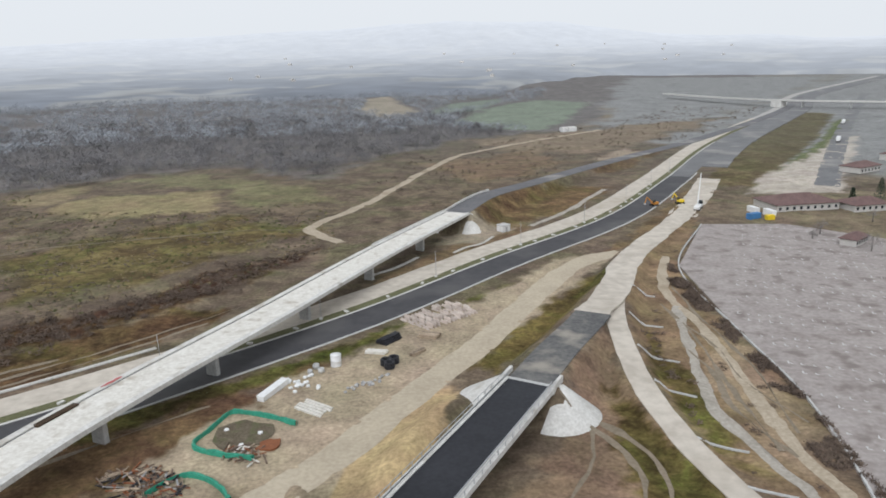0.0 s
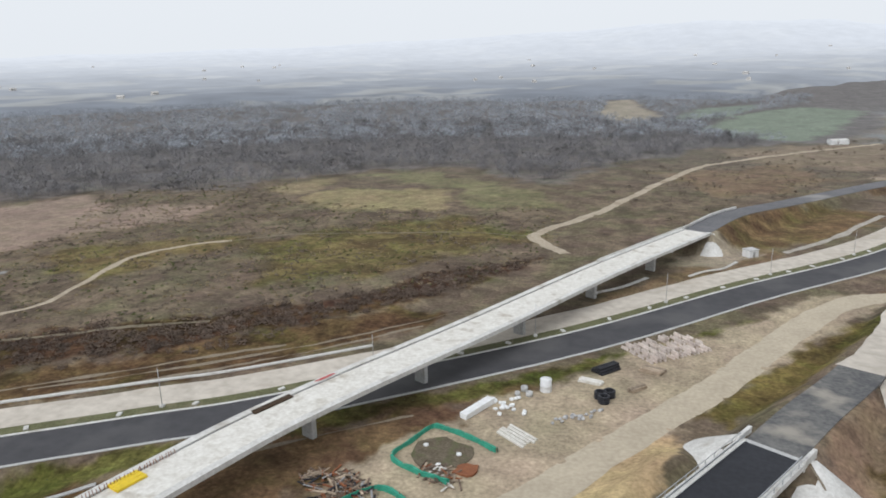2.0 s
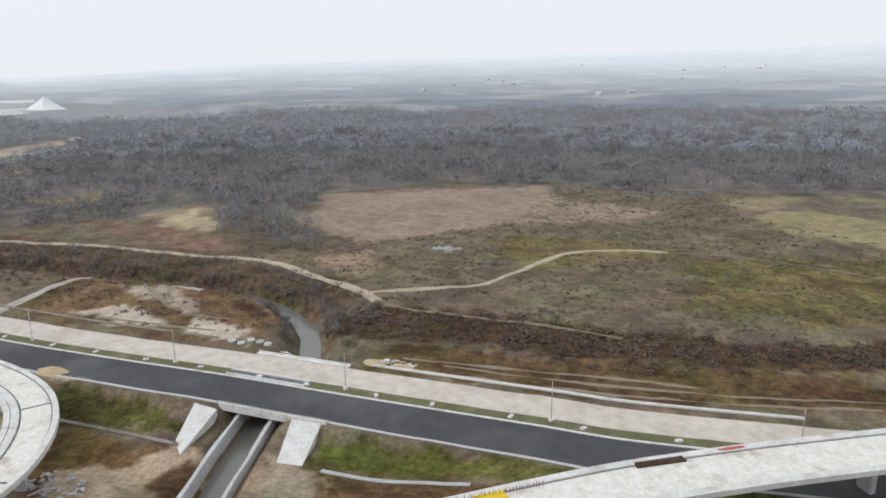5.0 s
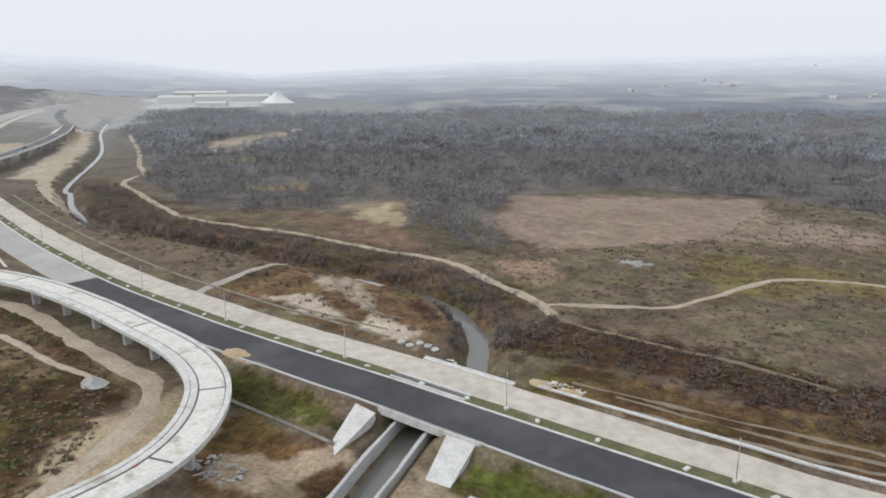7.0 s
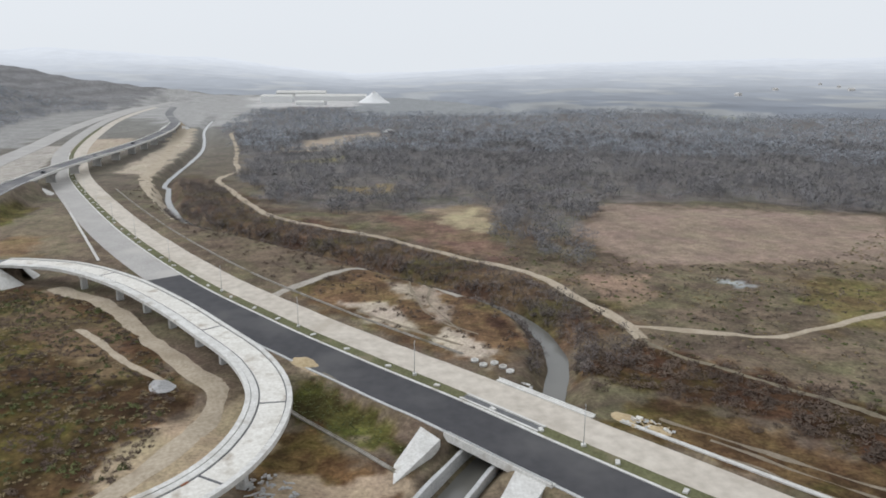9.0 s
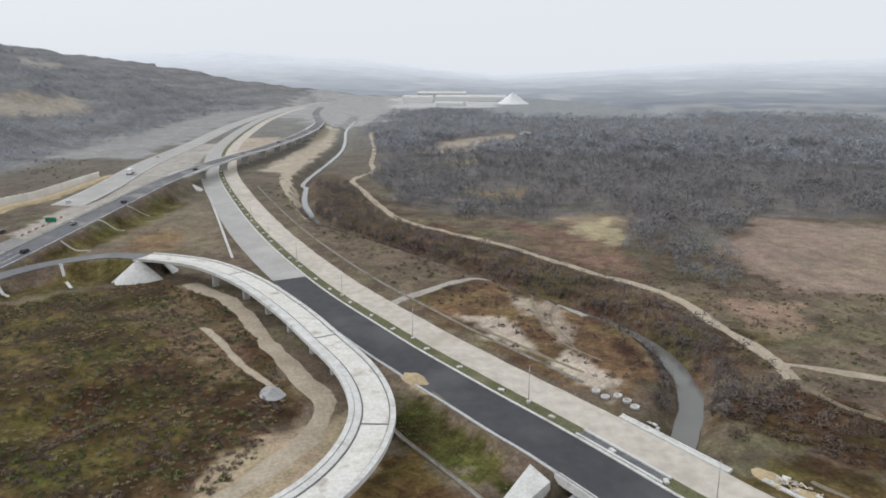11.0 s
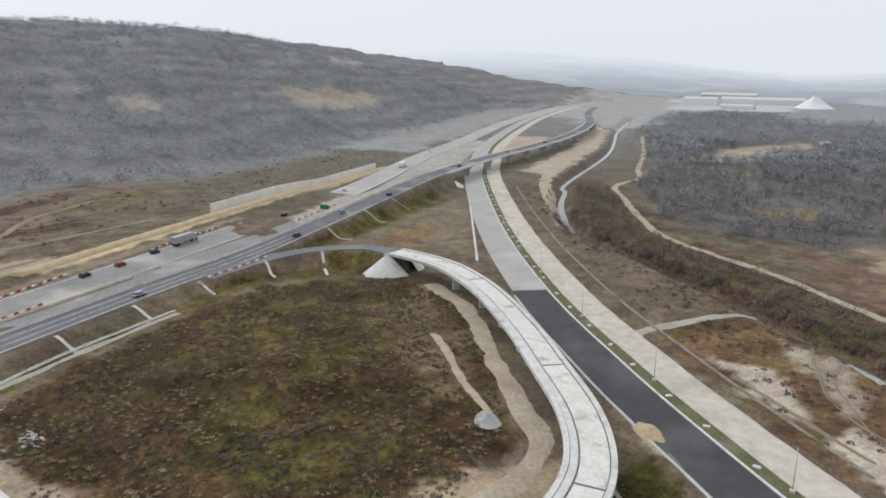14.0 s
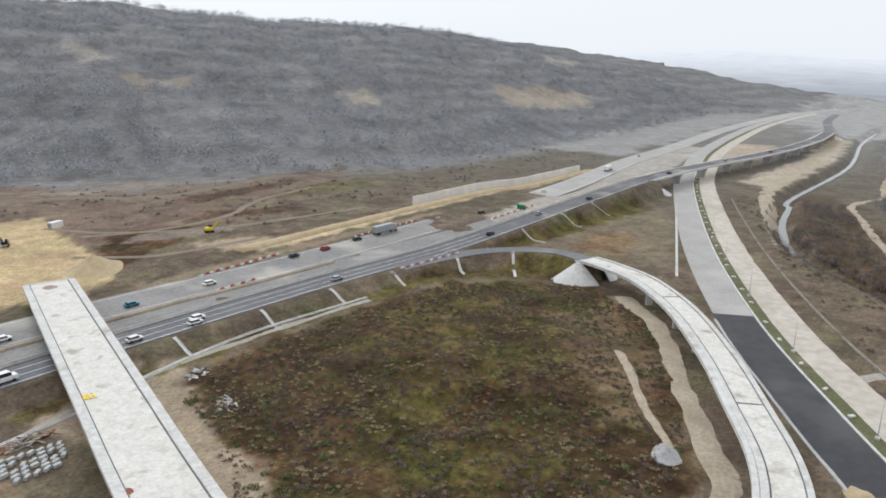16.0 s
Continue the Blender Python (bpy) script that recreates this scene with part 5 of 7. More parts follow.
em2 = cut(MEDIAN, -146, -170)
em2[:, 2] = 0
for o in (-3.3, -0.75):
    part("median_upstand", sweep("median_upstand", em2, slab(o, o + 0.55, -0.4, 0.42, 0.03), CONCRETE_EDGE), bridge_e, "white upstand beside the gap")
# No opening is cut: a solid dark strip stands for the gap's shade.
part("median_gap", sweep("median_gap", cut(MEDIAN, -149, -167), slab(-2.7, -0.8, 0.0, 0.13), JOINT), bridge_e, "solid dark strip painted as the shaded gap between the decks")
BR = [((-155.5, 65.5), (-149.5, 68.5), (-139.5, 57.5), (-146, 58.5)), ((-137.5, 81.0), (-131.5, 85.0), (-121.5, 75.5), (-125.5, 72.0))]
for q4 in BR:
    tops = [(-0.0, 0.3), (0.0, 0.3), (0, -2.5), (0, -2.5)]
    v = [(x, y, t[1]) for (x, y), t in zip(q4, tops)] + [(x, y, -3.4) for x, y in q4]
    part("wing_slope", mesh_of("wing_slope", v, [(0, 1, 2, 3), (4, 7, 6, 5), (0, 4, 5, 1), (1, 5, 6, 2), (2, 6, 7, 3), (3, 7, 4, 0)], CONCRETE_EDGE), bridge_e, "sloping white wing wall")
for s, o in ((-1, -4.0), (1, 4.0)):
    ch = RIVER[:nearest(RIVER, -166, 96)].copy()
    ch[:, 2] = -1.7
    part("channel_wall", sweep("channel_wall", ch, slab(o - 0.42, o + 0.42, -4.4, 0.0, 0.05), CONCRETE_GREY, ragged=0.25), bridge_e, "pale concrete channel wall")


# ---- woods, scrub and grass ----
def spray(r, v, t, p, centre, length, width, wild=0.15):
    """A flat spray of fine twigs lying in the skin of a crown, facing outwards."""
    out = (p - centre).normalized() + Vector((0, 0, 0.55)) + Vector((r.gauss(0, 0.3), r.gauss(0, 0.3), r.gauss(0, 0.3)))
    out.normalize()
    d = Vector((r.gauss(0, 1), r.gauss(0, 1), r.gauss(0.35, 1)))
    if r.random() >= wild:
        d -= out * d.dot(out)
    d.normalize()
    side = d.cross(out).normalized() * width
    b = len(v)
    v.extend([p - side, p + side, p + d * length])
    t.append((b, b + 1, b + 2))


def twig_tree(seed, high=9.0, twigs=60, spread=0.42, trunk=True, wide=0.32):
    """A bare winter tree: trunk, limbs and a ragged crown of twig sprays in several clumps, as arrays."""
    r = random.Random(seed)
    v, t = [], []

    def blade(p, d, length, width):
        side = d.cross(Vector((r.uniform(-1, 1), r.uniform(-1, 1), r.uniform(-1, 1)))).normalized() * width
        b = len(v)
        v.extend([p - side, p + side, p + d * length])
        t.append((b, b + 1, b + 2))

    clumps = [(Vector((0, 0, high * 0.68)), high * spread * 0.62)]
    for k in range(4):
        a, q = 1.57 * k + r.uniform(-0.6, 0.6), high * spread * r.uniform(0.4, 0.75)
        clumps.append((Vector((q * math.cos(a), q * math.sin(a), high * r.uniform(0.38, 0.62))), high * spread * r.uniform(0.38, 0.55)))
    if trunk:
        for k in range(2):
            blade(Vector((0.1 * k, 0.1 - 0.1 * k, 0)), Vector((0.05, 0.03, 1)), high * 0.75, 0.07)
        for c, q in clumps[1:]:
            p = Vector((0, 0, high * r.uniform(0.2, 0.35)))
            blade(p, (c - p).normalized(), (c - p).length * 1.3, 0.05)
    for k in range(twigs):
        c, q = clumps[k % len(clumps)]
        d = Vector((r.gauss(0, 1), r.gauss(0, 1), r.gauss(0.35, 0.9))).normalized()
        p = c + Vector((d.x, d.y, d.z * 0.85)) * q * r.uniform(0.65, 1.08)
        spray(r, v, t, p, c - Vector((0, 0, high * 0.15)), high * r.uniform(0.07, 0.15), wide * r.uniform(0.6, 1.3))
    return np.array([tuple(q) for q in v]), np.array(t)


def bush(seed, high=1.6, twigs=28, wide=0.2, round_=0.75):
    """A low shrub or tussock: a ragged dome of twig sprays with a few stalks standing out."""
    r = random.Random(seed)
    v, t = [], []
    for k in range(twigs):
        a, q = r.uniform(0, 6.28), math.sqrt(r.random()) * high * round_ * 1.15
        p = Vector((q * math.cos(a), q * math.sin(a), high * r.uniform(0.25, 0.62) * (1 - 0.6 * (q / (high * round_ * 1.15)) ** 2)))
        spray(r, v, t, p, Vector((0, 0, -high * 0.5)), high * r.uniform(0.35, 0.65), wide * r.uniform(0.8, 1.7), 0.25)
    return np.array([tuple(q) for q in v]), np.array(t)


def grow(name, label, kinds, xs, ys, sizes, material, seed=1):
    """Many plants as one mesh, each with a tone of its own and alike in patches."""
    g = np.random.default_rng(seed)
    tones = np.clip(1 + g.normal(0, 0.09, len(xs)) + 0.14 * waves(xs, ys, 75, seed) + 0.12 * waves(xs, ys, 24, seed + 3.0), 0.5, 1.6)
    zs = land(xs, ys)
    pick = g.integers(0, len(kinds), len(xs))
    vs, ts, us, base = [], [], [], 0
    for k, (tv, tt) in enumerate(kinds):
        sel = pick == k
        m = int(sel.sum())
        if not m:
            continue
        a = g.uniform(0, 2 * math.pi, m)
        ca, sa = np.cos(a)[:, None], np.sin(a)[:, None]
        s = sizes[sel][:, None]
        x = (tv[:, 0] * ca - tv[:, 1] * sa) * s + xs[sel][:, None]
        y = (tv[:, 0] * sa + tv[:, 1] * ca) * s + ys[sel][:, None]
        z = tv[:, 2] * s * g.uniform(0.8, 1.2, m)[:, None] + zs[sel][:, None] - 0.05
        vs.append(np.stack([x, y, z], -1).reshape(-1, 3))
        ts.append((tt[None] + (np.arange(m) * len(tv))[:, None, None] + base).reshape(-1, 3))
        us.append(np.repeat(tones[sel], len(tv)))
        base += m * len(tv)
    me = tri_mesh(name, np.vstack(vs), np.vstack(ts), material)
    me.attributes.new("tone", "FLOAT", "POINT").data.foreach_set("value", np.concatenate(us).astype(np.float32))
    return tagged(new(name, me), label, "", "", "stuff")


def clear_of(xs, ys, gap=5.0):
    """Which points keep clear of roads, tracks and water."""
    ok = np.ones(len(xs), dtype=bool)
    for line, half in [(MEDIAN, 21), (RIVER, 4.5), (MINOR, 9), (C_ROAD, 11), (C_SIDE, 5), (B_ROAD, 6), (OLD_NEAR, 9), (OLD_FAR, 13), (D_ROAD, 9)] + [(spline(p, 12), h + 0.6) for _, _, p, h, _ in TRACKS]:
        d, _ = near_line(xs, ys, line, half + gap)
        ok &= d > half
    return ok


FIELDS = [shape for shape, colour, edge in BASE[1:14]] + [BASE[i][0] for i in (14, 15, 18, 22, 23, 24, 25, 26, 27, 28)] + [shape for shape, colour, edge in BASE[-15:] + COVER[-2:]]


def polar(n, r0, r1, a0, a1, seed, power=2.0):
    g = np.random.default_rng(seed)
    r = (r0 ** power + (r1 ** power - r0 ** power) * g.random(n)) ** (1 / power)
    a = np.radians(g.uniform(a0, a1, n))
    return -30 - np.sin(a) * r, 40 + np.cos(a) * r


WOOD_EDGES = [[(-600, 10), (-560, 2), (-516, -2), (-465, 28), (-420, 46), (-385, 62), (-378, 85), (-402, 112), (-450, 120), (-560, 60)],
              [(-400, 140), (-366, 137), (-330, 128), (-308, 124), (-276, 130), (-266, 147), (-282, 158), (-320, 166), (-345, 185), (-395, 210)]]


def wooded(xs, ys):
    ok = in_shape(xs, ys, BASE[0][0]) + 10 * waves(xs, ys, 70, 1.1) > 0
    for shape in WOOD_EDGES:
        ok |= in_shape(xs, ys, shape) + 5 * waves(xs, ys, 30, 2.1) > 0
    for shape in FIELDS:
        ok &= in_shape(xs, ys, shape) < 2
    return ok & clear_of(xs, ys, 3)


TREES = [twig_tree(s, 8.0, 92, 0.46, True, 0.23) for s in range(6)]
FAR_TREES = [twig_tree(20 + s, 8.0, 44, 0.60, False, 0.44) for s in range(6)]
BUSHES = [bush(s) for s in range(5)]
x, y = polar(15500, 250, 830, -8, 103, 11, 1.4)
ok = wooded(x, y) & (waves(x, y, 90, 3.3) > -0.75)
x, y = x[ok], y[ok]
grow("woodland", "leafless grey-brown winter woodland beyond the meadow", TREES, x, y, np.random.default_rng(1).uniform(0.55, 1.15, len(x)) * (1 + 0.25 * waves(x, y, 65, 4.0)), BARK, 3)
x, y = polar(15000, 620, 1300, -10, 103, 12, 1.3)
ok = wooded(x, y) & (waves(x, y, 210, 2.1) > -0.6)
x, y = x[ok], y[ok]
grow("woodland_far", "winter woodland in the valley, twigs coloured pale grey for haze", FAR_TREES, x, y, np.random.default_rng(2).uniform(0.7, 1.35, len(x)) * (1 + 0.22 * waves(x, y, 120, 4.0)), HAZED_BARK, 4)
# Wooded hillside.
x, y = polar(17000, 420, 1500, 104, 172, 13, 1.3)
rr, aa = np.hypot(x + 61, y - 52), np.degrees(np.arctan2(-(x + 61), y - 52)) % 360
ok = np.ones(len(x), dtype=bool)
for shape, colour, edge in BASE[-7:]:
    ok &= in_shape(x, y, shape) < 0
ok &= (rr > np.interp(aa, HILL_AZ, HILL_BASE) * 0.98 + 18 * waves(x, y, 120, 2.2)) & clear_of(x, y) & (waves(x, y, 190, 6.1) + 0.6 * waves(x, y, 60, 1.1) > -0.62) & (bands(x, y, land(x, y)) + 0.5 * waves(x, y, 50, 4.4) > -0.55)
x, y = x[ok], y[ok]
grow("hillside_woodland", "leafless woodland and scrub covering the hillside, coloured grey for haze", FAR_TREES, x, y, np.random.default_rng(3).uniform(0.55, 1.2, len(x)), HAZED_BARK, 5)


def in_poly(n, shape, seed, margin=0.0):
    g = np.random.default_rng(seed)
    p = np.array(shape, dtype=float)
    lo, hi = p.min(0), p.max(0)
    x, y = g.uniform(lo[0], hi[0], n), g.uniform(lo[1], hi[1], n)
    ok = in_shape(x, y, shape) > margin
    return x[ok], y[ok]


# Scrub along the river and the dark hedge line.
STRIP = [(-511, -38), (-491, -12), (-426, 6), (-366, 34), (-318, 78), (-272, 109), (-237, 128), (-205, 132), (-170, 125), (-178, 112), (-201, 116), (-226, 118), (-250, 106), (-280, 86), (-302, 62), (-352, 22), (-385, -4), (-428, -22)]
x, y = in_poly(6500, STRIP, 21)
ok = clear_of(x, y, 2)
x, y = x[ok], y[ok]
grow("river_scrub", "leafless brown-grey scrub along the river bank", [twig_tree(40 + s, 4.2, 40, 0.5, True, 0.2) for s in range(4)], x, y, np.random.default_rng(4).uniform(0.45, 1.15, len(x)), SCRUB_BARK, 6)
g4 = np.random.default_rng(71)
bank_i = g4.choice(np.where((RIVER[:, 0] < -178) & (RIVER[:, 0] > -430))[0], 900)
bank_o = np.where(g4.random(900) < 0.7, g4.uniform(-7.5, -3.4, 900), g4.uniform(3.4, 6.0, 900)) * np.where(RIVER[bank_i, 0] < -205, 1.0, 1.25)
bank_n = sides(RIVER)[bank_i]
bx, by = RIVER[bank_i, 0] + bank_n[:, 0] * bank_o, RIVER[bank_i, 1] + bank_n[:, 1] * bank_o
grow("river_bank_scrub", "leafless brush leaning over the river water", [twig_tree(140 + s, 3.6, 44, 0.5, True, 0.16) for s in range(4)], bx, by, g4.uniform(0.5, 1.15, 900), SCRUB_BARK, 26)
HEDGE = BASE[16][0]
x, y = in_poly(5200, HEDGE, 22)
x, y = x + np.random.default_rng(41).normal(0, 3.5, len(x)), y + np.random.default_rng(42).normal(0, 3.5, len(y))
ok = clear_of(x, y, 2)
x, y = x[ok], y[ok]
grow("hedge_scrub", "dark brown leafless hedge scrub beside the meadow", [bush(60 + s, 2.4, 34, 0.16) for s in range(4)], x, y, np.random.default_rng(5).uniform(0.3, 1.0, len(x)), BROWN_SCRUB, 7)
# Rough meadow.
MEADOW = [(-300, 110), (-190, 128), (-130, 172), (-70, 225), (-40, 262), (-48, 300), (-60, 360), (-110, 335), (-205, 345), (-235, 400), (-330, 345), (-262, 250), (-262, 180), (-300, 150)]
for k, (count, kind, material, label) in enumerate(((6500, bush(70, 0.8, 24, 0.11), MEADOW_BRUSH, "brown dead brush scattered over the meadow"), (5200, bush(71, 0.6, 24, 0.12), STRAW, "pale straw grass tussocks in the meadow"), (3000, bush(72, 0.6, 24, 0.14), GREEN_SCRUB, "olive green tussocks in the meadow"))):
    x, y = in_poly(count, MEADOW, 30 + k)
    ok = clear_of(x, y, 1) & (waves(x, y, 45, 1.0 + k * 2.1) > -0.15)
    x, y = x[ok], y[ok]
    grow("meadow_brush", label, [kind], x, y, np.random.default_rng(k).uniform(0.6, 1.5, len(x)), material, 8 + k)
# The mound inside the loop.
MOUND = BASE[31][0]
for k, (count, kind, material, label) in enumerate(((7500, bush(80, 0.8, 26, 0.09), BROWN_SCRUB, "dead brown weeds covering the mound"), (5200, bush(81, 0.6, 26, 0.09), STRAW, "straw-coloured grass on the mound"), (2600, bush(82, 0.8, 26, 0.13), GREEN_SCRUB, "olive green brush on the mound"))):
    x, y = in_poly(count, MOUND, 40 + k, 1.0)
    ok = clear_of(x, y, 1) & (waves(x, y, 28, 0.5 + k * 1.7) > -0.2)
    x, y = x[ok], y[ok]
    grow("mound_weeds", label, [kind], x, y, np.random.default_rng(9 + k).uniform(0.35, 1.35, len(x)), material, 12 + k)
# Rough land west of the gravel road, and the foot of the hill.
x, y = in_poly(3500, [(-200, 72), (-290, 22), (-480, -70), (-500, -45), (-380, -8), (-300, 60), (-250, 100), (-190, 100)], 51)
ok = clear_of(x, y, 1) & (waves(x, y, 40, 4.0) > -0.3)
grow("verge_brush", "brown brush on the rough land by the gravel road", [bush(83, 1.1, 26, 0.13), bush(84, 0.8, 26, 0.13)], x[ok], y[ok], np.random.default_rng(20).uniform(0.5, 1.4, int(ok.sum())), BROWN_SCRUB, 15)
x, y = in_poly(2200, [(-90, -400), (-210, -400), (-260, -330), (-400, -320), (-370, -258), (-480, -292), (-640, -296), (-620, -215), (-340, -195), (-230, -200), (-180, -300), (-90, -300)], 52)
ok = clear_of(x, y, 1) & (waves(x, y, 70, 5.0) > -0.1)
grow("hill_foot_brush", "brown leafless brush at the foot of the hillside", [bush(85, 1.5, 30, 0.2), bush(86, 0.9, 26, 0.16)], x[ok], y[ok], np.random.default_rng(21).uniform(0.4, 1.2, int(ok.sum())), SCRUB_BARK, 16)
x, y = in_poly(3500, [(10, 300), (60, 400), (130, 480), (260, 640), (400, 860), (300, 900), (100, 640), (-20, 500), (-40, 400)], 53)
ok = clear_of(x, y, 1) & (waves(x, y, 60, 6.0) > 0.0)
grow("field_brush", "brown brush on the land beyond the bridge", [bush(87, 2.2, 30, 0.22), twig_tree(90, 4.0, 36, 0.5, True, 0.22)], x[ok], y[ok], np.random.default_rng(22).uniform(0.4, 1.05, int(ok.sum())), MEADOW_BRUSH, 17)
x, y = in_poly(1500, [(62, 200), (104, 296), (90, 300), (56, 226)], 54)
x2, y2 = in_poly(5000, [(74, 130), (77, 232), (70, 215), (71, 165), (64, 98), (70, 98)], 55)
x3, y3 = in_poly(1500, BASE[54][0], 56)
x, y = np.concatenate([x, x2, x3]), np.concatenate([y, y2, y3])
ok = clear_of(x, y, 1) & (waves(x, y, 20, 7.0) > -0.1)
grow("roadside_brush", "brown dry brush along the car park and the roads", [bush(88, 1.0, 24, 0.1)], x[ok], y[ok], np.random.default_rng(23).uniform(0.5, 1.4, int(ok.sum())), BROWN_SCRUB, 18)
GREEN_BANK = [BASE[i][0] for i in (38, 42, 43)]
bx, by = [], []
for k, shape in enumerate(GREEN_BANK):
    x, y = in_poly(1100, shape, 57 + k)
    bx.append(x), by.append(y)
x, y = np.concatenate(bx), np.concatenate(by)
grow("bank_grass", "short green grass tufts on the banks", [bush(89, 0.22, 20, 0.07)], x, y, np.random.default_rng(24).uniform(0.6, 1.5, len(x)), GREEN_SCRUB, 19)


def bare_tree(x, y, high, seed, label):
    tree = thing("bare_tree", label, "tree", pose(x, y, hollow(x, y)))
    part("trunk", tube_mesh("trunk", [(0.28, -0.2), (0.2, high * 0.3), (0.12, high * 0.55), (0.03, high * 0.8)], TWIGS, 7), tree)
    tv, tt = twig_tree(seed, high, 260, 0.42, True, 0.10)
    part("crown", tri_mesh("crown", tv, tt, TWIGS), tree, "crown of bare twigs")


for k, (x, y, h) in enumerate(((150, 237, 8.5), (145, 262, 7.0), (139, 256, 4.0), (176, 280, 6.0))):
    bare_tree(x, y, h, 100 + k, "leafless winter tree standing beside the car park")
for k, (x, y, h) in enumerate(((196, 309, 13), (189, 318, 7), (170, 314, 5))):
    tree = thing("evergreen_tree", "dark green conical evergreen tree beside the houses", "tree", pose(x, y, hollow(x, y)))
    part("trunk", tube_mesh("trunk", [(0.25, -0.2), (0.18, h * 0.5), (0.03, h * 0.95)], TWIGS, 7), tree)
    r2 = random.Random(300 + k)
    tv, tt = [], []
    for q in range(900):
        z = h * (0.06 + 0.94 * r2.random() ** 1.3)
        rad = (h - z) * 0.26 * r2.uniform(0.55, 1.1) + 0.1
        a = r2.uniform(0, 6.28)
        c0 = Vector((rad * math.cos(a), rad * math.sin(a), z))
        out = Vector((math.cos(a), math.sin(a), -0.35))
        s = Vector((-math.sin(a), math.cos(a), r2.uniform(-0.4, 0.4))) * 0.22
        b = len(tv)
        tv += [tuple(c0 - s), tuple(c0 + s), tuple(c0 + out * r2.uniform(0.5, 0.9))]
        tt.append((b, b + 1, b + 2))
    part("crown", tri_mesh("crown", np.array(tv), np.array(tt), EVERGREEN), tree, "dense dark needles")


# ---- things in the works yard ----
rng = random.Random(21)
OLD_WOOD = stuff_mat("dark_timber", (0.09, 0.065, 0.048), (0.18, 0.13, 0.10), 2, 0.3, 0.9, 0.02, vary=0.3)


def put(ob, x, y, turn=0.0, up=0.0, z=None):
    ob.matrix_basis = pose(x, y, (hollow(x, y) if z is None else z) + up, 0, 0, turn)
    return ob


def single(name, me, label, category, x, y, turn=0.0, up=0.0, z=None, group=""):
    return put(tagged(new(name, me), label, category, group), x, y, turn, up, z)


tank = thing("water_tank", "white upright cylindrical tank on the sandy yard", "tank", pose(-26, 154, hollow(-26, 154)))
part("shell", tube_mesh("shell", [(1.25, 0), (1.3, 0.1), (1.25, 0.2), (1.25, 1.3), (1.3, 1.36), (1.25, 1.42), (1.25, 2.7)], WHITE, 20), tank)
part("lid", tube_mesh("lid", [(1.32, 2.7), (1.32, 2.8), (0.4, 3.0), (0.3, 3.0)], WHITE, 20), tank, "white lid")
for x, y, s in ((-30.5, 152.5, 0.8), (-29, 150.5, 0.75), (-31.5, 150, 0.6)):
    ring = thing("concrete_pipe", "short pale concrete pipe section standing on end", "pipe", pose(x, y, hollow(x, y)), "pipe sections in the yard")
    part("ring", tube_mesh("ring", [(s, 0), (s, 1.3 * s), (s * 0.8, 1.3 * s), (s * 0.8, 0.2)], CONCRETE_GREY, 14), ring)


def coil_mesh(name, big, small, turns, material):
    v, f = [], []
    for t in range(turns):
        b = len(v)
        for i in range(20):
            a = 2 * math.pi * i / 20
            for j in range(6):
                q = 2 * math.pi * j / 6
                v.append(((big + small * math.cos(q)) * math.cos(a), (big + small * math.cos(q)) * math.sin(a), small + small * math.sin(q) + t * small * 1.7))
        for i in range(20):
            for j in range(6):
                f.append((b + i * 6 + j, b + ((i + 1) % 20) * 6 + j, b + ((i + 1) % 20) * 6 + (j + 1) % 6, b + i * 6 + (j + 1) % 6))
    return mesh_of(name, v, f, material, True)


for x, y, s in ((-14.2, 153.6, 1.0), (-12.4, 154.8, 1.0), (-13.2, 151.6, 0.95)):
    single("pipe_coil", coil_mesh("pipe_coil", 1.1 * s, 0.24, 4, BLACK), "coil of black plastic pipe lying on the sand", "pipe coil", x, y, group="black pipe coils")
stack = thing("pipe_stack", "stack of black plastic pipes on the yard", "pipe stack", pose(-14.5, 168, hollow(-14.5, 168), 0, 0, 52))
pm = tube_mesh("pipe", [(0.3, 0), (0.3, 6.0), (0.24, 6.0), (0.24, 5.7)], BLACK, 10)
for row, count in enumerate((6, 5, 3)):
    for k in range(count):
        part("pipe", pm, stack, "", pose(-3, -1.6 + 0.62 * k + 0.31 * row, 0.3 + 0.54 * row, 0, 90, 0))


def timber_stack(name, label, x, y, turn, count, rows, size, material, gap=0.06):
    ob = thing(name, label, "timber", pose(x, y, hollow(x, y), 0, 0, turn))
    me = box_mesh("beam", size, material, 0.02)
    for r in range(rows):
        for k in range(count):
            part("beam", me, ob, "", pose(rng.uniform(-0.3, 0.3), (k - count / 2) * (size[1] + gap) + rng.uniform(-0.03, 0.03), r * (size[2] + 0.01), 0, 0, rng.uniform(-2, 2)))
    return ob


timber_stack("beam_stack", "pale concrete beams lying side by side on the sand", -17, 161, -12, 4, 2, (5.2, 0.4, 0.35), CONCRETE)
timber_stack("beam_stack", "dark wooden beams stacked on the yard", -7, 160, 48, 4, 2, (4.5, 0.35, 0.35), WOOD)
timber_stack("beam_stack", "dark weathered planks stacked beside the blocks", -4, 170, -20, 6, 3, (5.0, 0.45, 0.3), WOOD)
timber_stack("beam_stack", "long pale precast beams beside the white bags", -27.5, 133, -35, 5, 1, (7.5, 0.55, 0.5), CONCRETE, 0.35)
timber_stack("formwork_wall", "long row of white formwork boxes in the yard", -38.5, 141, 68, 2, 2, (9.5, 0.9, 0.6), WHITE)

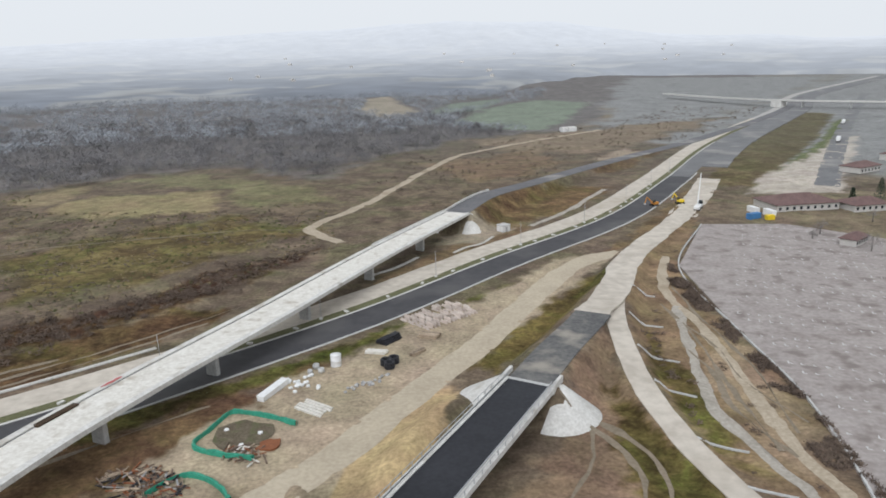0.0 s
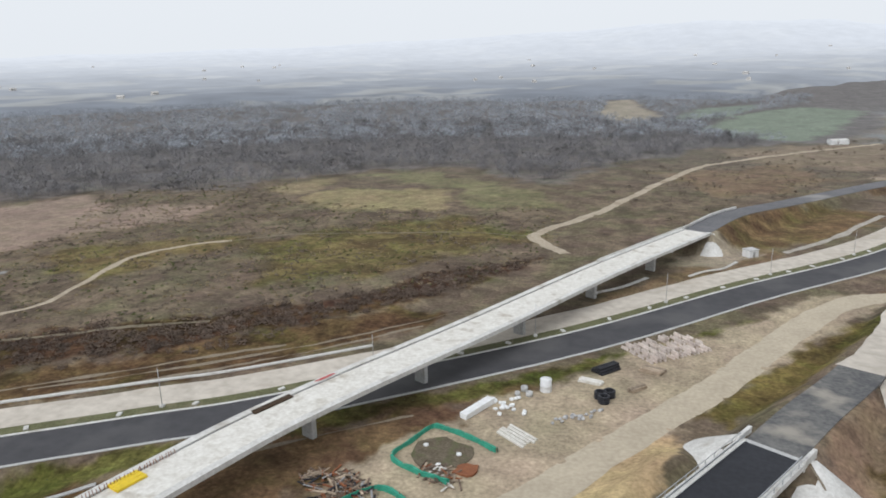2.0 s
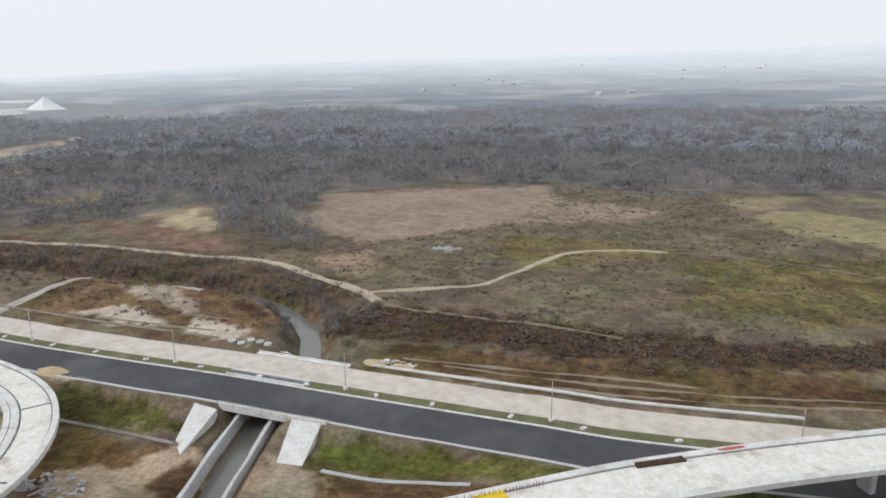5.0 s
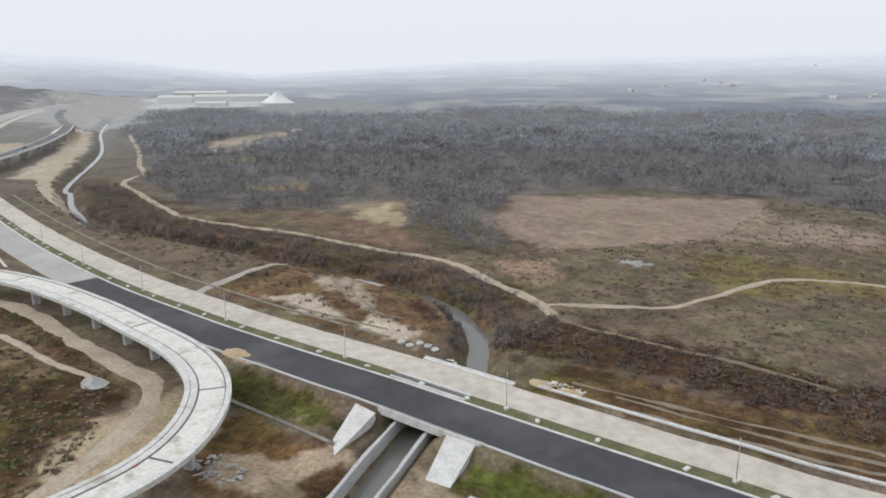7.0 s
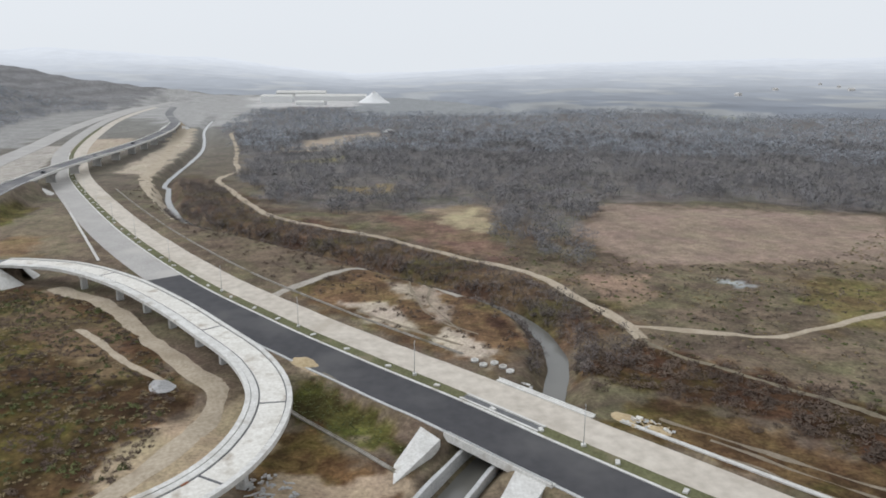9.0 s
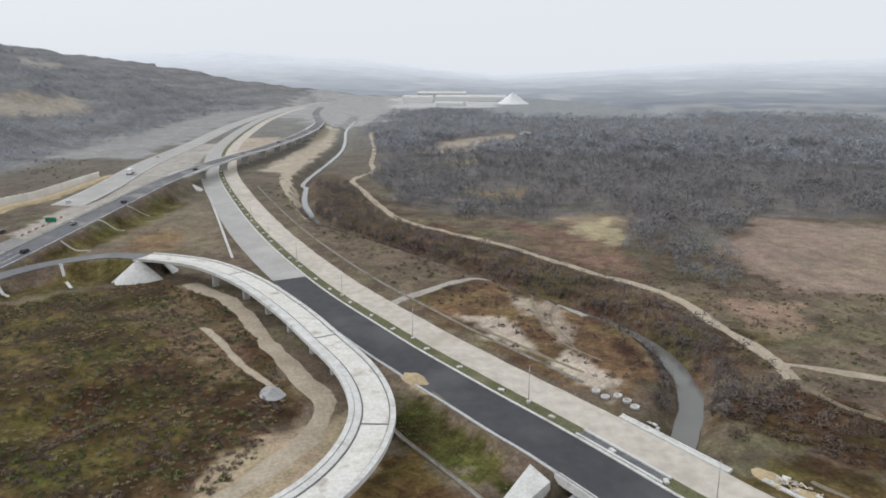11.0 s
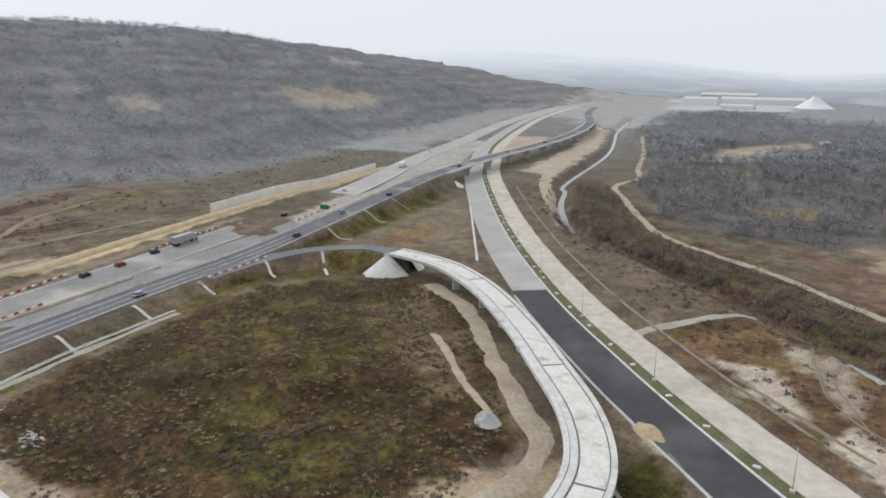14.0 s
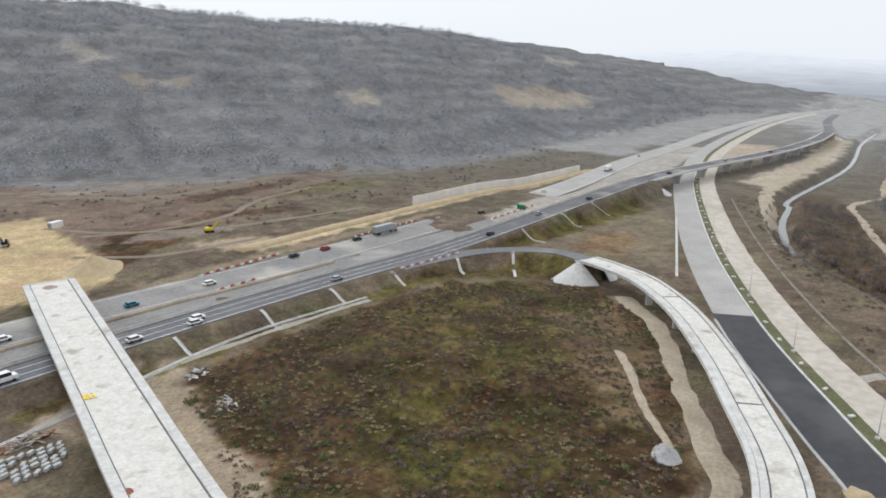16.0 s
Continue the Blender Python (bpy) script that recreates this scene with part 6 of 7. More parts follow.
# Rows of precast pieces.
bm = bmesh.new()
box_bm(bm, (2.6, 0.5, 0.3), None, 0.04)
box_bm(bm, (2.3, 0.24, 0.45), pose(0, 0, 0.28), 0.03)
piece = bm_mesh("precast_piece", bm, stuff_mat("pinkish_concrete", (0.44, 0.36, 0.31), (0.64, 0.58, 0.53), 2, 0.3, 0.85, 0.02, vary=0.15))
first = tagged(new("precast_beam", piece), "pinkish pale precast concrete beam in a yard row", "beam", "precast beams in the yard")
first.matrix_basis = pose(-5, 175, hollow(-5, 175), 0, 0, 132)
for i in range(15):
    for j in range(4):
        if (i or j) and rng.random() < 0.93:
            x, y = -5 + i * 0.95 - j * 2.1, 175 + i * 0.85 + j * 2.3
            for up in range(1 + (rng.random() < 0.5)):
                copy_thing(first, pose(x, y, hollow(x, y) + 0.73 * up, 0, 0, 132 + rng.uniform(-4, 4)))


def rock_mesh(seed, size, material):
    r = random.Random(seed)
    bm = bmesh.new()
    bmesh.ops.create_icosphere(bm, subdivisions=1, radius=size)
    for v in bm.verts:
        v.co *= r.uniform(0.7, 1.15)
        v.co.z = v.co.z * 0.7 + size * 0.45
    return bm_mesh("rock", bm, material)


bag_meshes = [rock_mesh(s, 0.6, WHITE) for s in range(3)]
for k in range(26):
    x, y = -34 + rng.gauss(0, 2.6), 144.5 + rng.gauss(0, 2.0)
    single("bulk_bag", bag_meshes[k % 3], "white bulk bag dumped in the yard", "bag", x, y, rng.uniform(0, 360), group="white bags in the yard")
stone_meshes = [rock_mesh(10 + s, 0.5, STONE) for s in range(4)]
for k in range(24):
    t = rng.random()
    single("concrete_lump", stone_meshes[k % 4], "grey concrete lump lying on the sand", "rubble", -22 + 9 * t + rng.gauss(0, 0.7), 140 + 7 * t + rng.gauss(0, 0.8), rng.uniform(0, 360), group="rubble in the yard")


def netting(name, label, points, high):
    """A sagging netting fence on posts."""
    ob = thing(name, label, "fence")
    line = spline(points, 1.2)
    v, f = [], []
    for i, q in enumerate(line):
        z = hollow(q[0], q[1])
        sag = 0.12 * math.sin(i * 1.3) + rng.uniform(-0.08, 0.08)
        lean = rng.uniform(-0.12, 0.12)
        for o, h in ((-0.28, 0.0), (-0.24 + lean, high + sag), (0.24 + lean, high + sag), (0.28, 0.0)):
            v.append((q[0] + o * 0.7, q[1] + o * 0.7, z + h))
        if i:
            for j in range(3):
                f.append(((i - 1) * 4 + j, i * 4 + j, i * 4 + j + 1, (i - 1) * 4 + j + 1))
    part("net", mesh_of("net", v, f, GREEN_NET), ob, "green plastic netting")
    post = box_mesh("post", (0.12, 0.12, high + 0.3), WOOD)
    for q in line[::3]:
        part("post", post, ob, "", pose(q[0], q[1], hollow(q[0], q[1])))


netting("netting_fence", "low green netting fence round a pit in the yard", [(-30, 126), (-36, 129), (-44, 131.5), (-46.5, 125), (-48, 118.5), (-42, 115.5), (-35.5, 113.5)], 1.0)
netting("netting_fence", "sagging green netting fence beside the scrap heap", [(-51, 103), (-48, 108), (-44, 108.5), (-39, 105), (-36, 101)], 1.0)
single("soil_patch", patch_mesh("soil_patch", 7.0, 6.0, stuff_mat("dark_soil", (0.075, 0.06, 0.04), (0.165, 0.135, 0.095), 1.6, 0.3, 0.95, 0.1, (0.10, 0.105, 0.05), 3), 0.05, 12), "dark weedy soil inside the fence", "soil", -40, 122.5, 20, 0.03)
single("rusty_sheet", patch_mesh("rusty_sheet", 2.6, 2.0, RUST, 0.35, 14), "pile of rusty steel mesh in the pit", "steel mesh", -33.5, 118.5, 30, 0.02)
for x, y in ((-43.5, 124.5), (-36.5, 123.0), (-39, 118.5)):
    single("bulk_bag", bag_meshes[0], "white bulk bag inside the green fence", "bag", x, y, rng.uniform(0, 90), group="white bags in the pit")


def scrap(name, label, x, y, rx, ry, turn, count, mats, cut_down=1.0):
    ob = thing(name, label, "scrap heap", pose(x, y, hollow(x, y), 0, 0, turn))
    for k in range(count):
        a, q = rng.uniform(0, 6.28), math.sqrt(rng.random())
        px, py = rx * q * math.cos(a), ry * q * math.sin(a)
        size = (rng.uniform(1.2, 4.0) * cut_down, rng.uniform(0.12, 0.4) / max(0.6, cut_down), rng.uniform(0.08, 0.25))
        part("scrap_piece", box_mesh("scrap_piece", size, rng.choice(mats)), ob, "", pose(px, py, max(0.0, 1.1 * (1 - q)) * rng.random() + 0.05, rng.uniform(-12, 12), rng.uniform(-14, 14), rng.uniform(0, 180)))


scrap("scrap_heap", "heap of old planks, rusty bars and scrap in the yard", -53, 107, 8, 4.5, 160, 170, [WOOD, WOOD, OLD_WOOD, OLD_WOOD, OLD_WOOD, RUST, RUST, BLACK, STONE])
scrap("scrap_heap", "loose planks and steel dumped behind the green fence", -37.5, 115.5, 5, 2.2, 150, 45, [WOOD, OLD_WOOD, RUST, CONCRETE, OLD_WOOD])
scrap("rubble_heap", "grey rubble and broken panels under the curved bridge", -138, 36, 6, 4, 30, 60, [CONCRETE_GREY, STONE, STONE, CONCRETE_GREY], 0.4)
scrap("rubble_heap", "pale broken kerbstones dumped beside the mound", -147, -92, 3.5, 2.2, 20, 26, [CONCRETE_GREY, CONCRETE_EDGE, STONE], 0.4)
scrap("rubble_heap", "pale rubble spilled along the mound's foot", -142, -73, 5, 2.2, 60, 30, [CONCRETE_GREY, CONCRETE_EDGE, WOOD], 0.4)
scrap("rubble_heap", "timber and steel dumped beside the unfinished bridge", -106, -89, 7, 2.0, 0, 60, [WOOD, RUST, WOOD, STONE])
scrap("rubble_heap", "white slabs dumped on the river bank", -173, 93, 3.5, 2.0, 30, 24, [CONCRETE_EDGE, STONE], 0.4)
scrap("rubble_heap", "pale stones and boards beside the gravel road", -148, 112, 6, 2.5, 40, 40, [SAND, CONCRETE, SAND, CONCRETE_GREY], 0.4)
block = box_mesh("block", (1.5, 0.8, 0.7), CONCRETE_GREY, 0.05)
blk = tagged(new("concrete_block", block), "grey concrete block stored beside the unfinished bridge", "block", "stored concrete blocks")
blk.matrix_basis = pose(-101, -84, hollow(-101, -84), 0, 0, 30)
for i in range(7):
    for j in range(6):
        if (i, j) != (0, 0) and rng.random() < 0.85:
            x, y = -101 - i * 1.7 + j * 0.4, -84 + j * 1.6 + i * 0.1
            copy_thing(blk, pose(x, y, hollow(x, y), 0, 0, 30 + rng.uniform(-25, 25)))
for x, y in ((-184, 86), (-184.5, 89), (-182, 90.5), (-179, 91.5), (-187, 84.5)):
    ring = thing("concrete_ring", "pale concrete well ring lying by the river bend", "ring", pose(x, y, hollow(x, y)), "well rings by the river")
    part("ring", tube_mesh("ring", [(1.0, 0), (1.0, 0.6), (0.78, 0.6), (0.78, 0.05)], CONCRETE_EDGE, 16), ring)


def heap_mesh(name, rx, ry, high, material, seed):
    v, f = [], []
    for j in range(9):
        u = j / 8
        for i in range(28):
            a = 2 * math.pi * i / 28
            w = 1 + 0.22 * noise.noise((math.cos(a) * 1.5, math.sin(a) * 1.5, seed))
            z = high * (1 - u) ** 1.2 + 0.25 * high * noise.noise((rx * u * math.cos(a) * 0.7, ry * u * math.sin(a) * 0.7, seed + 5)) * (1 - u)
            v.append((rx * u * math.cos(a) * w, ry * u * math.sin(a) * w, z - 0.05))
        if j:
            for i in range(28):
                f.append(((j - 1) * 28 + i, j * 28 + i, j * 28 + (i + 1) % 28, (j - 1) * 28 + (i + 1) % 28))
    return mesh_of(name, v, f, material, True)


single("gravel_mound", heap_mesh("gravel_mound", 4.5, 3.0, 1.4, STONE, 1), "low heap of grey crushed stone on the mound", "heap", -186, 9, 30)
single("sand_mound", heap_mesh("sand_mound", 5.5, 3.0, 1.2, SAND, 2), "spilled yellow sand beside the curved bridge", "heap", -194, 42, 35)
single("sand_mound", heap_mesh("sand_mound", 3.5, 2.2, 0.9, SAND, 3), "pale yellow sand heap by the gravel road", "heap", -152, 109, 35)
single("sand_mound", heap_mesh("sand_mound", 3.0, 2.0, 0.9, SAND, 4), "pale yellow sand heap by the gravel road", "heap", -146, 113, 35)
single("sand_mound", heap_mesh("sand_mound", 14, 9, 5.0, SAND, 5), "large heap of yellow sand behind the unfinished bridge", "heap", -168, -188, 60)
single("lime_mound", heap_mesh("lime_mound", 50, 34, 26, WHITE, 6), "large white heap of lime beside far halls", "heap", -1668, 202, 0)

# The small white chamber by the gravel road.
hut = thing("concrete_chamber", "small white concrete chamber standing by the gravel road", "chamber", pose(25, 281, hollow(25, 281), 0, 0, 40))
part("walls", box_mesh("walls", (4.2, 3.6, 2.6), WHITE, 0.05), hut)
part("roof", box_mesh("roof", (4.6, 4.0, 0.25), CONCRETE_GREY, 0.04), hut, "flat roof slab", pose(0, 0, 2.6))
part("door", box_mesh("door", (1.0, 0.12, 2.0), STEEL, 0.02), hut, "grey steel door", pose(0, -1.8, 0.05))

# Lamp posts and their bases along the central strip.
mn = sides(MEDIAN)
pole_me = tube_mesh("pole", [(0.09, 0.4), (0.075, 4), (0.05, 9.0)], STEEL, 8)
foot_me = box_mesh("foot", (0.9, 0.9, 0.55), CONCRETE_EDGE, 0.05)
walk_len = np.concatenate([[0], np.cumsum(np.linalg.norm(np.diff(MEDIAN[:, :2], axis=0), axis=1))])
ref = walk_len[nearest(MEDIAN, -141, 94)]
lamp_first = foot_first = None
for k in range(-9, 12):
    i = int(np.argmin(abs(walk_len - (ref + k * 47.5))))
    m = pose(MEDIAN[i, 0] - mn[i, 0] * 2.3, MEDIAN[i, 1] - mn[i, 1] * 2.3, 0.08)
    if lamp_first is None:
        lamp_first = thing("lamp_post", "thin grey steel lamp post on a pale concrete block", "lamp post", m, "lamp posts")
        part("foot", foot_me, lamp_first, "pale concrete block")
        part("pole", pole_me, lamp_first)
    else:
        copy_thing(lamp_first, m)
for k in range(-24, 34):
    i = int(np.argmin(abs(walk_len - (ref + 9 + k * 15.8))))
    m = pose(MEDIAN[i, 0] - mn[i, 0] * 1.5, MEDIAN[i, 1] - mn[i, 1] * 1.5, 0.06, 0, 0, k * 23)
    if foot_first is None:
        foot_first = tagged(new("drain_block", box_mesh("drain_block", (1.5, 0.9, 0.4), CONCRETE_EDGE, 0.05)), "pale concrete drain block in the central strip", "block", "drain blocks")
        foot_first.matrix_basis = m
    else:
        copy_thing(foot_first, m)


# ---- traffic and machines ----
def car_thing(paint, label, van=False):
    car = thing("van" if van else "car", label, "van" if van else "car")
    ln, wd, hi = (5.4, 2.0, 1.1) if van else (4.4, 1.8, 0.62)
    bm = bmesh.new()
    box_bm(bm, (ln, wd, hi), pose(0, 0, 0.32), 0.14)
    box_bm(bm, (ln * 0.56, wd * 0.84, 0.10), pose(-0.15 * ln * 0.4, 0, 0.32 + hi + (0.86 if van else 0.46)), 0.03)
    body = part("body", bm_mesh("body", bm, paint), car)
    part("window", box_mesh("window", (ln * 0.66, wd * 0.9, 0.9 if van else 0.5), GLASS, 0.05, 0.84), car, "dark glass", pose(-0.06 * ln, 0, 0.30 + hi))
    for s in (-1, 1):
        part("headlight", box_mesh("headlight", (0.08, 0.35, 0.16), WHITE, 0.02), car, "clear lamp", pose(ln / 2 - 0.02, s * wd * 0.36, 0.62))
        for fx0 in (-1, 1):
            wheel = part("wheel", tube_mesh("wheel", [(0.33, -0.11), (0.33, 0.11)], RUBBER, 12), car, "black tyre", pose(fx0 * ln * 0.31, s * wd * 0.46, 0.33, 90, 0, 0))
    return car


def on_road(line, x, y, flip=False):
    i = nearest(line, x, y)
    p, turn = at_line(line, i)
    return pose(x, y, p[2] + 0.05, 0, 0, turn + (180 if flip else 0))


PAINT = {"white": WHITE, "red": plain_mat("red_car_paint", (0.30, 0.03, 0.03), 0.3), "dark": plain_mat("dark_car_paint", (0.03, 0.033, 0.04), 0.3), "blue": plain_mat("teal_car_paint", (0.03, 0.16, 0.22), 0.3), "silver": plain_mat("silver_car_paint", (0.42, 0.43, 0.45), 0.3, 0.5)}
CARS = [("white", OLD_FAR, -184, -143), ("blue", OLD_FAR, -157, -141.5), ("white", OLD_NEAR, -161, -114.8), ("white", OLD_NEAR, -163.5, -117.6), ("white", OLD_NEAR, -144, -115.5), ("white", OLD_FAR, -122, -140), ("silver", OLD_NEAR, -215, -116.5),
        ("red", OLD_FAR, -239, -149), ("dark", OLD_FAR, -224, -149.5), ("dark", OLD_FAR, -258, -151), ("silver", OLD_NEAR, -345, -118), ("dark", OLD_FAR, -339, -147), ("dark", OLD_NEAR, -300, -114), ("dark", OLD_NEAR, -392, -116),
        ("dark", D_LINE, -505, -118), ("silver", D_LINE, -600, -113), ("dark", D_LINE, -690, -105), ("white", OLD_FAR, -420, -160), ("white", OLD_FAR, -640, -198)]
made_cars = {}
for colour, line, x, y in CARS:
    m = on_road(line, x, y)
    if colour in made_cars:
        copy_thing(made_cars[colour], m)
    else:
        made_cars[colour] = car_thing(PAINT[colour], {"white": "white", "red": "dark red", "dark": "dark grey", "blue": "teal blue", "silver": "silver"}[colour] + " passenger car driving on the old motorway")
        made_cars[colour].matrix_basis = m
        tagged(made_cars[colour], "", "", "cars on the motorway")
van = car_thing(WHITE, "white delivery van driving on the old motorway", True)
van.matrix_basis = on_road(OLD_NEAR, -113, -114)


def lorry(label, m, paint):
    ob = thing("lorry", label, "lorry", m)
    part("trailer", box_mesh("trailer", (11.5, 2.5, 2.7), paint, 0.06), ob, "", pose(-1.5, 0, 1.1))
    cab = part("cab", box_mesh("cab", (2.2, 2.4, 2.5), paint, 0.2, 0.92), ob, "", pose(5.6, 0, 0.6))
    part("windscreen", box_mesh("windscreen", (0.1, 2.0, 0.9), GLASS, 0.03), cab, "dark glass", pose(1.05, 0, 1.3))
    part("chassis", box_mesh("chassis", (12.5, 1.0, 0.35), BLACK), ob, "", pose(0, 0, 0.7))
    for fx0 in (-6, -4.8, 2.2, 5.6):
        for s in (-1, 1):
            part("wheel", tube_mesh("wheel", [(0.5, -0.15), (0.5, 0.15)], RUBBER, 12), ob, "black tyre", pose(fx0, s * 1.1, 0.5, 90, 0, 0))


lorry("white box lorry on the old motorway beside the wall", on_road(OLD_FAR, -541, -178), WHITE)
lorry("grey box lorry waiting in the roadworks", on_road(OLD_FAR, -276, -152), PAINT["silver"])
lorry("white lorry parked beside the far service road", pose(300, 532, 0.1, 0, 0, 58), WHITE)
lorry("white lorry parked beside the far service road", pose(372, 655, 0.1, 0, 0, 58), WHITE)


def excavator(label, x, y, turn, paint=None):
    paint = paint or YELLOW
    ob = thing("excavator", label, "excavator", pose(x, y, hollow(x, y), 0, 0, turn))
    for s in (-1, 1):
        part("track", box_mesh("track", (3.8, 0.6, 0.8), RUBBER, 0.25), ob, "black crawler track", pose(0, s * 1.1, 0))
    part("house", box_mesh("house", (2.8, 2.4, 1.2), paint, 0.15), ob, "", pose(-0.3, 0, 0.9))
    part("cab", box_mesh("cab", (1.4, 1.0, 1.5), GLASS, 0.1, 0.9), ob, "glazed cab", pose(0.5, 0.7, 1.5))
    part("boom", box_mesh("boom", (0.45, 0.45, 4.2), paint, 0.08), ob, "", pose(0.9, -0.3, 1.6, 0, 48, 0))
    part("arm", box_mesh("arm", (0.35, 0.35, 3.0), paint, 0.06), ob, "", pose(4.0, -0.3, 4.4, 0, 160, 0))
    part("bucket", box_mesh("bucket", (0.9, 1.0, 0.8), STEEL, 0.1, 0.7), ob, "worn steel bucket", pose(5.0, -0.3, 1.0))


excavator("yellow excavator working on the earth slope", -226, -207, 160)
excavator("dark excavator standing on the yellow sand", -160, -242, 60, PAINT["dark"])
excavator("yellow excavator beside the road crossing", 112, 325, 120)
excavator("orange excavator at the end of the gravel road", 99, 322, 200, plain_mat("orange_paint", (0.5, 0.22, 0.04), 0.5))
crane = thing("crane_truck", "white crane truck with its boom raised at the crossing", "crane", pose(116, 312, hollow(116, 312), 0, 0, 60))
part("chassis", box_mesh("chassis", (9, 2.5, 1.3), WHITE, 0.1), crane, "", pose(0, 0, 0.7))
part("cab", box_mesh("cab", (2.0, 2.4, 1.6), GLASS, 0.15, 0.9), crane, "glazed cab", pose(3.4, 0, 1.9))
part("boom", box_mesh("boom", (0.6, 0.6, 15), WHITE, 0.05, 0.6), crane, "", pose(-2.5, 0, 1.8, 0, 14, 0))
for fx0 in (-3.3, -2.0, 2.6):
    for s in (-1, 1):
        part("wheel", tube_mesh("wheel", [(0.55, -0.2), (0.55, 0.2)], RUBBER, 12), crane, "black tyre", pose(fx0, s * 1.1, 0.55, 90, 0, 0))

# Barriers of the roadworks.
bar_mesh = {}
for colour, mm in (("red", RED), ("white", WHITE)):
    bm = bmesh.new()
    box_bm(bm, (1.5, 0.45, 0.28), None, 0.04)
    box_bm(bm, (1.5, 0.24, 0.48), pose(0, 0, 0.24), 0.05, 0.8)
    bar_mesh[colour] = bm_mesh("barrier", bm, mm)
for (x0, y0), (x1, y1), count in (((-188, -153.5), (-222, -156.5), 17), ((-182, -135.5), (-196, -136.5), 8), ((-262, -156), (-302, -158), 20), ((-240, -109.5), (-268, -106.5), 13), ((-330, -134), (-372, -138), 14)):
    for k in range(count):
        t = k / (count - 1)
        x, y = x0 + (x1 - x0) * t + rng.uniform(-0.3, 0.3), y0 + (y1 - y0) * t + rng.uniform(-0.2, 0.2)
        c = "red" if k % 2 else "white"
        single("traffic_barrier", bar_mesh[c], c + " plastic traffic barrier in the roadworks", "barrier", x, y, math.degrees(math.atan2(y1 - y0, x1 - x0)), 0.0, max(hollow(x, y), 3.12 if x > -380 else 0), "red and white barriers")
# Retaining wall with its panels.
rw = thing("retaining_wall", "long pale concrete retaining wall at the foot of the hill", "wall")
wl0 = spline([(-330, -184, 0), (-400, -187, 0), (-460, -190, 0), (-523, -192, 0)], 6.0)
for a, b in zip(wl0[:-1], wl0[1:]):
    lng = float(np.hypot(*(b - a)[:2]))
    mid = (a + b) / 2
    g = max(hollow(mid[0], mid[1]), 0)
    part("wall_panel", box_mesh("wall_panel", (lng - 0.06, 0.6, 6.0), stuff_mat("panel_concrete", (0.66, 0.63, 0.58), (0.80, 0.77, 0.72), 5, 0.6, 0.9, 0.02, vary=0.06) if "panel_concrete" not in MATS else MATS["panel_concrete"], 0.03), rw, "", pose(mid[0], mid[1], g - 1.4, 0, 0, math.degrees(math.atan2(b[1] - a[1], b[0] - a[0]))))
sand_bank = spline([(-215, -172, 0), (-260, -175, 0), (-330, -178.5, 0), (-420, -182.5, 0), (-525, -187.5, 0)], 5)
sand_bank[:, 2] = land(sand_bank[:, 0], sand_bank[:, 1])
structure("sand_bank", sweep("sand_bank", sand_bank, [(-3.5, -0.3), (3.5, -0.3), (3.0, 0.3), (1.2, 1.3), (-1.0, 1.4), (-3.0, 0.3)], SAND, ragged=0.5, smooth=True), "long bank of yellow sand beside the old motorway")
for off in (-1.2, 2.4):
    structure("road_marking_dash", sweep("road_marking", OLD_NEAR[OLD_NEAR[:, 0] > -300], slab(off, off + 0.16, 0.0, 0.04), WHITE), "thin white lane line on the old motorway")
for off in (-7.5, 7.8):
    structure("road_marking_edge", sweep("road_marking", OLD_FAR[OLD_FAR[:, 0] > -600], slab(off, off + 0.18, 0.0, 0.04), WHITE), "white edge line on the older carriageway")
mid_bar = OLD_FAR[(OLD_FAR[:, 0] > -230)].copy()
structure("median_bank", sweep("median_bank", mid_bar, [(-11.5, -0.4), (-9.6, -0.4), (-9.9, 0.5), (-10.6, 0.8), (-11.2, 0.5)], TRACK, ragged=0.4, smooth=True), "low earth bank between the old carriageways")
sign = thing("road_sign", "green road sign panel on two posts beside the motorway", "sign", pose(-352, -132, 2.9, 0, 0, 0))
part("panel", box_mesh("panel", (0.15, 5, 2.2), plain_mat("sign_green", (0.02, 0.20, 0.10), 0.4), 0.03), sign, "", pose(0, 0, 2.2))
for s in (-1.8, 1.8):
    part("post", box_mesh("post", (0.15, 0.15, 2.4), STEEL), sign, "", pose(0.1, s, 0))


# ---- houses and far buildings ----
def house(label, x, y, turn, ln, wd, hi, roof_hi, windows, roof=None, wall=None):
    ob = thing("house", label, "building", pose(x, y, hollow(x, y) - 0.1, 0, 0, turn))
    part("wall", box_mesh("wall", (ln, wd, hi), wall or PLASTER, 0.03), ob, "pale plaster walls")
    a, b = ln / 2 + 0.6, wd / 2 + 0.6
    r = max(0.5, a - b)
    v = [(-a, -b, hi), (a, -b, hi), (a, b, hi), (-a, b, hi), (-r, 0, hi + roof_hi), (r, 0, hi + roof_hi), (-a, -b, hi - 0.2), (a, -b, hi - 0.2), (a, b, hi - 0.2), (-a, b, hi - 0.2)]
    part("roof", mesh_of("roof", v, [(0, 1, 5, 4), (1, 2, 5), (2, 3, 4, 5), (3, 0, 4), (6, 9, 8, 7), (0, 6, 7, 1), (1, 7, 8, 2), (2, 8, 9, 3), (3, 9, 6, 0)], roof or ROOF), ob, "hipped roof")
    wm = box_mesh("window", (1.2, 0.12, 1.3), GLASS, 0.02)
    for k in range(windows):
        wx = -ln / 2 + (k + 0.5) * ln / windows
        for s in (-1, 1):
            win = part("window", wm, ob, "dark window", pose(wx, s * wd / 2, 1.0))
    return ob


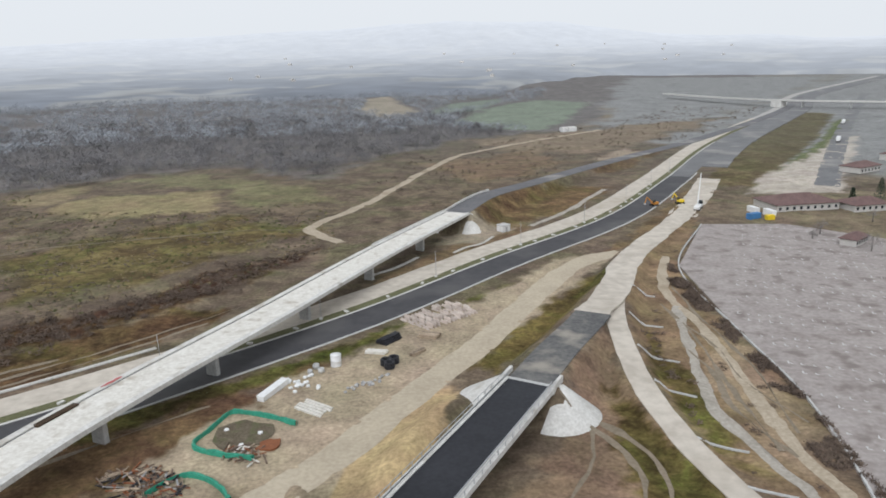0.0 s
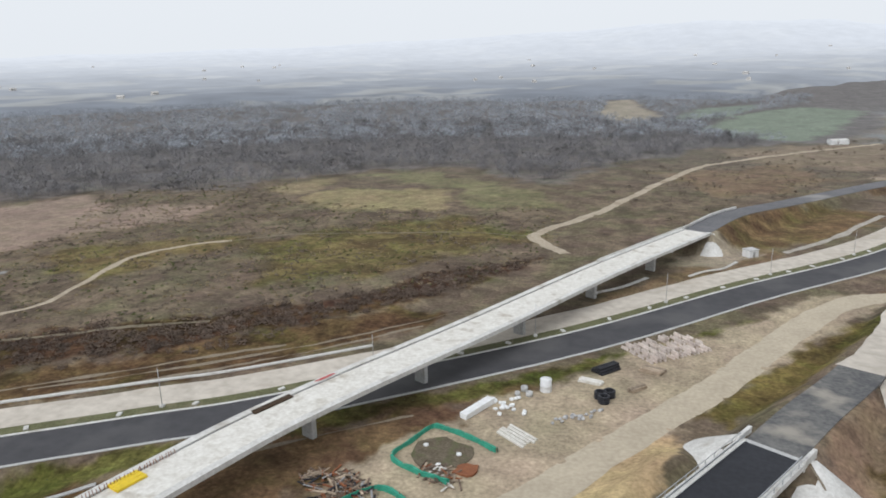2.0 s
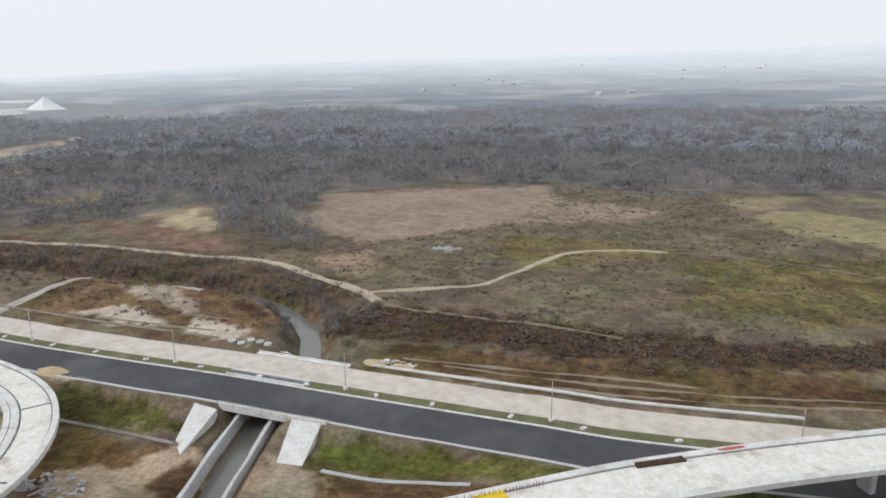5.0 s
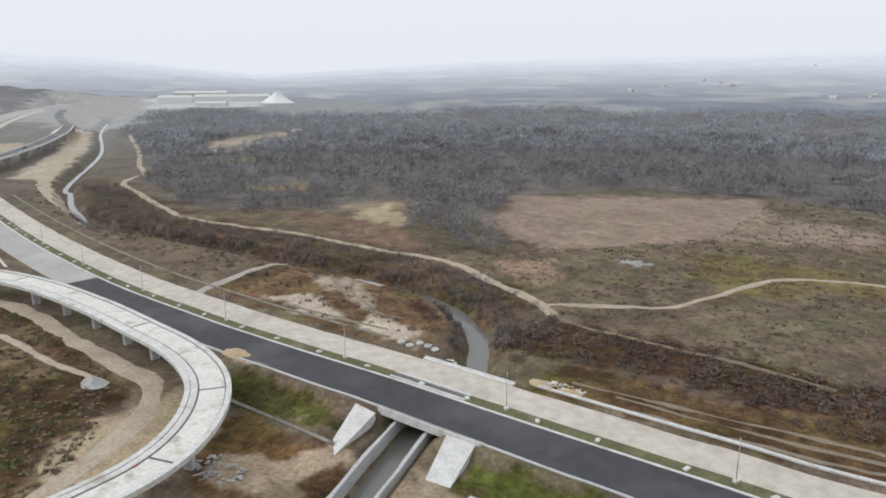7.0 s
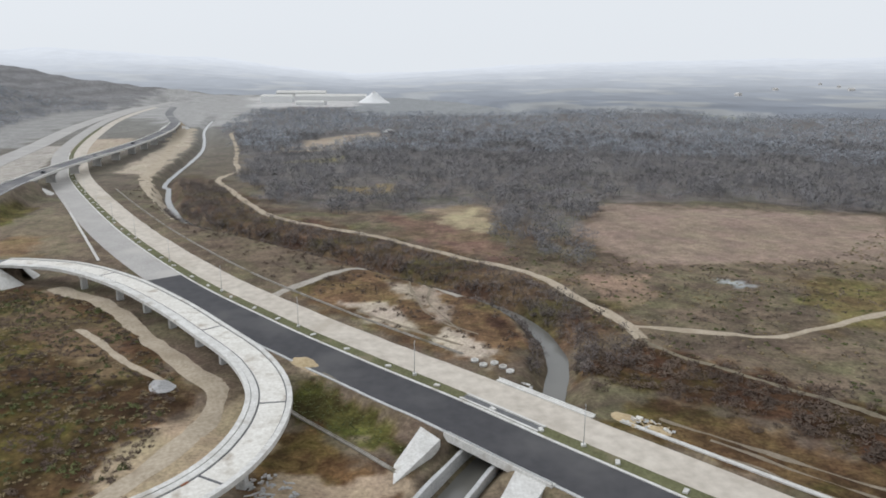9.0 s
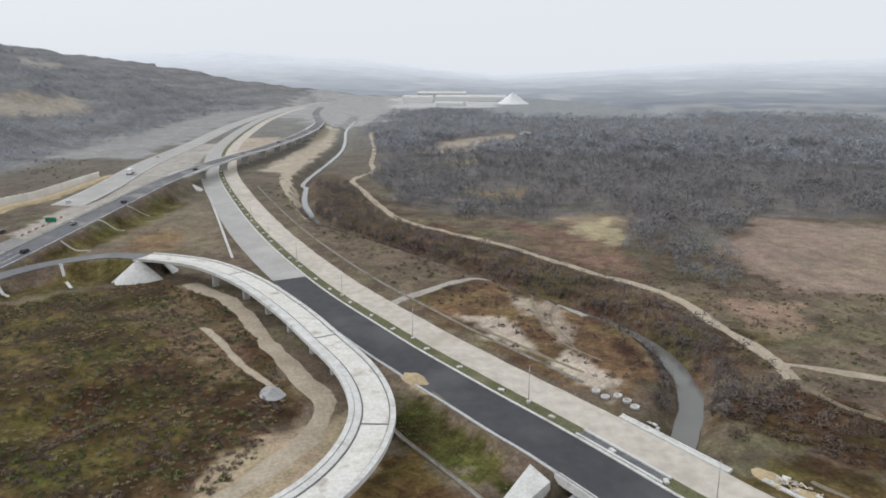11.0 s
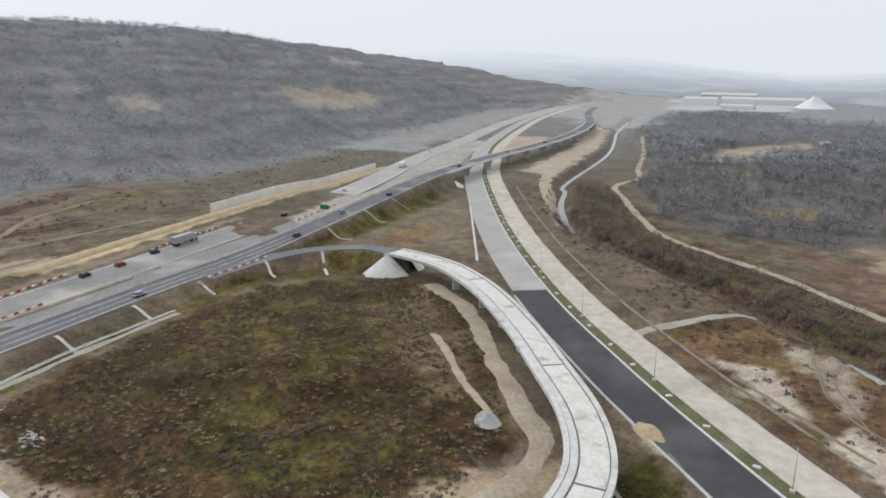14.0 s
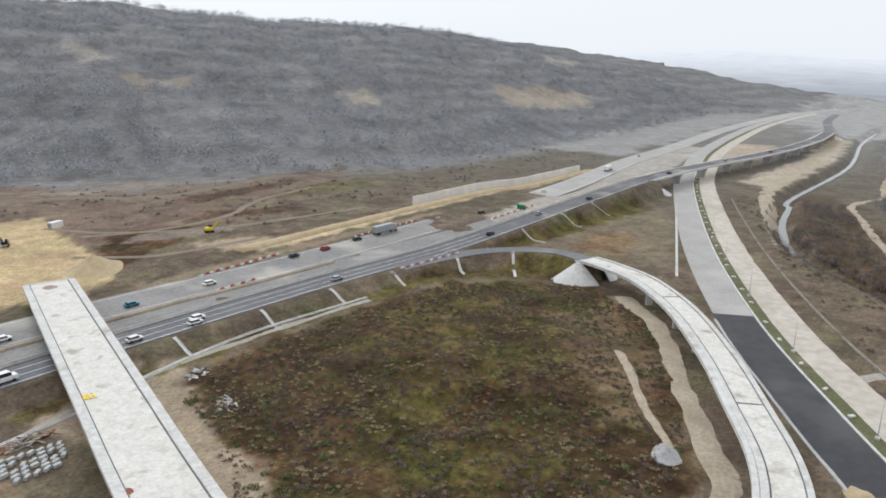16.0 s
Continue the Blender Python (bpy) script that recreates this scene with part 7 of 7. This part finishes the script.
house("wide low building with a hipped maroon roof by the car park", 160, 312, 8, 30, 18, 3.4, 3.2, 9)
house("low building with a maroon roof beside the evergreens", 187, 306, 10, 18, 12, 3.2, 2.6, 6)
house("small white pavilion with a maroon roof beside the car park", 150, 248, 40, 11, 5.5, 3.0, 1.6, 5)
house("pale low building beyond the sandy lot", 240, 400, 30, 20, 12, 3.5, 2.5, 6)
house("pale low house near the far service road", 285, 440, 40, 16, 12, 4, 2.5, 5)
house("pale house far along the service road", 330, 500, 50, 18, 14, 4, 2.5, 5)


def container(label, x, y, turn, material, size=(6.0, 2.4, 2.5)):
    ob = thing("container", label, "container", pose(x, y, hollow(x, y), 0, 0, turn))
    part("shell", box_mesh("shell", size, material, 0.05), ob)
    part("door", box_mesh("door", (0.08, size[1] * 0.86, size[2] * 0.88), STEEL, 0.02), ob, "grey end door", pose(size[0] / 2, 0, 0.12))


container("blue steel container near the car park", 132, 291, 20, plain_mat("blue_paint", (0.06, 0.17, 0.36), 0.5))
container("white site container near the car park", 141, 296, 100, WHITE)
container("white site container near the car park", 137, 303, 100, WHITE)
container("yellow site container near the car park", 138, 289, 10, YELLOW, (3.5, 2.2, 2.0))
container("white site container on the earth slope", -187, -262, 20, WHITE)


def hall(label, x, y, turn, ln, wd, hi, material=None):
    ob = thing("hall", label, "building", pose(x, y, hollow(x, y) - 0.5, 0, 0, turn))
    part("wall", box_mesh("wall", (ln, wd, hi), material or WHITE, 0.2), ob)
    part("roof", mesh_of("roof", [(-ln / 2, -wd / 2, hi), (ln / 2, -wd / 2, hi), (ln / 2, wd / 2, hi), (-ln / 2, wd / 2, hi), (-ln / 2, 0, hi + wd * 0.12), (ln / 2, 0, hi + wd * 0.12)], [(0, 1, 5, 4), (2, 3, 4, 5), (0, 4, 3), (1, 2, 5)], CONCRETE_EDGE), ob, "pale sheet roof")
    part("gate", box_mesh("gate", (0.2, wd * 0.3, hi * 0.6), STEEL, 0.02), ob, "grey gate", pose(ln / 2, 0, 0.3))


hall("long white far hall in the works", -1704, -14, 80, 70, 34, 14, WHITE)
hall("pale far hall behind the white heap", -1790, 110, 85, 170, 40, 12)
hall("grey far hall beside the quarry", -1840, 40, 85, 120, 40, 18, CONCRETE_GREY)
hall("low pale far shed in the works", -1560, 60, 70, 60, 24, 7)
hall("small white shed in the far clearing", -867, 145, 20, 22, 9, 3.5, WHITE)
hall("white far barn by the green field", 118, 655, 20, 14, 8, 4, WHITE)

# The far bridge over the motorway.
f_line = spline([(340, 1080, 6.5), (372, 960, 7.0), (408, 868, 8.0), (470, 815, 8.0), (560, 772, 7.5), (640, 745, 7)], 6)
far_bridge = bridge("far_bridge", "thin pale bridge crossing the motorway far off", f_line, 0.0, 4.5, 0.6, 1.3, [(430, 850), (470, 815), (510, 795)], ASPHALT_WORN, (5.0, 1.2, 6.0), 0.8)
part("abutment", box_mesh("abutment", (10, 14, 7.6), CONCRETE_EDGE, 0.2), far_bridge, "white abutment block", pose(410, 866, -0.4, 0, 0, 30))

# Houses far off in the haze.
g2 = np.random.default_rng(77)
far_first = None
for k in range(34):
    i = int(g2.integers(14, 74))
    a_deg = float(g2.choice([g2.uniform(-24, 16), g2.uniform(-24, 16), g2.uniform(-24, 16), g2.uniform(30, 62)]))
    j = int(np.argmin(abs(np.degrees(fa) - a_deg)))
    m = pose(fx[i, j], fy[i, j], fz[i, j] - 0.6, 0, 0, float(g2.uniform(0, 180)))
    if far_first is None:
        far_first = thing("far_house", "small pale house far off in the haze", "house", m, "houses in the distance")
        part("wall", box_mesh("wall", (13, 9, 5.0), PLASTER, 0.05), far_first)
        part("roof", mesh_of("roof", [(-7, -5, 5), (7, -5, 5), (7, 5, 5), (-7, 5, 5), (-7, 0, 7.6), (7, 0, 7.6)], [(0, 1, 5, 4), (2, 3, 4, 5), (0, 4, 3), (1, 2, 5), (0, 3, 2, 1)], PLASTER), far_first, "pale roof")
    else:
        copy_thing(far_first, m)

# Sand swept over the fresh asphalt beside the curved bridge, and muddy crossings.
DUST = stuff_mat("swept_sand", (0.13, 0.12, 0.10), (0.22, 0.195, 0.155), 4, 0.6, 0.95, 0.0)
for x, y, rx, ry, turn in ((-184, 48, 4.5, 0.5, 30),):
    structure("sand_film", patch_mesh("sand_film", rx, ry, DUST, 0.012, int(abs(x))), "thin film of sand swept over the asphalt").matrix_basis = pose(x, y, 0.085, 0, 0, turn)
